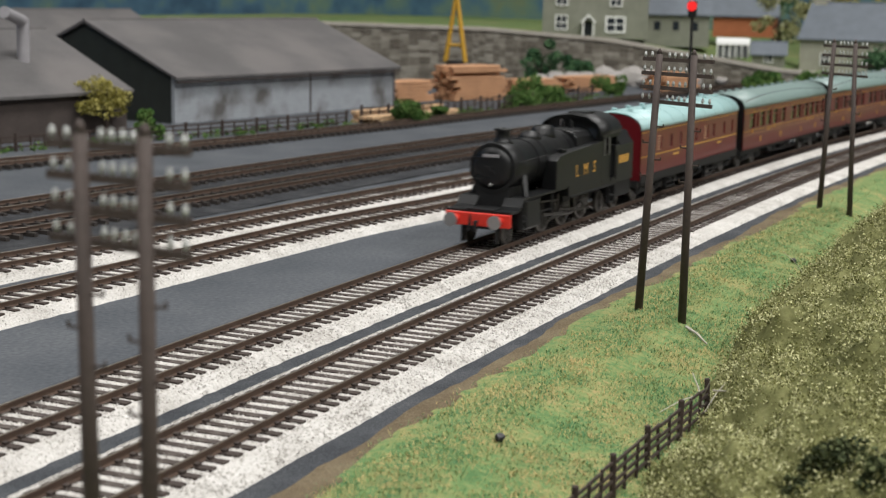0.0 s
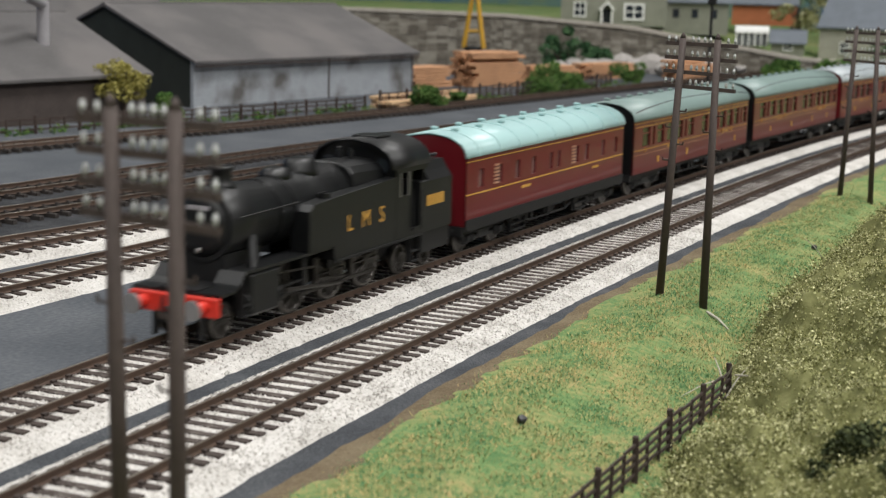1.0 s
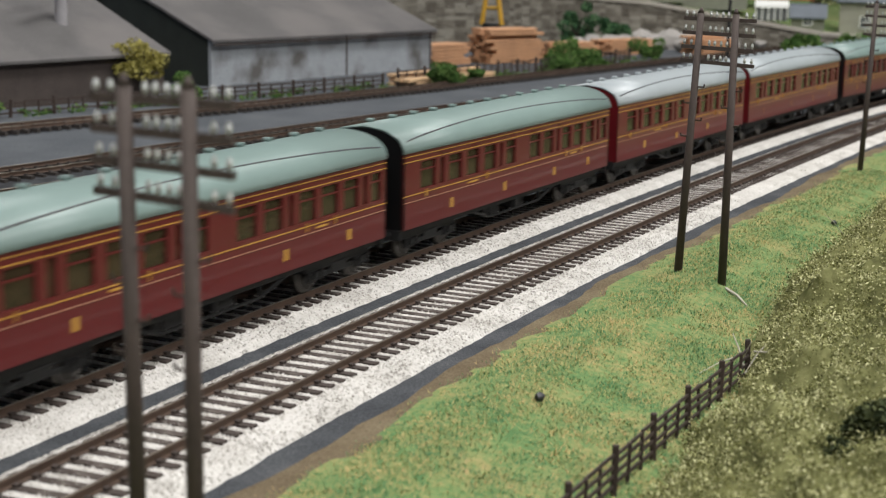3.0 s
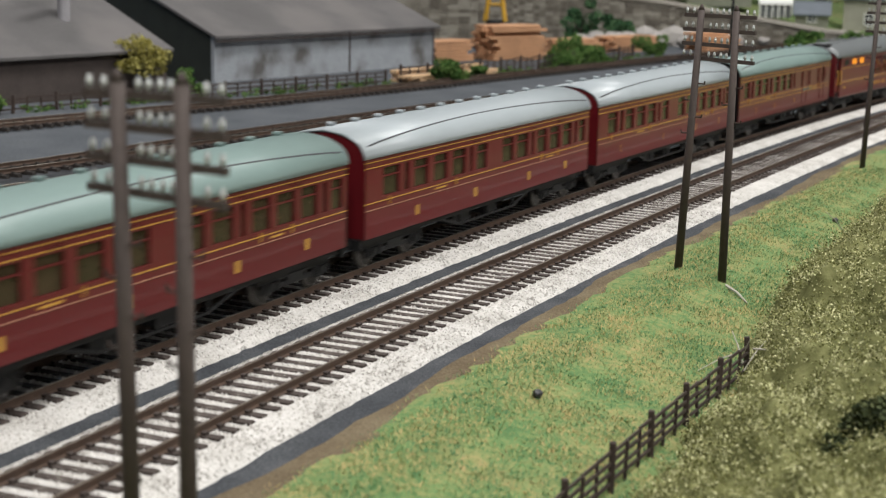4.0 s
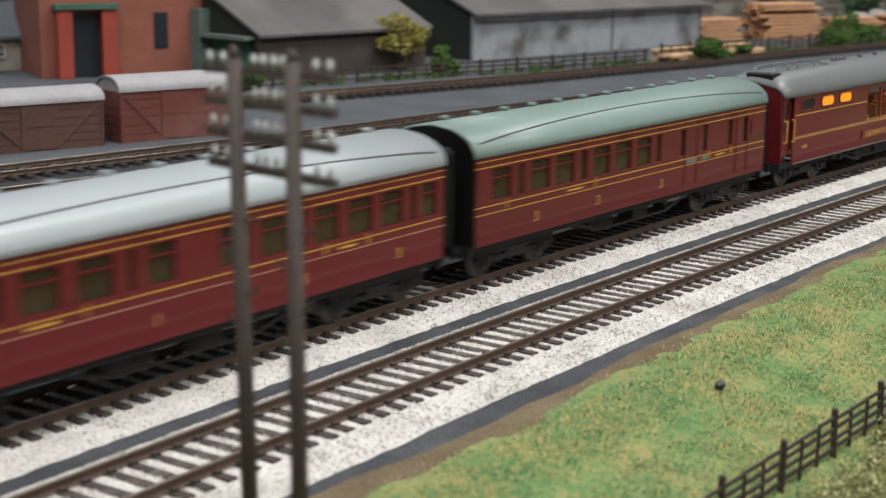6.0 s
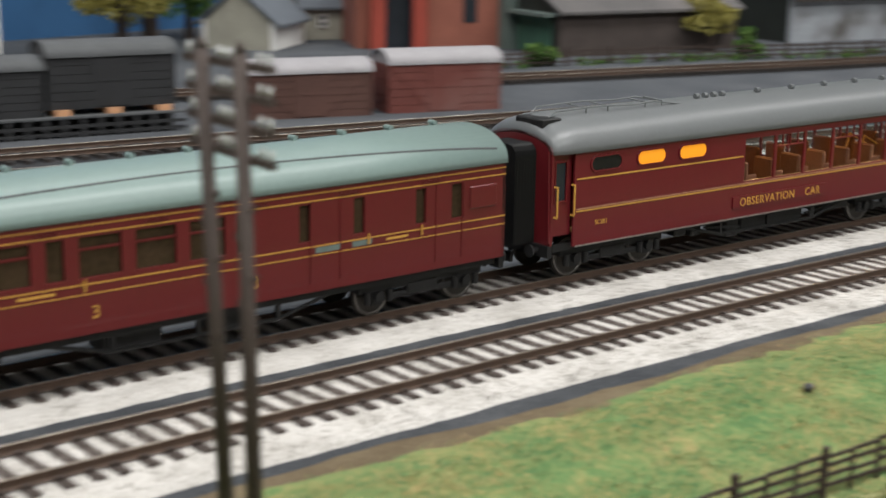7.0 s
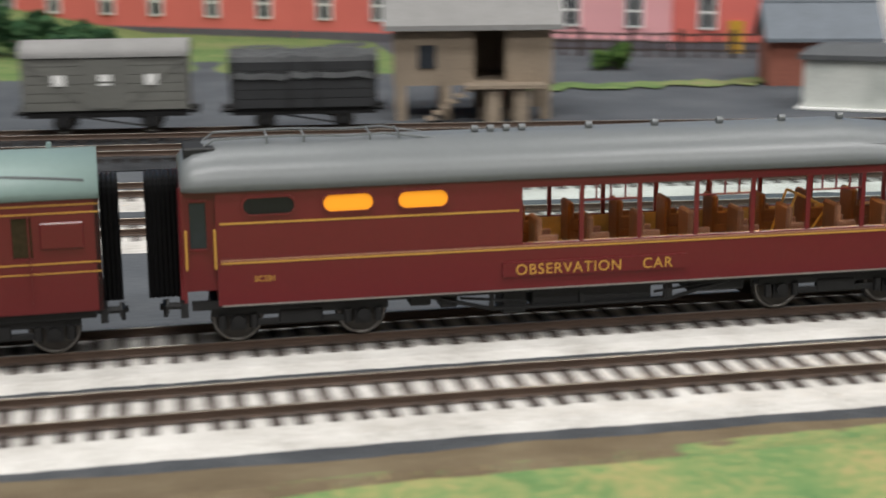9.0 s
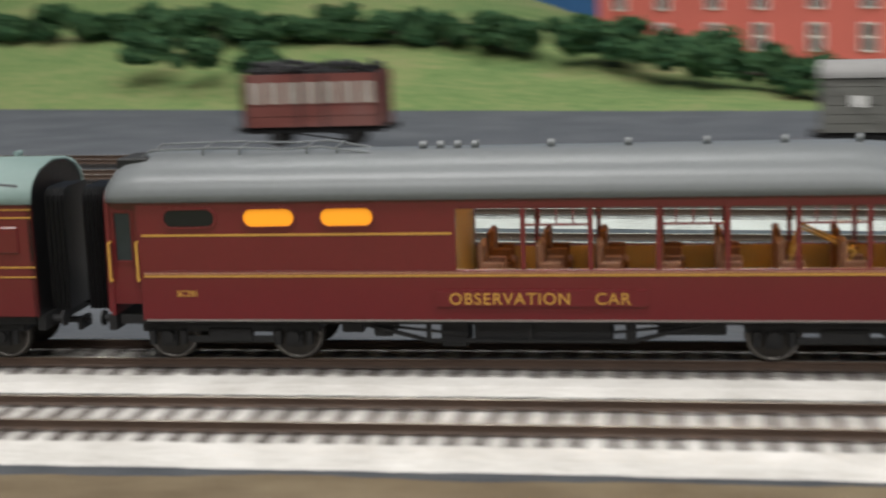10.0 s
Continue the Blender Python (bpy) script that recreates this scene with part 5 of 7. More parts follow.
# ---- yard vehicles and buildings ----
def wagon_gear(th, L, r=0.0055):
    bm = bmesh.new()
    box(bm, -L / 2, L / 2, -0.0125, 0.0125, 0.0100, 0.0125)
    for s in (-1, 1):
        box(bm, -L / 2, L / 2, s * 0.0122 - 0.0006, s * 0.0122 + 0.0006, 0.0085, 0.0125)
        for q in (-1, 1):
            x = q * L * 0.27
            box(bm, x - 0.0035, x + 0.0035, s * 0.0125 - 0.0006, s * 0.0125 + 0.0006, 0.0035, 0.0095)
            cyl(bm, (x, s * 0.0125, r), (x, s * 0.0138, r), 0.0016, 10)
        cyl(bm, (-L * 0.2, s * 0.0132, 0.0095), (L * 0.22, s * 0.0132, 0.0040), 0.0005, 6)
    for q in (-1, 1):
        for s in (-1, 1):
            cyl(bm, (q * L / 2, s * 0.0085, 0.0108), (q * (L / 2 + 0.0045), s * 0.0085, 0.0108), 0.0012, 8)
            cyl(bm, (q * (L / 2 + 0.0042), s * 0.0085, 0.0108), (q * (L / 2 + 0.005), s * 0.0085, 0.0108), 0.0024, 12)
    fr = part("underframe", bm, M_FRAME, th)
    for q in (-1, 1):
        wheelset(fr, q * L * 0.27, r, spokes=True)


def covered_van(name, m, L, body, roofm, label, h=0.040, grounded=False, letters=0, braced=True):
    """A planked van: plank courses, corner posts, door, arched roof."""
    th = empty(name, m)
    tagged(th, label, "railway van", "goods vans in the yard")
    z0 = 0.0 if grounded else 0.0125
    if not grounded:
        wagon_gear(th, L)
    bm = bmesh.new()
    box(bm, -L / 2 + 0.0006, L / 2 - 0.0006, -0.0140, 0.0140, z0, z0 + h * 0.78)
    core = part("body", bm, body, th)
    for k in range(6):
        bm = bmesh.new()
        za, zb_ = z0 + h * 0.78 * k / 6, z0 + h * 0.78 * (k + 1) / 6 - 0.0003
        for s in (-1, 1):
            box(bm, -L / 2, L / 2, s * 0.0143 - 0.0004, s * 0.0143 + 0.0004, za, zb_)
        for q in (-1, 1):
            box(bm, q * L / 2 - 0.0005, q * L / 2 + 0.0003, -0.0143, 0.0143, za, zb_)
        part("plank", bm, body, core)
    for s in (-1, 1):
        y = s * 0.0149
        for x in (-L / 2 + 0.0008, L / 2 - 0.0008, -0.0100, 0.0100):
            bm = bmesh.new()
            box(bm, x - 0.0008, x + 0.0008, y - 0.0004, y + 0.0004, z0, z0 + h * 0.78)
            part("upright", bm, body, core)
        if braced:
            for a, b in ((-L / 2 + 0.001, -0.0105), (L / 2 - 0.001, 0.0105)):
                bm = bmesh.new()
                cyl(bm, (a, y, z0 + h * 0.74), (b, y, z0 + 0.002), 0.0005, 6)
                part("brace", bm, body, core)
        bm = bmesh.new()
        box(bm, -0.0092, 0.0092, y - 0.0003, y + 0.0003, z0 + 0.001, z0 + h * 0.74)
        door = part("van_door", bm, body, core)
        bm = bmesh.new()
        box(bm, -0.0070, 0.0070, y + s * 0.0003 - 0.0003, y + s * 0.0003 + 0.0003, z0 + h * 0.40, z0 + h * 0.425)
        part("door_bar", bm, body, door)
    bm = bmesh.new()
    pr = roof_profile(0.0158, z0 + h * 0.77, z0 + h)
    pin = roof_profile(0.0150, z0 + h * 0.765, z0 + h - 0.001)
    loft(bm, [[(x, y, z) for y, z in pr + pin[::-1]] for x in (-L / 2 - 0.001, 0, L / 2 + 0.001)])
    for q in (-1, 1):
        pe = roof_profile(0.0145, z0 + h * 0.77, z0 + h - 0.001)
        loft(bm, [[(q * (L / 2 - 0.0004), y, z) for y, z in pe], [(q * (L / 2), y, z) for y, z in pe]])
    part("roof", bm, roofm, th, smooth=False)
    for k in range(letters):
        bm = bmesh.new()
        x = -L * 0.28 + k * L * 0.28
        box(bm, x - 0.003, x + 0.003, -0.0153, -0.0150, z0 + h * 0.36, z0 + h * 0.52)
        part("lettering_bar", bm, M_WHITE, core, "pale painted letter")
    return th


def open_wagon(name, m, L, body, load, label, lettered, h=0.024):
    th = empty(name, m)
    tagged(th, label, "railway wagon", "open wagons in the yard")
    wagon_gear(th, L)
    n = 5
    for k in range(n):
        bm = bmesh.new()
        za, zb_ = 0.0125 + h * k / n, 0.0125 + h * (k + 1) / n - 0.0003
        for s in (-1, 1):
            box(bm, -L / 2, L / 2, s * 0.0148 - 0.0008, s * 0.0148 + 0.0008, za, zb_)
        for q in (-1, 1):
            box(bm, q * (L / 2 - 0.0008) - 0.0008, q * (L / 2 - 0.0008) + 0.0008, -0.0148, 0.0148, za, zb_)
        part("plank", bm, body, th)
    bm = bmesh.new()
    for s in (-1, 1):
        for x in (-L / 2 + 0.001, -0.0075, 0.0075, L / 2 - 0.001):
            box(bm, x - 0.0008, x + 0.0008, s * 0.0160 - 0.0004, s * 0.0160 + 0.0004, 0.0120, 0.0125 + h)
    part("strapping", bm, M_FRAME, th)
    r = np.random.RandomState(7)
    if load == "coal":
        V, F = [], []
        bm = bmesh.new()
        for k in range(220):
            ball(bm, (r.uniform(-L / 2 + 0.003, L / 2 - 0.003), r.uniform(-0.012, 0.012), 0.0125 + h * 0.95 + r.rand() * 0.004 + 0.004 * math.cos(k * 0.7) ** 2), r.uniform(0.0014, 0.0030), 1, (1, r.uniform(0.6, 1), 0.7))
        box(bm, -L / 2 + 0.001, L / 2 - 0.001, -0.0140, 0.0140, 0.0125, 0.0125 + h * 0.93)
        part("coal_load", bm, M_COAL, th)
    else:
        g = 14
        bm = bmesh.new()
        vs = [[bm.verts.new((-L / 2 - 0.001 + (L + 0.002) * i / g, -0.0165 + 0.033 * j / 10, 0.0125 + h + 0.004 * math.sin(math.pi * j / 10) + 0.0022 * r.rand() - (0.010 if j in (0, 10) else 0))) for j in range(11)] for i in range(g + 1)]
        for i in range(g):
            for j in range(10):
                bm.faces.new((vs[i][j], vs[i + 1][j], vs[i + 1][j + 1], vs[i][j + 1]))
        bmesh.ops.solidify(bm, geom=bm.faces[:], thickness=0.0004)
        part("tarpaulin", bm, M_SHEET, th, "crumpled grey tarpaulin")
    if lettered:
        for k in range(7):
            bm = bmesh.new()
            x = -L * 0.40 + k * L * 0.133
            box(bm, x - L * 0.038, x + L * 0.038, -0.0160, -0.0156, 0.0125 + h * 0.44, 0.0125 + h * 0.84)
            part("lettering_bar", bm, M_COPING, th, "white painted letter")
    return th


def gable_building(name, m, L, W, he, hr, wall, roofm, label, front=None, gable=None, windows=(), door=None, eave=0.006, chim=(), cat="building", winm=None, frame=True):
    """A ridge-roofed building on its own axes: x along the ridge, front at y = 0. Walls have thickness, windows have frames and sills."""
    th = empty(name, m)
    tagged(th, label, cat, "")
    t = 0.004
    for nm, yy, mt in (("front_wall", 0, front or wall), ("back_wall", W - t, wall)):
        bm = bmesh.new()
        box(bm, 0, L, yy, yy + t, -0.004, he)
        part(nm, bm, mt, th)
    for x in (0, L - t):
        bm = bmesh.new()
        loft(bm, [[(x + e, t, -0.004), (x + e, W - t, -0.004), (x + e, W - t, he), (x + e, W / 2, hr), (x + e, t, he)] for e in (0, t)])
        part("gable_wall", bm, gable or wall, th)
    for s in (0, 1):
        bm = bmesh.new()
        y0, y1 = (-eave, W / 2) if s == 0 else (W + eave, W / 2)
        k = (hr - he) / (W / 2)
        ze = he - eave * k
        bms = [[(x, y0, ze), (x, y1, hr), (x, y1, hr + 0.003), (x, y0, ze + 0.0025)] for x in (-eave * 0.6, L / 3, 2 * L / 3, L + eave * 0.6)]
        loft(bm, bms)
        part("roof", bm, roofm, th)
    bm = bmesh.new()
    cyl(bm, (-eave * 0.6, W / 2, hr + 0.0025), (L + eave * 0.6, W / 2, hr + 0.0025), 0.0018, 8)
    part("ridge", bm, roofm, th)
    for x, z, w, h in windows:
        bm = bmesh.new()
        box(bm, x - w / 2, x + w / 2, -0.0006, 0.001, z, z + h)
        wd = part("window", bm, winm or M_WINDOW, th)
        if frame:
            bm = bmesh.new()
            f = w * 0.12
            box(bm, x - w / 2 - f, x - w / 2, -0.0018, 0.0005, z - f, z + h + f)
            box(bm, x + w / 2, x + w / 2 + f, -0.0018, 0.0005, z - f, z + h + f)
            box(bm, x - w / 2, x + w / 2, -0.0018, 0.0005, z + h, z + h + f)
            box(bm, x - w / 2, x + w / 2, -0.0022, 0.0005, z - f, z)
            box(bm, x - f * 0.3, x + f * 0.3, -0.0014, 0.0, z, z + h)
            box(bm, x - w / 2, x + w / 2, -0.0013, 0.0, z + h * 0.47, z + h * 0.55)
            part("window_frame", bm, M_WHITE, wd, "white painted window frame")
    if door:
        x, w, h, dm = door
        bm = bmesh.new()
        box(bm, x - w / 2, x + w / 2, -0.0012, 0.001, 0, h)
        for k in range(5):
            box(bm, x - w / 2 + k * w / 5 + w * 0.01, x - w / 2 + (k + 1) * w / 5 - w * 0.01, -0.0018, -0.0010, 0.0006, h - 0.0006)
        part("door", bm, dm, th)
    for x, y, w, h in chim:
        bm = bmesh.new()
        box(bm, x - w / 2, x + w / 2, y - w / 2, y + w / 2, hr - 0.02, hr + h, 0.0005)
        box(bm, x - w * 0.6, x + w * 0.6, y - w * 0.6, y + w * 0.6, hr + h - 0.003, hr + h, 0.0004)
        for e in (-w * 0.22, w * 0.22):
            cyl(bm, (x + e, y, hr + h), (x + e, y, hr + h + 0.006), w * 0.13, 8)
        part("chimney", bm, wall, th)
    return th


def facing(ax, ay, bx, by, z=GZ):
    """Pose of a building whose front runs from a to b."""
    return pose(ax, ay, z, 0, 0, math.degrees(math.atan2(by - ay, bx - ax)))


def sheds():
    a, b = (1.107, 0.535), (1.452, 0.455)
    L = math.hypot(b[0] - a[0], b[1] - a[1])
    g = gable_building("goods_shed", facing(*a, *b), L, 0.235, 0.044, 0.092, M_SHEDGREEN, M_ROOFFELT, "long goods shed with grey roof and streaked pale wall", front=M_RENDER, gable=M_SHEDGREEN, cat="shed")
    for x in (L * 0.57, L - 0.003):
        bm = bmesh.new()
        box(bm, x - 0.0009, x + 0.0009, -0.0008, 0.0, 0, 0.043)
        part("pilaster", bm, M_SHEDBRICK, g)
    bm = bmesh.new()
    box(bm, -0.002, L + 0.002, -0.0065, -0.0045, 0.0385, 0.0400)
    part("gutter", bm, M_SHEDBRICK, g)
    a, b = (0.838, 0.572), (1.025, 0.535)
    L = math.hypot(b[0] - a[0], b[1] - a[1])
    g = gable_building("engine_shed", facing(*a, *b), L, 0.21, 0.037, 0.085, M_SHEDGREEN, M_ROOFFELT, "dark workshop with grey roof and sooty wall", front=M_SHEDBRICK, gable=M_SHEDGREEN, cat="shed")
    bm = bmesh.new()
    cyl(bm, (L * 0.62, 0.05, 0.058), (L * 0.62, 0.05, 0.098), 0.0055, 14)
    cyl(bm, (L * 0.62, 0.05, 0.096), (L * 0.42, 0.03, 0.104), 0.0050, 14)
    part("flue_pipe", bm, M_VANROOF, g, "bent pale grey flue pipe")
    bm = bmesh.new()
    for y0, y1 in ((0.012, 0.062),):
        box(bm, -0.0015, 0.0005, y0, y1, 0, 0.032)
        for k in range(6):
            box(bm, -0.0022, -0.0012, y0 + k * 0.0083 + 0.0004, y0 + (k + 1) * 0.0083 - 0.0004, 0.0008, 0.031)
    part("green_door", bm, M_GREENDOOR, g, "faded green double door")
    bm = bmesh.new()
    box(bm, -0.010, 0.0, 0.066, 0.082, 0, 0.055)
    box(bm, -0.012, 0.0, 0.005, 0.066, 0.032, 0.035)
    part("door_post", bm, M_GREENPOST, g, "grey green door surround")
    gable_building("rear_shed", facing(1.16, 0.86, 1.50, 0.78), 0.38, 0.2, 0.05, 0.096, M_SHEDBRICK, M_ROOFFELT, "grey roofed shed behind the goods shed", cat="shed")
    # red workshop; a dark sheet on its wall paints the shade inside the entrance
    g = gable_building("red_workshop", facing(0.735, 0.715, 0.853, 0.647), 0.136, 0.10, 0.10, 0.13, M_BRICKRED, M_SLATE, "tall weathered red brick workshop with arched window", windows=((0.100, 0.022, 0.012, 0.030),), frame=False, cat="workshop")
    bm = bmesh.new()
    box(bm, 0.020, 0.052, -0.0010, 0.001, 0, 0.052)
    part("entrance", bm, M_WINDOW, g, "dark sheet painted as the shade inside the entrance")
    for x in (0.012, 0.048):
        bm = bmesh.new()
        box(bm, x, x + 0.012, -0.012, 0.0, 0, 0.056, 0.0004)
        part("entrance_pier", bm, M_REDBRICK, g, "bright red entrance pier")
    bm = bmesh.new()
    box(bm, 0.010, 0.062, -0.014, 0.0, 0.056, 0.060)
    part("entrance_lintel", bm, M_GREENDOOR, g)
    # cream cottage and its neighbour
    gable_building("cream_cottage", pose(0.665, 0.735, GZ, 0, 0, 35), 0.075, 0.065, 0.024, 0.050, M_WHITE, M_SLATE, "small cottage with green grey roof and white gable", gable=M_HOUSE_L, cat="cottage")
    gable_building("blue_roof_house", facing(0.74, 0.80, 0.83, 0.77), 0.095, 0.06, 0.032, 0.056, M_HOUSE_L, M_SLATE, "pale cottage with blue slate roof", windows=((0.02, 0.012, 0.007, 0.010), (0.07, 0.012, 0.007, 0.010)), cat="house")


def yard_things():
    covered_van("goods_van", at(0.517, 0.422, GZ, -14), 0.074, M_VANRED, M_VANROOF, "grounded faded red van body with pale roof", 0.038, True)
    covered_van("goods_van", at(0.436, 0.441, GZ, -14), 0.076, M_VANBROWN, M_VANROOF, "grounded dark brown van body with grey roof", 0.034, True)
    # a timber staging that carries three old van bodies
    p0, p1 = Vector((0.1626, 0.4545)), Vector((0.378, 0.414))
    ang = math.degrees(math.atan2(p1.y - p0.y, p1.x - p0.x))
    Ls = (p1 - p0).length
    st = empty("loading_staging", pose(p0.x, p0.y, GZ, 0, 0, ang))
    tagged(st, "long low black timber staging with cross bracing", "staging", "")
    bm = bmesh.new()
    box(bm, 0, Ls, 0, 0.036, 0.0098, 0.0114, 0.0003)
    part("deck", bm, M_BLACKVANROOF, st)
    n = 22
    for k in range(n):
        bm = bmesh.new()
        x = Ls * k / n
        box(bm, x, x + 0.0026, 0.0, 0.0020, 0, 0.0098)
        part("post", bm, M_BLACKVAN, st)
    for z in (0.0012, 0.0050):
        bm = bmesh.new()
        box(bm, 0, Ls, 0.0002, 0.0016, z, z + 0.0016)
        part("rail", bm, M_BLACKVAN, st)
    bm = bmesh.new()
    box(bm, 0.0, Ls, 0.020, 0.034, 0, 0.0098)
    part("inner_bearer", bm, M_FRAME, st)
    mst = st.matrix_world
    for x, L, h, lift in ((0.0205, 0.066, 0.032, 0.0), (0.0900, 0.072, 0.032, 0.0), (0.1640, 0.071, 0.036, 0.0032)):
        covered_van("van_body", mst @ pose(x + 0.015, 0.0185, 0.0114 + lift), L, M_BLACKVAN, M_BLACKVANROOF, "sooty black van body with dark roof on the staging", h, True, braced=False)
        for q in ((-0.4, 0, 0.4) if lift else ()):
            bm = bmesh.new()
            box(bm, -0.004, 0.004, -0.016, 0.016, 0, lift)
            ob = bm_object("timber_block", bm, M_TIMBER)
            ob.matrix_world = mst @ pose(x + 0.015 + q * L, 0.018, 0.0114)
            tagged(ob, "orange brown timber block under the van body", "block", "blocks under the van body")
    # white tank shed
    th = empty("water_tank", pose(0.0960, 0.4850, GZ, 0, 0, -30))
    tagged(th, "stained white water tank with grey overhanging lid", "water tank", "")
    bm = bmesh.new()
    box(bm, 0.002, 0.068, 0.002, 0.046, 0.0015, 0.030, 0.0006)
    part("tank", bm, M_TANKWHITE, th)
    bm = bmesh.new()
    box(bm, -0.001, 0.071, -0.001, 0.049, 0, 0.0018, 0.0004)
    part("plinth", bm, M_WHITE, th)
    bm = bmesh.new()
    loft(bm, [[(-0.001, -0.001, 0.030), (0.071, -0.001, 0.030), (0.071, 0.049, 0.030), (-0.001, 0.049, 0.030)], [(-0.001, -0.001, 0.033), (0.071, -0.001, 0.033), (0.071, 0.049, 0.033), (-0.001, 0.049, 0.033)], [(0.012, 0.014, 0.038), (0.058, 0.014, 0.038), (0.058, 0.034, 0.038), (0.012, 0.034, 0.038)]])
    part("lid", bm, M_BLACKVANROOF, th, "grey hipped lid")
    gable_building("red_hut", facing(0.122, 0.600, 0.192, 0.583), 0.072, 0.05, 0.034, 0.052, M_BRICKRED, M_SLATE, "small red hut with blue grey roof", cat="hut", door=(0.05, 0.014, 0.026, M_WINDOW))
    # raised timber hut with steps
    th = empty("signal_hut", facing(-0.146, 0.490, -0.056, 0.479))
    tagged(th, "raised weathered timber hut with open doorway and steps", "hut", "")
    L, W = 0.091, 0.06
    for x0, x1 in ((0, 0.046), (0.064, L)):
        n = int((x1 - x0) / 0.0052)
        for k in range(n):
            bm = bmesh.new()
            a = x0 + (x1 - x0) * k / n
            box(bm, a + 0.0002, a + (x1 - x0) / n - 0.0002, 0, 0.002, 0.022, 0.055)
            part("board", bm, M_HUTWOOD, th)
    bm = bmesh.new()
    box(bm, 0.046, 0.064, 0, 0.002, 0.051, 0.055)
    box(bm, 0, L, W - 0.002, W, 0.022, 0.055)
    loft(bm, [[(e, 0.002, 0.022), (e, W - 0.002, 0.022), (e, W - 0.002, 0.055), (e, W / 2, 0.078), (e, 0.002, 0.055)] for e in (0, 0.002)])
    loft(bm, [[(e, 0.002, 0.022), (e, W - 0.002, 0.022), (e, W - 0.002, 0.055), (e, W / 2, 0.078), (e, 0.002, 0.055)] for e in (L - 0.002, L)])
    box(bm, 0, L, 0, W, 0.0200, 0.0222)
    part("frame_wall", bm, M_HUTWOOD, th)
    bm = bmesh.new()
    box(bm, 0.014, 0.024, -0.0008, 0.001, 0.030, 0.043)
    part("window", bm, M_WINDOW, th)
    for s in (0, 1):
        bm = bmesh.new()
        y0 = -0.006 if s == 0 else W + 0.006
        loft(bm, [[(x, y0, 0.0515), (x, W / 2, 0.080), (x, W / 2, 0.083), (x, y0, 0.0545)] for x in (-0.006, L + 0.006)])
        part("roof", bm, M_HUTROOF, th)
    for x in (0.004, 0.030, 0.052, 0.068, L - 0.004):
        for y in (0.003, W - 0.003):
            bm = bmesh.new()
            box(bm, x - 0.003, x + 0.003, y - 0.003, y + 0.003, 0, 0.021)
            part("stilt", bm, M_HUTWOOD, th)
    bm = bmesh.new()
    box(bm, 0.040, 0.086, -0.016, 0.0, 0.0195, 0.0215)
    for x in (0.056, 0.072):
        box(bm, x - 0.004, x + 0.004, -0.014, -0.008, 0, 0.020)
    part("landing", bm, M_HUTWOOD, th)
    for k in range(6):
        bm = bmesh.new()
        box(bm, 0.018 + k * 0.0042, 0.023 + k * 0.0042, -0.015, -0.003, 0.002 + k * 0.0032, 0.0032 + k * 0.0032)
        part("step", bm, M_HUTWOOD, th)
    covered_van("goods_van", at(-0.280, T6(-0.280) + 0.004, 0.0, -6), 0.084, M_GREYWAG, M_HUTROOF, "grey goods van with pale letters", 0.0355, letters=3)
    open_wagon("open_wagon", at(-0.186, T6(-0.186) + 0.003, 0.0, -6), 0.076, M_BLACKVAN, "sheet", "dark open wagon under a crumpled grey tarpaulin", False)
    open_wagon("coal_wagon", at(-0.592, T6(-0.57) + 0.056, 0.0, 0), 0.084, M_VANRED, "coal", "red oxide coal wagon with white letters", True, 0.031)


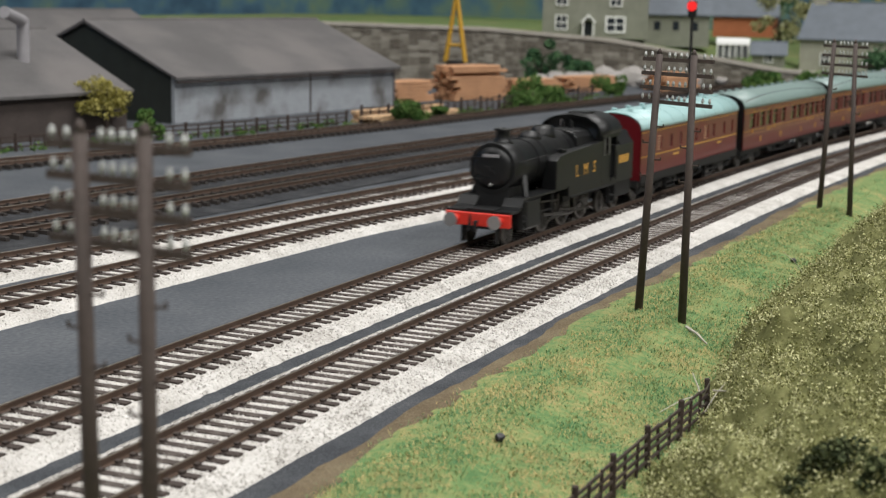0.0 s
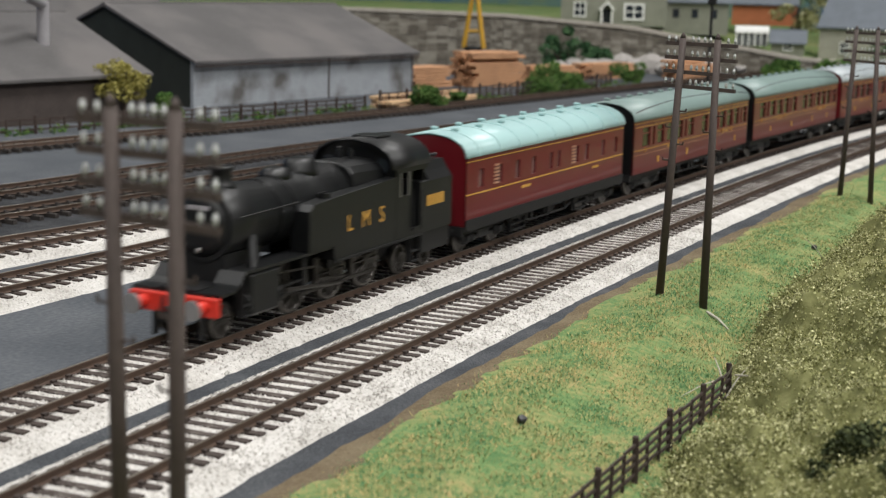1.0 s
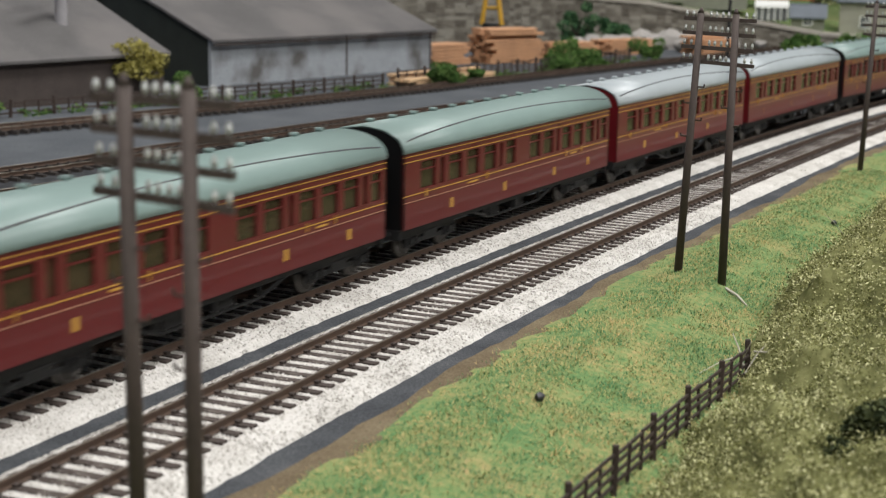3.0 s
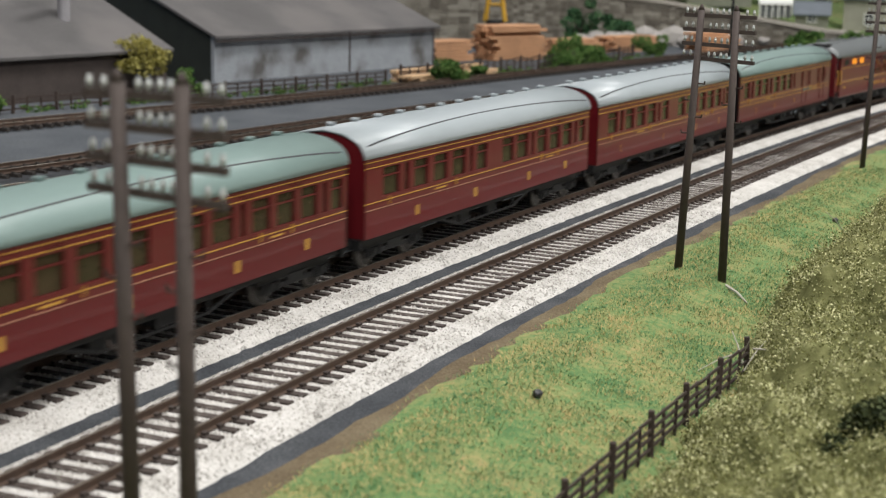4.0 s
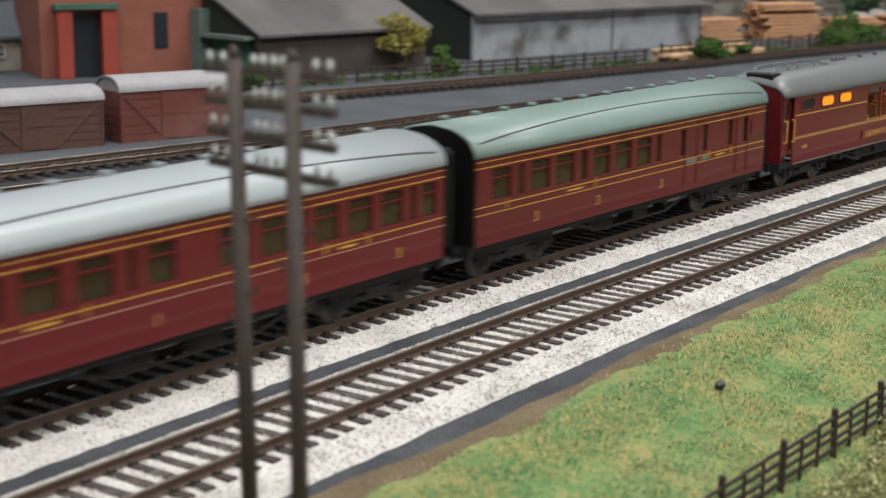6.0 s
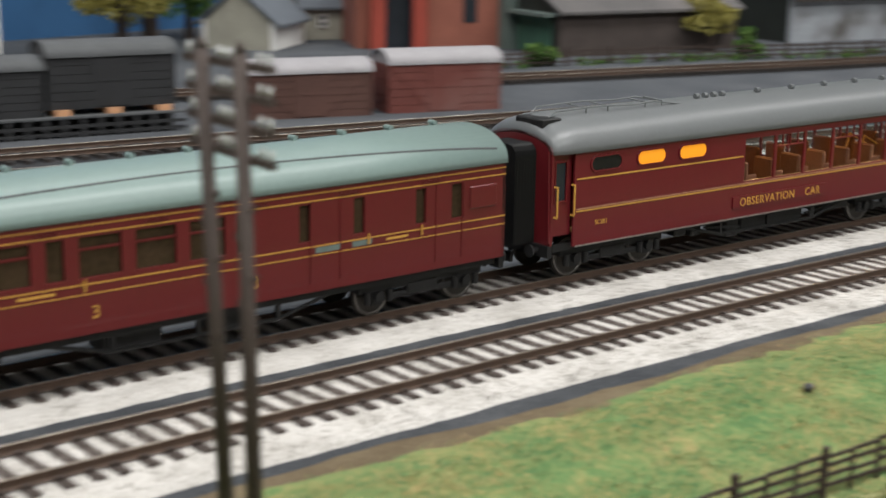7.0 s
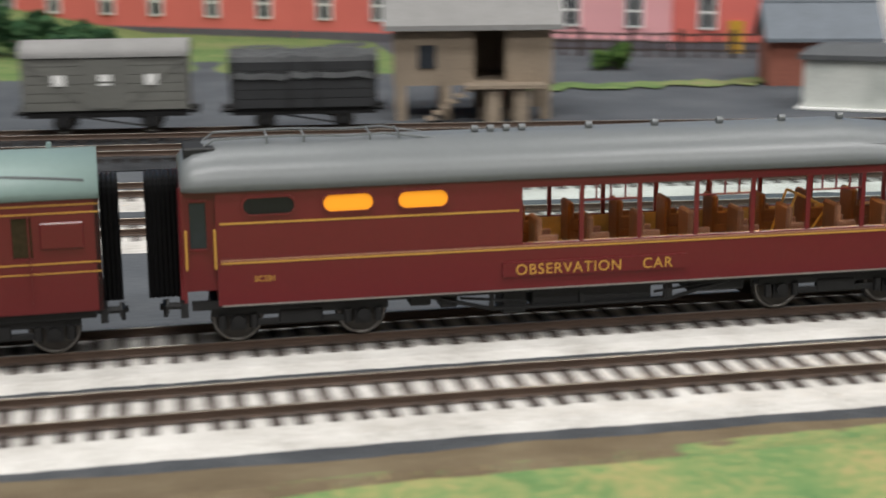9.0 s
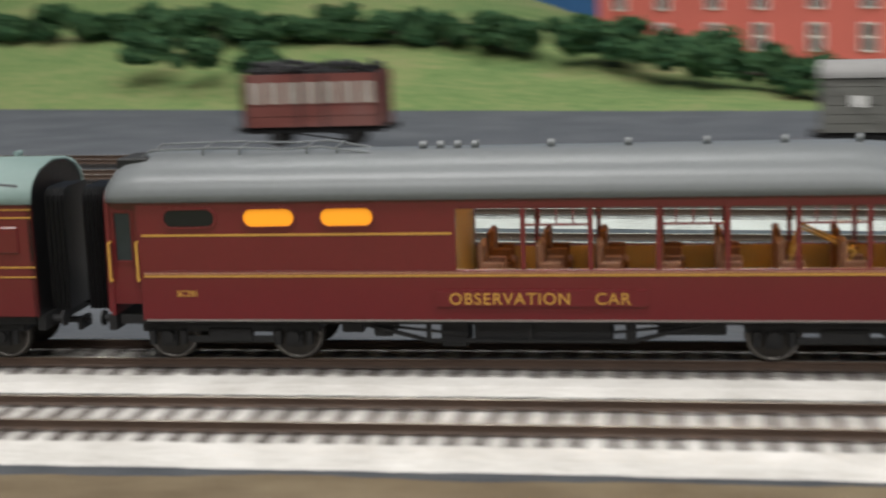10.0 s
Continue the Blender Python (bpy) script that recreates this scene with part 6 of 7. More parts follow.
def timber_yard():
    r = np.random.RandomState(11)
    def stack(name, x, y, L, W, layers, mt, label, turn, step=0.0042):
        th = empty(name, pose(x, y, GZ, 0, 0, turn))
        tagged(th, label, "timber stack", "stacks in the timber yard")
        for k in range(layers):
            for j in range(int(W / 0.009)):
                bm = bmesh.new()
                e = r.randn() * 0.003
                if k > layers * 0.5 and r.rand() < 0.22:
                    bm.free()
                    continue
                cut = r.uniform(0.82, 1.04)
                box(bm, -L / 2 * cut + e, L / 2 * cut + e, -W / 2 + j * 0.009 + 0.0004, -W / 2 + (j + 1) * 0.009 - 0.0004, k * step, k * step + step * 0.82, 0.0004)
                part("plank", bm, mt, th)
    stack("plank_stack", 1.285, 0.372, 0.150, 0.030, 3, M_TIMBER_PALE, "long stack of pale sawn planks behind the fence", -13)
    stack("timber_stack", 1.60, 0.42, 0.085, 0.045, 10, M_TIMBER, "tall stack of orange brown sawn timber", -30)
    stack("timber_stack", 1.52, 0.475, 0.075, 0.04, 6, M_TIMBER, "stack of orange brown sawn timber", -20)
    stack("timber_stack", 1.74, 0.385, 0.075, 0.04, 5, M_TIMBER, "stack of orange brown sawn timber", -25)
    stack("timber_stack", 1.86, 0.345, 0.10, 0.04, 5, M_TIMBER, "stack of orange brown sawn timber", -25)
    stack("timber_stack", 1.95, 0.25, 0.07, 0.05, 6, M_TIMBER, "stack of orange brown sawn timber", -30)
    for k in range(34):
        t = r.rand()
        x, y = 1.85 + 0.5 * t + r.randn() * 0.05, 0.42 - 0.30 * t + r.randn() * 0.03
        bm = bmesh.new()
        ball(bm, (0, 0, 0.006), r.uniform(0.010, 0.024), 2, (1, r.uniform(0.6, 1), r.uniform(0.5, 0.9)))
        for v in bm.verts:
            v.co += Vector(noise.noise_vector(v.co * 120 + Vector((k, 0, 0)))) * 0.004
        ob = bm_object("boulder", bm, M_ROCK)
        ob.matrix_world = pose(x, y, GZ + 0.002, 0, 0, r.rand() * 360)
        tagged(ob, "rough grey boulder at the foot of the wall", "rock", "boulders below the wall")
    # crane
    th = empty("yard_crane", pose(1.745, 0.492, GZ))
    tagged(th, "yellow timber yard crane on a dark base", "crane", "")
    bm = bmesh.new()
    cyl(bm, (0, 0, 0), (0, 0, 0.040), 0.016, 16, 0.012)
    part("base", bm, M_FRAME, th)
    for y in (-0.014, 0.014):
        bm = bmesh.new()
        cyl(bm, (0.0, y, 0.038), (0.0, 0, 0.128), 0.0035, 8, 0.0028)
        part("leg", bm, M_CRANE, th)
    bm = bmesh.new()
    cyl(bm, (0, 0, 0.122), (-0.03, 0.02, 0.160), 0.003, 8)
    cyl(bm, (0, -0.009, 0.06), (0, 0.009, 0.06), 0.002, 8)
    part("jib", bm, M_CRANE, th)


def stone_wall():
    """Retaining wall of coursed stone, ramping down, with a pale coping; its stones stand proud unevenly."""
    P = [(1.75, 0.93), (1.90, 0.74), (2.0, 0.54), (2.07, 0.37), (2.12, 0.12), (2.14, -0.10)]
    Zt = [0.075, 0.072, 0.068, 0.055, 0.016, 0.004]
    wall = empty("stone_wall")
    tagged(wall, "coursed grey stone retaining wall with pale coping, ramping down", "wall", kind="structure")
    V, F = [], []
    r = np.random.RandomState(21)
    cb = bmesh.new()
    core = bmesh.new()
    for (a, b), (za, zb_) in zip(zip(P, P[1:]), zip(Zt, Zt[1:])):
        a, b = Vector((*a, 0)), Vector((*b, 0))
        dv = (b - a)
        ln = dv.length
        dv.normalize()
        nv = Vector((dv.y, -dv.x, 0))
        if nv.x > 0:
            nv = -nv
        loft(core, [[a + Vector((0, 0, GZ)), a - nv * 0.02 + Vector((0, 0, GZ)), a - nv * 0.02 + Vector((0, 0, za)), a + Vector((0, 0, za))], [b + Vector((0, 0, GZ)), b - nv * 0.02 + Vector((0, 0, GZ)), b - nv * 0.02 + Vector((0, 0, zb_)), b + Vector((0, 0, zb_))]])
        s = 0.0
        while s < ln:
            w = r.uniform(0.008, 0.018)
            zt = za + (zb_ - za) * s / ln
            z = GZ
            while z < zt - 0.004:
                hh = r.uniform(0.004, 0.007)
                d0 = r.uniform(0.0006, 0.0024)
                k = len(V)
                e = 0.0006
                for q, pr in ((0, 0.0), (1, d0)):
                    for ss, zz in ((s + e, z + e), (s + w - e, z + e), (s + w - e, z + hh - e), (s + e, z + hh - e)):
                        V.append(a + dv * ss + nv * pr + Vector((0, 0, zz)))
                F += [(k + 4, k + 5, k + 6, k + 7), (k, k + 1, k + 5, k + 4), (k + 1, k + 2, k + 6, k + 5), (k + 2, k + 3, k + 7, k + 6), (k + 3, k, k + 4, k + 7)]
                z += hh
            s += w
        loft(cb, [[a + nv * 0.004 + Vector((0, 0, za)), a - nv * 0.024 + Vector((0, 0, za)), a - nv * 0.024 + Vector((0, 0, za + 0.005)), a + nv * 0.004 + Vector((0, 0, za + 0.005))], [b + nv * 0.004 + Vector((0, 0, zb_)), b - nv * 0.024 + Vector((0, 0, zb_)), b - nv * 0.024 + Vector((0, 0, zb_ + 0.005)), b + nv * 0.004 + Vector((0, 0, zb_ + 0.005))]])
    part("wall_core", core, M_STONE, wall)
    part("coping", cb, M_COPING, wall, "pale stone coping")
    ob = from_arrays("stones", V, F, M_STONE)
    ob.parent = wall
    tagged(ob, kind="stuff")


def village():
    # terrace of ground behind the wall
    bm = bmesh.new()
    front = [(1.70, 1.30, 0.072), (1.78, 0.95, 0.070), (1.93, 0.75, 0.067), (2.03, 0.55, 0.062), (2.10, 0.37, 0.050), (2.15, 0.12, 0.010), (2.17, -0.10, 0.001), (2.18, -0.60, 0.0)]
    rows = [[bm.verts.new((x + (3.4 - x) * t, y, z + (0.012 * t if y < 0.2 else 0.0) if k else GZ - 0.002)) for k, t in ((0, 0), (1, 0), (2, 0.12), (3, 0.4), (4, 1.0))] for x, y, z in front]
    for p, q in zip(rows, rows[1:]):
        for i in range(4):
            bm.faces.new((p[i], q[i], q[i + 1], p[i + 1]))
    tagged(bm_object("village_terrace", bm, M_BANK), "raised grassy terrace of the village", "ground", kind="structure")
    w = 0.016
    gable_building("stone_house", facing(2.17, 0.505, 2.215, 0.345, 0.060), 0.166, 0.11, 0.085, 0.13, M_HOUSE, M_SLATE, "grey green stone house with white windows and porch", windows=((0.03, 0.048, w, 0.020), (0.115, 0.048, w, 0.020), (0.03, 0.010, w, 0.020), (0.115, 0.008, 0.026, 0.020)), cat="house")
    th = empty("porch", facing(2.17, 0.505, 2.215, 0.345, 0.060) @ pose(0.063, -0.016, 0))
    tagged(th, "white gabled wooden porch of the stone house", "porch", "")
    for x in (0, 0.016):
        bm = bmesh.new()
        box(bm, x, x + 0.003, 0, 0.016, 0, 0.022)
        part("side_panel", bm, M_WHITE, th)
    bm = bmesh.new()
    loft(bm, [[(-0.003, y, 0.021), (0.0095, y, 0.034), (0.022, y, 0.021), (0.020, y, 0.019), (0.0095, y, 0.030), (-0.001, y, 0.019)] for y in (-0.002, 0.016)])
    part("porch_roof", bm, M_WHITE, th)
    bm = bmesh.new()
    box(bm, 0.003, 0.016, 0.012, 0.015, 0, 0.021)
    part("door", bm, M_WINDOW, th)
    gable_building("stone_house", facing(2.262, 0.362, 2.285, 0.262, 0.048), 0.103, 0.09, 0.050, 0.085, M_HOUSE, M_SLATE, "low grey stone house with slate roof", windows=((0.02, 0.022, 0.010, 0.014), (0.05, 0.022, 0.010, 0.014), (0.08, 0.022, 0.010, 0.014)), frame=False, chim=((0.09, 0.045, 0.016, 0.02),), cat="house")
    gable_building("brick_house", facing(2.53, 0.303, 2.55, 0.195, 0.060), 0.11, 0.10, 0.036, 0.080, M_ORANGE, M_SLATE, "orange brick house with grey slate roof", cat="house")
    gable_building("buff_cottage", facing(2.265, 0.115, 2.235, -0.060, 0.004), 0.175, 0.12, 0.062, 0.112, M_HOUSE_L, M_SLATE, "pale buff cottage with slate roof and chimney", windows=((0.04, 0.02, 0.012, 0.016),), chim=((0.012, 0.065, 0.02, 0.02), (0.145, 0.065, 0.02, 0.02)), cat="cottage")
    gable_building("brick_house", facing(2.8, 0.02, 2.83, -0.14, 0.03), 0.16, 0.10, 0.07, 0.12, M_BRICKRED, M_BRICKRED, "red tiled house among the trees", cat="house")
    gable_building("garden_shed", facing(2.227, 0.182, 2.235, 0.130, 0.022), 0.05, 0.04, 0.018, 0.032, M_HOUSE, M_SLATE, "small garden shed with grey roof", windows=((0.025, 0.005, 0.012, 0.009),), cat="shed")
    th = empty("greenhouse", facing(2.257, 0.243, 2.267, 0.185, 0.030))
    tagged(th, "small white framed greenhouse with a curved roof", "greenhouse", "")
    bm = bmesh.new()
    for k in range(6):
        box(bm, k * 0.0096, k * 0.0096 + 0.002, 0, 0.002, 0, 0.020)
        box(bm, k * 0.0096, k * 0.0096 + 0.002, 0.028, 0.030, 0, 0.020)
    for x in (0, 0.048):
        box(bm, x, x + 0.002, 0, 0.030, 0, 0.003)
    part("frame", bm, M_WHITE, th)
    bm = bmesh.new()
    loft(bm, [[(x, 0.015 - 0.016 * math.cos(math.pi * i / 8), 0.020 + 0.011 * math.sin(math.pi * i / 8)) for i in range(9)] for x in (-0.001, 0.051)])
    part("roof", bm, M_WHITE, th)
    bm = bmesh.new()
    box(bm, 0.001, 0.049, 0.0028, 0.0272, 0, 0.019)
    part("glazing", bm, M_SHEET, th)
    # signal with red light
    th = empty("signal_post", pose(1.348, 0.097, GZ))
    tagged(th, "slim dark signal post with a red light", "signal", "")
    bm = bmesh.new()
    cyl(bm, (0, 0, 0), (0, 0, 0.118), 0.0015, 10)
    part("post", bm, M_FRAME, th)
    bm = bmesh.new()
    box(bm, -0.003, 0.003, -0.004, 0.004, 0.108, 0.124, 0.0006)
    part("head", bm, M_FRAME, th)
    bm = bmesh.new()
    cyl(bm, (-0.003, 0, 0.119), (-0.0045, 0, 0.119), 0.0048, 14)
    part("red_lens", bm, M_SIGRED, th, "glowing red lens")


def terrace_row():
    """Row of pink houses at the back, and the white and grey ones beside it."""
    a, b = Vector((-0.564, 1.275)), Vector((0.235, 0.785))
    dv = (b - a).normalized()
    n = 8
    for k in range(n):
        p = a + dv * (0.117 * k)
        body = M_PINK_L if k == 6 else M_PINK
        g = gable_building("terrace_house", pose(p.x, p.y, -0.012, 0, 0, math.degrees(math.atan2(dv.y, dv.x))), 0.1165, 0.09, 0.105, 0.15, body, M_SLATE, "salmon pink rendered terraced house with grey plinth" if body is M_PINK else "pale pink rendered terraced house with grey plinth",
                           windows=((0.030, 0.026, 0.013, 0.024), (0.085, 0.026, 0.013, 0.024), (0.030, 0.066, 0.013, 0.024), (0.085, 0.066, 0.013, 0.024)), cat="house")
        g["group"] = "terraced houses behind the yard"
        bm = bmesh.new()
        box(bm, 0.0005, 0.116, -0.0016, 0.0005, -0.004, 0.014)
        part("plinth", bm, M_PLINTH, g, "dark grey plinth")
        bm = bmesh.new()
        box(bm, 0.0005, 0.116, -0.006, -0.0016, -0.004, 0.004)
        part("brick_band", bm, M_ORANGE, g, "orange brick footing")
        if k == 7:
            bm = bmesh.new()
            box(bm, 0.048, 0.060, -0.0024, 0, 0.002, 0.032)
            part("door", bm, M_CRANE, g, "yellow front door")
    gable_building("white_house", facing(0.305, 0.828, 0.425, 0.776, -0.006), 0.145, 0.08, 0.085, 0.12, M_WHITE, M_SLATE, "white house with dark windows and coloured doors",
                   windows=[(0.020 + 0.033 * k, z, 0.009, 0.014) for k in range(4) for z in (0.012, 0.042)], door=(0.085, 0.010, 0.022, M_RED), cat="house")
    gable_building("grey_house", facing(0.240, 0.855, 0.303, 0.830, -0.006), 0.072, 0.07, 0.075, 0.10, M_HOUSE_L, M_SLATE, "buff stone house beside the white one", windows=((0.02, 0.03, 0.008, 0.012), (0.055, 0.03, 0.008, 0.012)), cat="house")


def far_bank():
    V, F = [], []
    nx, ny = 60, 16
    for i in range(nx + 1):
        for j in range(ny + 1):
            x = -1.6 + 1.5 * i / nx
            y = 0.74 + 0.70 * j / ny + (x + 0.4) * -0.18
            t = j / ny
            z = GZ + 0.001 + 0.056 * max(0.0, math.sin(min(t, 0.45) / 0.45 * math.pi / 2)) ** 1.2 * min(1, max(0, (-x - 0.30) / 0.36))
            z += 0.075 * max(0.0, (t - 0.55) / 0.45) * min(1, max(0, (-x - 0.62) / 0.3))
            z += 0.003 * noise.noise(Vector((x * 14, y * 14, 0)))
            V.append((x, y, z if t > 0.02 else GZ - 0.001))
    for i in range(nx):
        for j in range(ny):
            k = i * (ny + 1) + j
            F.append((k, k + ny + 1, k + ny + 2, k + 1))
    tagged(from_arrays("grass_bank", V, F, M_BANK), "rounded green and brown grass bank behind the sidings", "bank", kind="structure")
    r = np.random.RandomState(31)
    run = [(-1.3, 1.14, 0.050), (-0.9, 1.03, 0.050), (-0.75, 0.99, 0.046), (-0.6, 0.94, 0.038), (-0.5, 0.90, 0.028), (-0.42, 0.86, 0.016), (-0.33, 0.80, 0.004)]
    for k in range(24):
        x = -1.26 + 0.040 * k
        y = float(np.interp(x, [p[0] for p in run], [p[1] for p in run])) + r.randn() * 0.008
        z = float(np.interp(x, [p[0] for p in run], [p[2] for p in run]))
        shrub("bush", x, y, z - 0.004, r.uniform(0.045, 0.07), r.uniform(0.018, 0.032), M_FOL_DARK, 300 + k, "dense dark green bush on the bank", leaf=0.0034)
    for k in range(3):
        shrub("bush", -0.80 - 0.06 * k, 0.86 + 0.02 * k, 0.022 + 0.004 * k, 0.05, 0.024, M_FOL_DARK, 340 + k, "dense dark green bush on the bank", leaf=0.003)
    ribbon("yard_grass_patch", -0.04, 0.12, 16, [0.605, 0.62, 0.635], [GZ + 0.0012] * 3, M_BANK, jit=0.012, label="thin worn grass beside the sidings", cat="grass")


def backdrop():
    bm = bmesh.new()
    P = [(-2.6, 1.95), (-0.6, 1.62), (0.27, 1.02), (0.52, 0.93), (0.80, 0.97), (1.25, 1.22), (2.2, 1.62), (3.1, 1.2), (3.25, 0.3), (3.3, -0.8)]
    def strip(seg, z0, z1, mt, name, label, off=0.0):
        bm = bmesh.new()
        for (ax, ay), (bx, by) in zip(seg, seg[1:]):
            vs = [bm.verts.new(v) for v in ((ax, ay, z0), (bx, by, z0), (bx, by, z1), (ax, ay, z1))]
            bm.faces.new(vs)
        tagged(bm_object(name, bm, mt), label, "backdrop", kind="structure")
    strip(P[:6], -0.02, 0.6, M_BACKBLUE, "backdrop", "painted blue hills on the back board")
    strip(P[5:], -0.02, 0.6, M_BACKDROP, "backdrop", "painted blurred woodland on the back board")


def planting():
    spots = ((0.985, 0.530, 0.055, 0.055, M_FOL_AUTUMN, "yellow and brown creeper tree beside the shed", True), 
             (0.775, 0.530, 0.030, 0.016, M_FOL_FRESH, "fresh green bush at the fence", False), (0.965, 0.475, 0.030, 0.026, M_FOL_FRESH, "fresh green bush at the fence", False),
             (1.235, 0.352, 0.040, 0.022, M_FOL_FRESH, "fresh green bush before the planks", False), (1.30, 0.34, 0.02, 0.012, M_FOL_FRESH, "small green bush before the planks", False),
             (1.62, 0.345, 0.055, 0.030, M_FOL_FRESH, "fresh green bush in the timber yard", False), (1.56, 0.30, 0.05, 0.024, M_FOL_FRESH, "low green bush on the fence", False), (1.50, 0.32, 0.05, 0.018, M_FOL_FRESH, "low green bush on the fence", False),
             (1.80, 0.295, 0.05, 0.024, M_FOL_FRESH, "fresh green bush by the boulders", False), (1.93, 0.43, 0.07, 0.075, M_FOL_DARK, "dark green bush climbing the stone wall", False), (1.96, 0.385, 0.06, 0.045, M_FOL_DARK, "dark green bush at the wall foot", False),
             (2.02, 0.13, 0.07, 0.03, M_FOL_FRESH, "green bush near the end of the wall", False), (2.04, 0.06, 0.06, 0.028, M_FOL_FRESH, "green bush near the end of the wall", False), (2.1, -0.03, 0.10, 0.03, M_FOL_DARK, "dark bush below the cottage", False),
             (2.42, 0.17, 0.10, 0.10, M_HEDGE, "olive shrub behind the greenhouse", False), (2.36, 0.10, 0.09, 0.07, M_HEDGE, "olive shrub behind the shed", False), (2.75, 0.10, 0.15, 0.20, M_FOL_AUTUMN, "autumn tree behind the houses", True), (2.7, 0.22, 0.14, 0.16, M_FOL_DARK, "dark tree behind the houses", True), (2.9, -0.05, 0.16, 0.22, M_FOL_AUTUMN, "autumn tree behind the cottage", True),
             (0.585, 0.80, 0.14, 0.13, M_FOL_AUTUMN, "yellow green tree behind the vans", True), (0.53, 0.75, 0.10, 0.095, M_FOL_AUTUMN, "yellow green tree behind the vans", True), (0.66, 0.86, 0.09, 0.08, M_FOL_FRESH, "green tree behind the cottage", True),
             (0.05, 0.72, 0.032, 0.018, M_FOL_FRESH, "round green bush on the yard grass", False))
    for i, (x, y, w, h, mt, lb, tr) in enumerate(spots):
        z = 0.05 if x > 2.2 else (0.02 if x > 2.09 else GZ)
        shrub("tree" if tr else "bush", x, y, z, w, h, mt, 100 + i, lb, tr, leaf=0.0016 if w < 0.06 else 0.0028)


def hedge_top(u, o):
    """Height of the foreground thicket over the falling verge."""
    edge = float(np.interp(u, [-0.05, 0.08, 0.125, 0.17, 0.30, 0.352, 0.375, 0.42, 0.50, 0.70, 1.0], [-0.104, -0.088, -0.112, -0.115, -0.113, -0.112, -0.104, -0.100, -0.100, -0.097, -0.097]))
    edge += 0.005 * noise.noise(Vector((u * 45, 3, 0))) + 0.003 * noise.noise(Vector((u * 130, 7, 0)))
    t = (edge - o) / 0.022
    if t < 0:
        return None
    hi = float(np.interp(u, [-0.05, 0.05, 0.12, 0.2, 0.30, 0.36, 0.42, 0.5, 0.7, 1.0], [0.002, 0.006, -0.006, -0.005, -0.003, 0.004, 0.012, 0.014, 0.016, 0.016]))
    hi += float(np.interp(-o, [0.10, 0.14, 0.19], [0.0, 0.004, 0.009]))
    b = verge_z(o)
    lump = 0.013 * noise.noise(Vector((u * 30, o * 34, 1))) + 0.008 * noise.noise(Vector((u * 80, o * 80, 2))) + 0.0022 * noise.noise(Vector((u * 230, o * 230, 4)))
    return b + (hi + lump - b) * min(1.0, t) ** 0.5


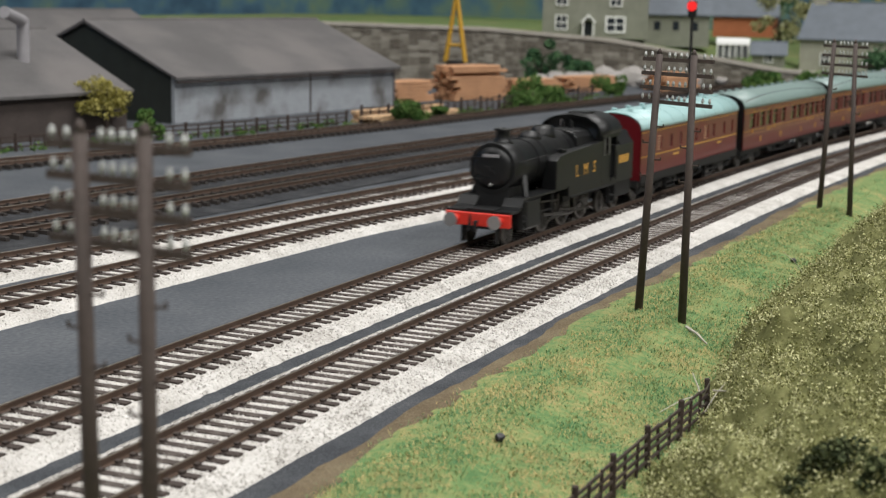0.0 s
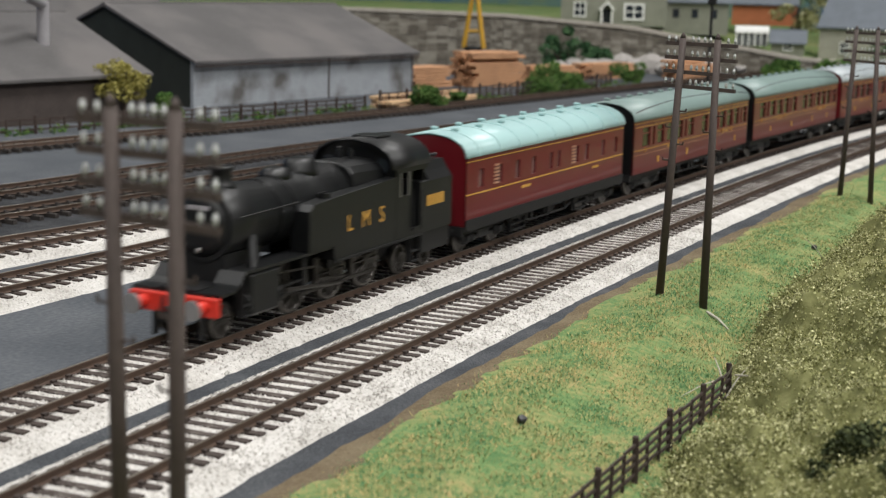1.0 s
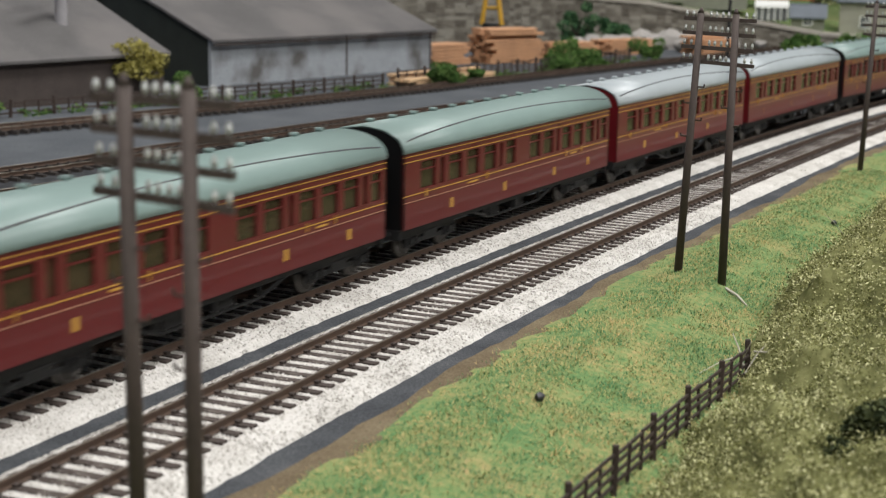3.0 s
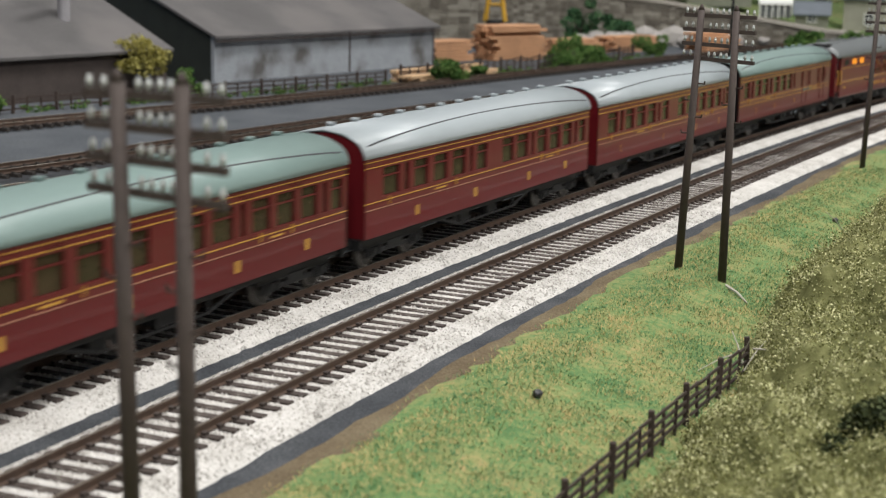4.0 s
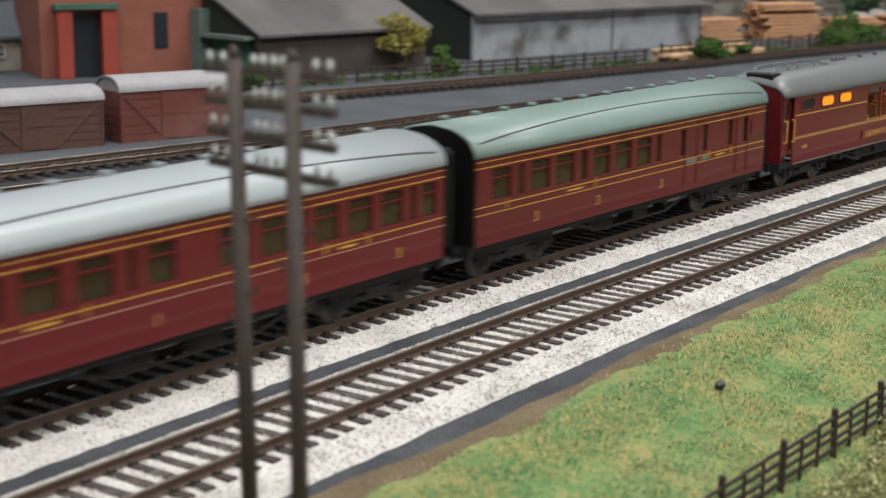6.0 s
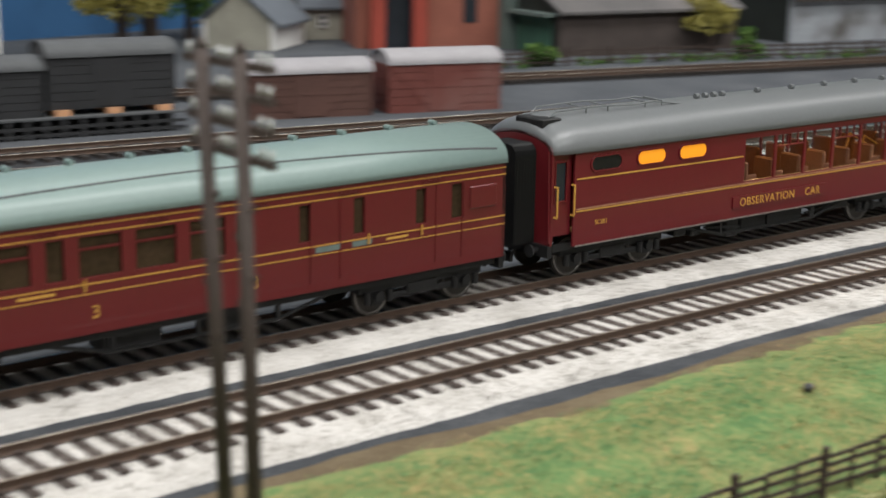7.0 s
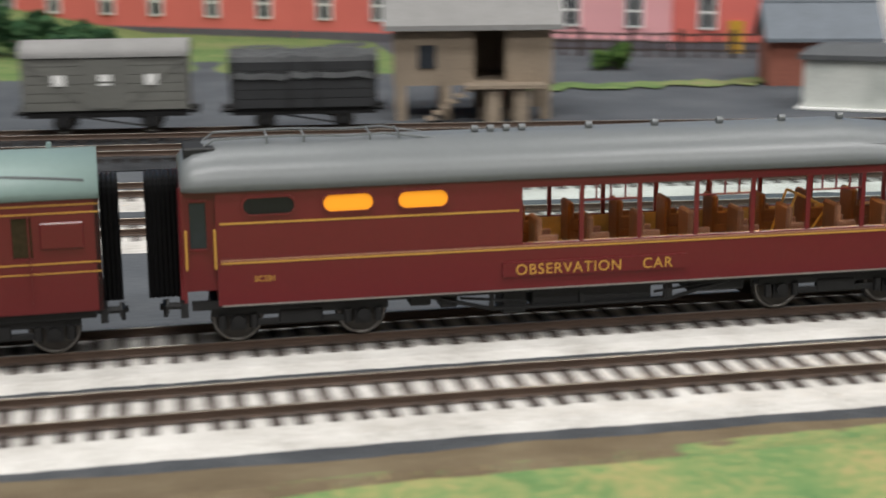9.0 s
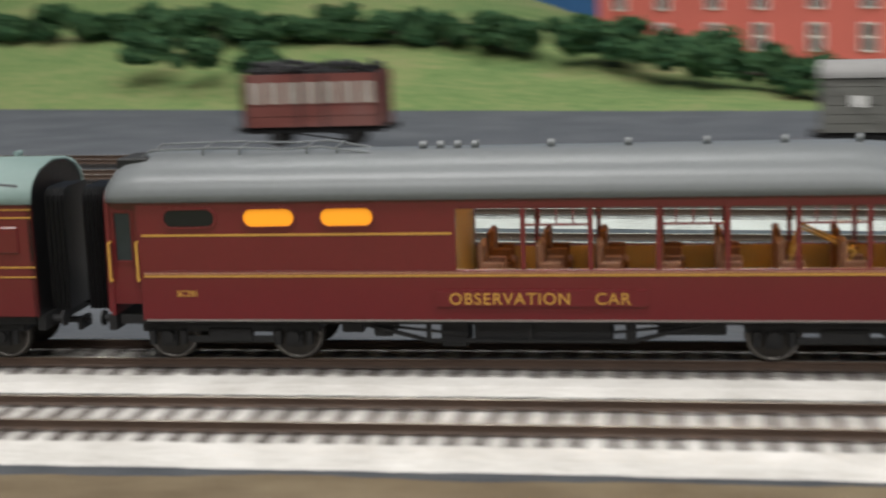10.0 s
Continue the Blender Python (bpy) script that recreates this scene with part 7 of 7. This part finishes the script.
def hedge():
    nu, no = 520, 90
    V, F = [], []
    tops = np.full((nu + 1, no + 1), np.nan)
    for i in range(nu + 1):
        u = -0.05 + 1.15 * i / nu
        for j in range(no + 1):
            o = -0.088 - 0.18 * j / no
            z = hedge_top(u, o)
            if z is None:
                z = verge_z(o) - 0.004
            else:
                tops[i, j] = z
            V.append(on(u, o, z - 0.0012))
    for i in range(nu):
        for j in range(no):
            k = i * (no + 1) + j
            F.append((k, k + 1, k + no + 2, k + no + 1))
    # the skin under the sprigs carries the thicket's shade as a darker colour
    th = from_arrays("hedge", V, F, M_HEDGE_SHADE, smooth=True)
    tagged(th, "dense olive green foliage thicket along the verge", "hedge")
    r = np.random.RandomState(41)
    # sprigs: tufts of small leaves that stand off the thicket's skin
    sp = 46000
    us, os_ = -0.03 + r.rand(sp) ** 1.25 * 0.98, -0.090 - 0.130 * r.rand(sp)
    gi, gj = np.rint((us + 0.05) / 1.15 * nu).astype(int), np.rint((-0.088 - os_) / 0.18 * no).astype(int)
    zs = tops[np.clip(gi, 0, nu), np.clip(gj, 0, no)]
    ok = ~np.isnan(zs)
    root = on_many(us[ok], os_[ok], zs[ok] - 0.0012)
    per = 11
    n = len(root) * per
    d = r.randn(len(root), 3) * (0.75, 0.75, 0.45) + (0, 0, 0.75)
    d /= np.linalg.norm(d, axis=1)[:, None]
    reach = r.uniform(0.0010, 0.0038, len(root))
    base = np.repeat(root, per, 0) + np.repeat(d * reach[:, None], per, 0) * r.rand(n)[:, None] + r.randn(n, 3) * 0.0007
    a = np.repeat(d, per, 0) + r.randn(n, 3) * 0.9
    a /= np.linalg.norm(a, axis=1)[:, None]
    b = np.cross(a, r.randn(n, 3))
    b /= np.linalg.norm(b, axis=1)[:, None]
    ln = r.uniform(0.0006, 0.00125, n)[:, None]
    Q = np.empty((n, 4, 3))
    Q[:, 0], Q[:, 1], Q[:, 2], Q[:, 3] = base, base + a * ln * 0.5 - b * ln * 0.3, base + a * ln, base + a * ln * 0.45 + b * ln * 0.3
    ob = from_arrays("foliage", Q.reshape(-1, 3).tolist(), np.arange(4 * n).reshape(n, 4).tolist(), M_HEDGE)
    ob.parent = th
    tagged(ob, kind="stuff")
    shrub("bush", 0.247, -0.176, verge_z(-0.17) + 0.012, 0.036, 0.026, M_MOSS, 911, "dark green mossy bush in the thicket", leaf=0.0011, dense=2.0)
    # dead twigs caught in the fence end
    for (u, o, z, du, do, dz, rr) in ((0.348, -0.109, -0.005, -0.018, 0.009, -0.003, 0.00025), (0.350, -0.112, -0.004, 0.002, -0.018, -0.001, 0.0003), (0.346, -0.110, -0.008, 0.008, 0.006, 0.008, 0.0003), (0.344, -0.111, -0.010, 0.010, -0.004, 0.008, 0.00028), (0.350, -0.108, -0.010, -0.004, -0.004, 0.010, 0.0003),
                                      (0.446, -0.0770, -0.0058, -0.014, -0.012, -0.0025, 0.0007), (0.56, -0.097, 0.000, -0.012, 0.006, 0.010, 0.00022), (0.075, -0.092, -0.010, 0.010, 0.002, 0.014, 0.00045), (0.060, -0.094, -0.010, 0.022, 0.006, 0.010, 0.0004)):
        bm = bmesh.new()
        a, b = on(u, o, z), on(u + du, o + do, z + dz)
        mid = (a + b) / 2 + Vector((0, 0, 0.0008))
        cyl(bm, a, mid, rr, 6, rr * 0.8)
        cyl(bm, mid, b, rr * 0.8, 6, rr * 0.4)
        tagged(bm_object("twig", bm, M_TWIG), "thin pale dry twig caught in the verge", "twig", "dry twigs")
    for u, o in ((0.2667, -0.0714), (0.498, -0.094), (0.62, -0.08)):
        bm = bmesh.new()
        ball(bm, (0, 0, 0.001), 0.0019, 2, (1, 0.8, 0.7))
        for v in bm.verts:
            v.co += Vector(noise.noise_vector(v.co * 900)) * 0.0004
        ob = bm_object("stone", bm, M_COAL)
        ob.matrix_world = at(u, o, verge_z(o))
        tagged(ob, "small dark stone lying in the grass", "stone", "loose stones")


def weeds():
    r = np.random.RandomState(77)
    o0 = line_of([(0.60, 0.575), (0.78, 0.560), (0.97, 0.507), (1.27, 0.464), (1.6, 0.47)])
    V, F = [], []
    for k in range(230):
        u = r.uniform(0.6, 1.75)
        if noise.noise(Vector((u * 9, 0, 0))) < -0.15:
            continue
        p = on(u, o0(u) + r.uniform(-0.010, 0.022), GZ + 0.002)
        s = r.uniform(0.003, 0.007)
        v, f = leaf_cloud(r, p, (s, s, s * 0.6), 26, 0.0013, 0.3)
        F += [tuple(i + len(V) for i in g) for g in f]
        V += v
    tagged(from_arrays("weeds", V, F, M_FOL_FRESH), "low green weeds along the yard fence", "weeds", kind="stuff")


def fences():
    zf = lambda u, o: verge_z(o) - 0.001
    field_fence("lineside_fence", [(0.10, -0.104), (0.20, -0.106), (0.28, -0.108), (0.352, -0.110)], 0.0125, 4, 24, M_WOOD, "dark brown post and rail lineside fence", zf, 0.00055)
    g = lambda u, o: GZ
    o0 = line_of([(0.60, 0.575), (0.78, 0.560), (0.97, 0.507), (1.27, 0.464), (1.6, 0.47)])
    field_fence("yard_fence", [(u, o0(u)) for u in np.arange(0.58, 1.15, 0.06)], 0.0125, 3, 42, M_WOOD, "weathered brown post and rail fence behind the yard", g, 0.0008)
    field_fence("yard_fence", [(u, o0(u)) for u in np.arange(1.14, 1.62, 0.06)], 0.016, 4, 36, M_WOOD, "brown trellis fence before the timber yard", g, 0.0009)
    field_fence("paling_fence", [(-0.02, 0.86), (0.1, 0.80), (0.2, 0.76)], 0.02, 3, 20, M_WOOD, "grey paling fence before the terrace", g, 0.001)


# ---- build ----
ribbon("dark_strip_between_lines", -1.3, 2.0, 500, [wav(0.0010, 17, 0.9, 0.0180), wav(0.0011, 19, 2.1, 0.0330)], [GZ + 0.0004, GZ + 0.0004], M_CESS, jit=0.0004, label="dark grey cinder strip between the running lines", cat="cess")
ballast("ballast_near_line", T2, -1.3, 2.0, 0.0240, 0.0186, M_BALLAST, 26000, "white stone ballast of the near line")
ballast("ballast_train_line", T1, -1.3, 2.0, 0.0225, 0.0140, M_BALLAST, 16000, "white stone ballast of the train's line")
ballast("ballast_yard_line", T3, -1.0, 2.2, 0.021, 0.013, M_BALLAST, 5000, "white stone ballast of the loop line")
ballast("ballast_second_loop", T4, -1.0, 2.2, 0.021, 0.013, M_BALLAST, 5000, "white stone ballast of the second loop line")
ribbon("cinder_bed", -1.4, 2.2, 300, [lambda u: T5(u) - 0.035, T5, T6, lambda u: T6(u) + 0.022], [GZ + 0.0006, GZ + 0.0016, GZ + 0.0016, GZ + 0.0006], M_BALLAST_D, jit=0.001, jitz=0.0003, label="black cinder bed of the sidings", cat="ballast")
sheds()
yard_things()
timber_yard()
stone_wall()
village()
terrace_row()
far_bank()
backdrop()
planting()
fences()
weeds()
for feet, tops, zt in ((((-0.306, -0.0585), (-0.306, -0.0700)), ((-0.303, -0.0650), (-0.303, -0.0770)), 0.094),
                       (((0.0905, -0.0610), (0.0890, -0.0735)), ((0.0850, -0.0635), (0.0855, -0.0755)), 0.0980),
                       (((0.4520, -0.0555), (0.4500, -0.0740)), ((0.4500, -0.0605), (0.4480, -0.0745)), 0.1005),
                       (((0.7920, -0.0545), (0.7880, -0.0735)), ((0.7920, -0.0575), (0.7880, -0.0705)), 0.098),
                       (((1.1740, -0.0560), (1.1660, -0.0720)), ((1.1740, -0.0560), (1.1660, -0.0720)), 0.098)):
    pole_pair(feet, tops, zt)
hedge()
fibres()

loco = locomotive()
coaches = [brake_van("maroon parcels van with bright turquoise ribbed roof"),
           passenger_coach("brown maroon corridor coach with pale green roof", M_MAROON_D, M_ROOF_GREEN, "pale green roof", M_BELLOWS, 0.2245),
           passenger_coach("brown maroon corridor coach with pale green roof", M_MAROON_D, M_ROOF_GREEN, "pale green roof", M_BELLOWS, 0.2245),
           passenger_coach("maroon corridor coach with silver grey roof", M_MAROON, M_ROOF_SILVER, "silver grey roof", M_MAROON_R, 0.2260, black_gangway=False),
           passenger_coach("maroon corridor coach with silver grey roof and class numerals", M_MAROON, M_ROOF_SILVER, "silver grey roof", M_MAROON_R, 0.2251, ((0.033, "1"), (0.099, "1"), (0.156, "3"), (0.201, "3")), black_gangway=False),
           passenger_coach("maroon brake coach with pale green roof and black gangway", M_MAROON_D, M_ROOF_GREEN, "pale green roof", M_BELLOWS, 0.2190, ((0.037, "3"), (0.078, "3"), (0.126, "3")), cut=True),
           observation_car()]
LENS = [0.2003, 0.2245, 0.2245, 0.2260, 0.2251, 0.2190, 0.2197]
HEADS = [0.0, 0.2167, 0.4550, 0.6913, 0.9287, 1.1697, 1.4081]

track(T2, -1.3, 2.0, 0.007, M_SLEEPER, True, "near running line of brown rails on dark sleepers")
track(T1, -1.3, 2.0, 0.007, M_SLEEPER, True, "running line of brown rails under the train")
track(T3, -1.0, 2.2, 0.0075, M_SLEEPER, True, "loop line of brown rails on white ballast")
track(T4, -1.0, 2.2, 0.0075, M_SLEEPER, True, "second loop line on white ballast")
track(T5, -1.0, 2.2, 0.0085, M_SLEEPER_Y, False, "rusty siding on dark cinders")
track(T6, -1.0, 2.2, 0.0085, M_SLEEPER_Y, False, "rusty siding on dark cinders")
track(T7, 0.32, 2.2, 0.0085, M_SLEEPER_Y, False, "rusty siding beside the yard fence")

# the train's way: station of the parcels van's leading end, by time
RUN = [(0.0, 0.7345), (1.0, 0.4711), (2.5, 0.0766), (4.5, -0.4577), (5.5, -0.7270), (6.8, -1.0800), (8.0, -1.4018), (9.0, -1.6700), (10.0, -1.9380)]


def standing(s, L, reach):
    """Pose of a vehicle whose leading end is at distance s along the line."""
    a = on(np.interp(s + L / 2 - reach, SS, US), D1)
    b = on(np.interp(s + L / 2 + reach, SS, US), D1)
    c = (a + b) / 2
    return pose(c.x, c.y, 0, 0, 0, math.degrees(math.atan2(b.y - a.y, b.x - a.x)))


def motions():
    ts = [0.25 * k for k in range(41)]
    for t_ob, L, head, reach in [(loco, 0.190, -0.1985, 0.03)] + [(c, l, h, l / 2 - 0.031) for c, l, h in zip(coaches, LENS, HEADS)]:
        walk(t_ob, [(t, standing(float(np.interp(t, [a for a, b in RUN], [b for a, b in RUN])) + head, L, reach)) for t in ts])


motions()
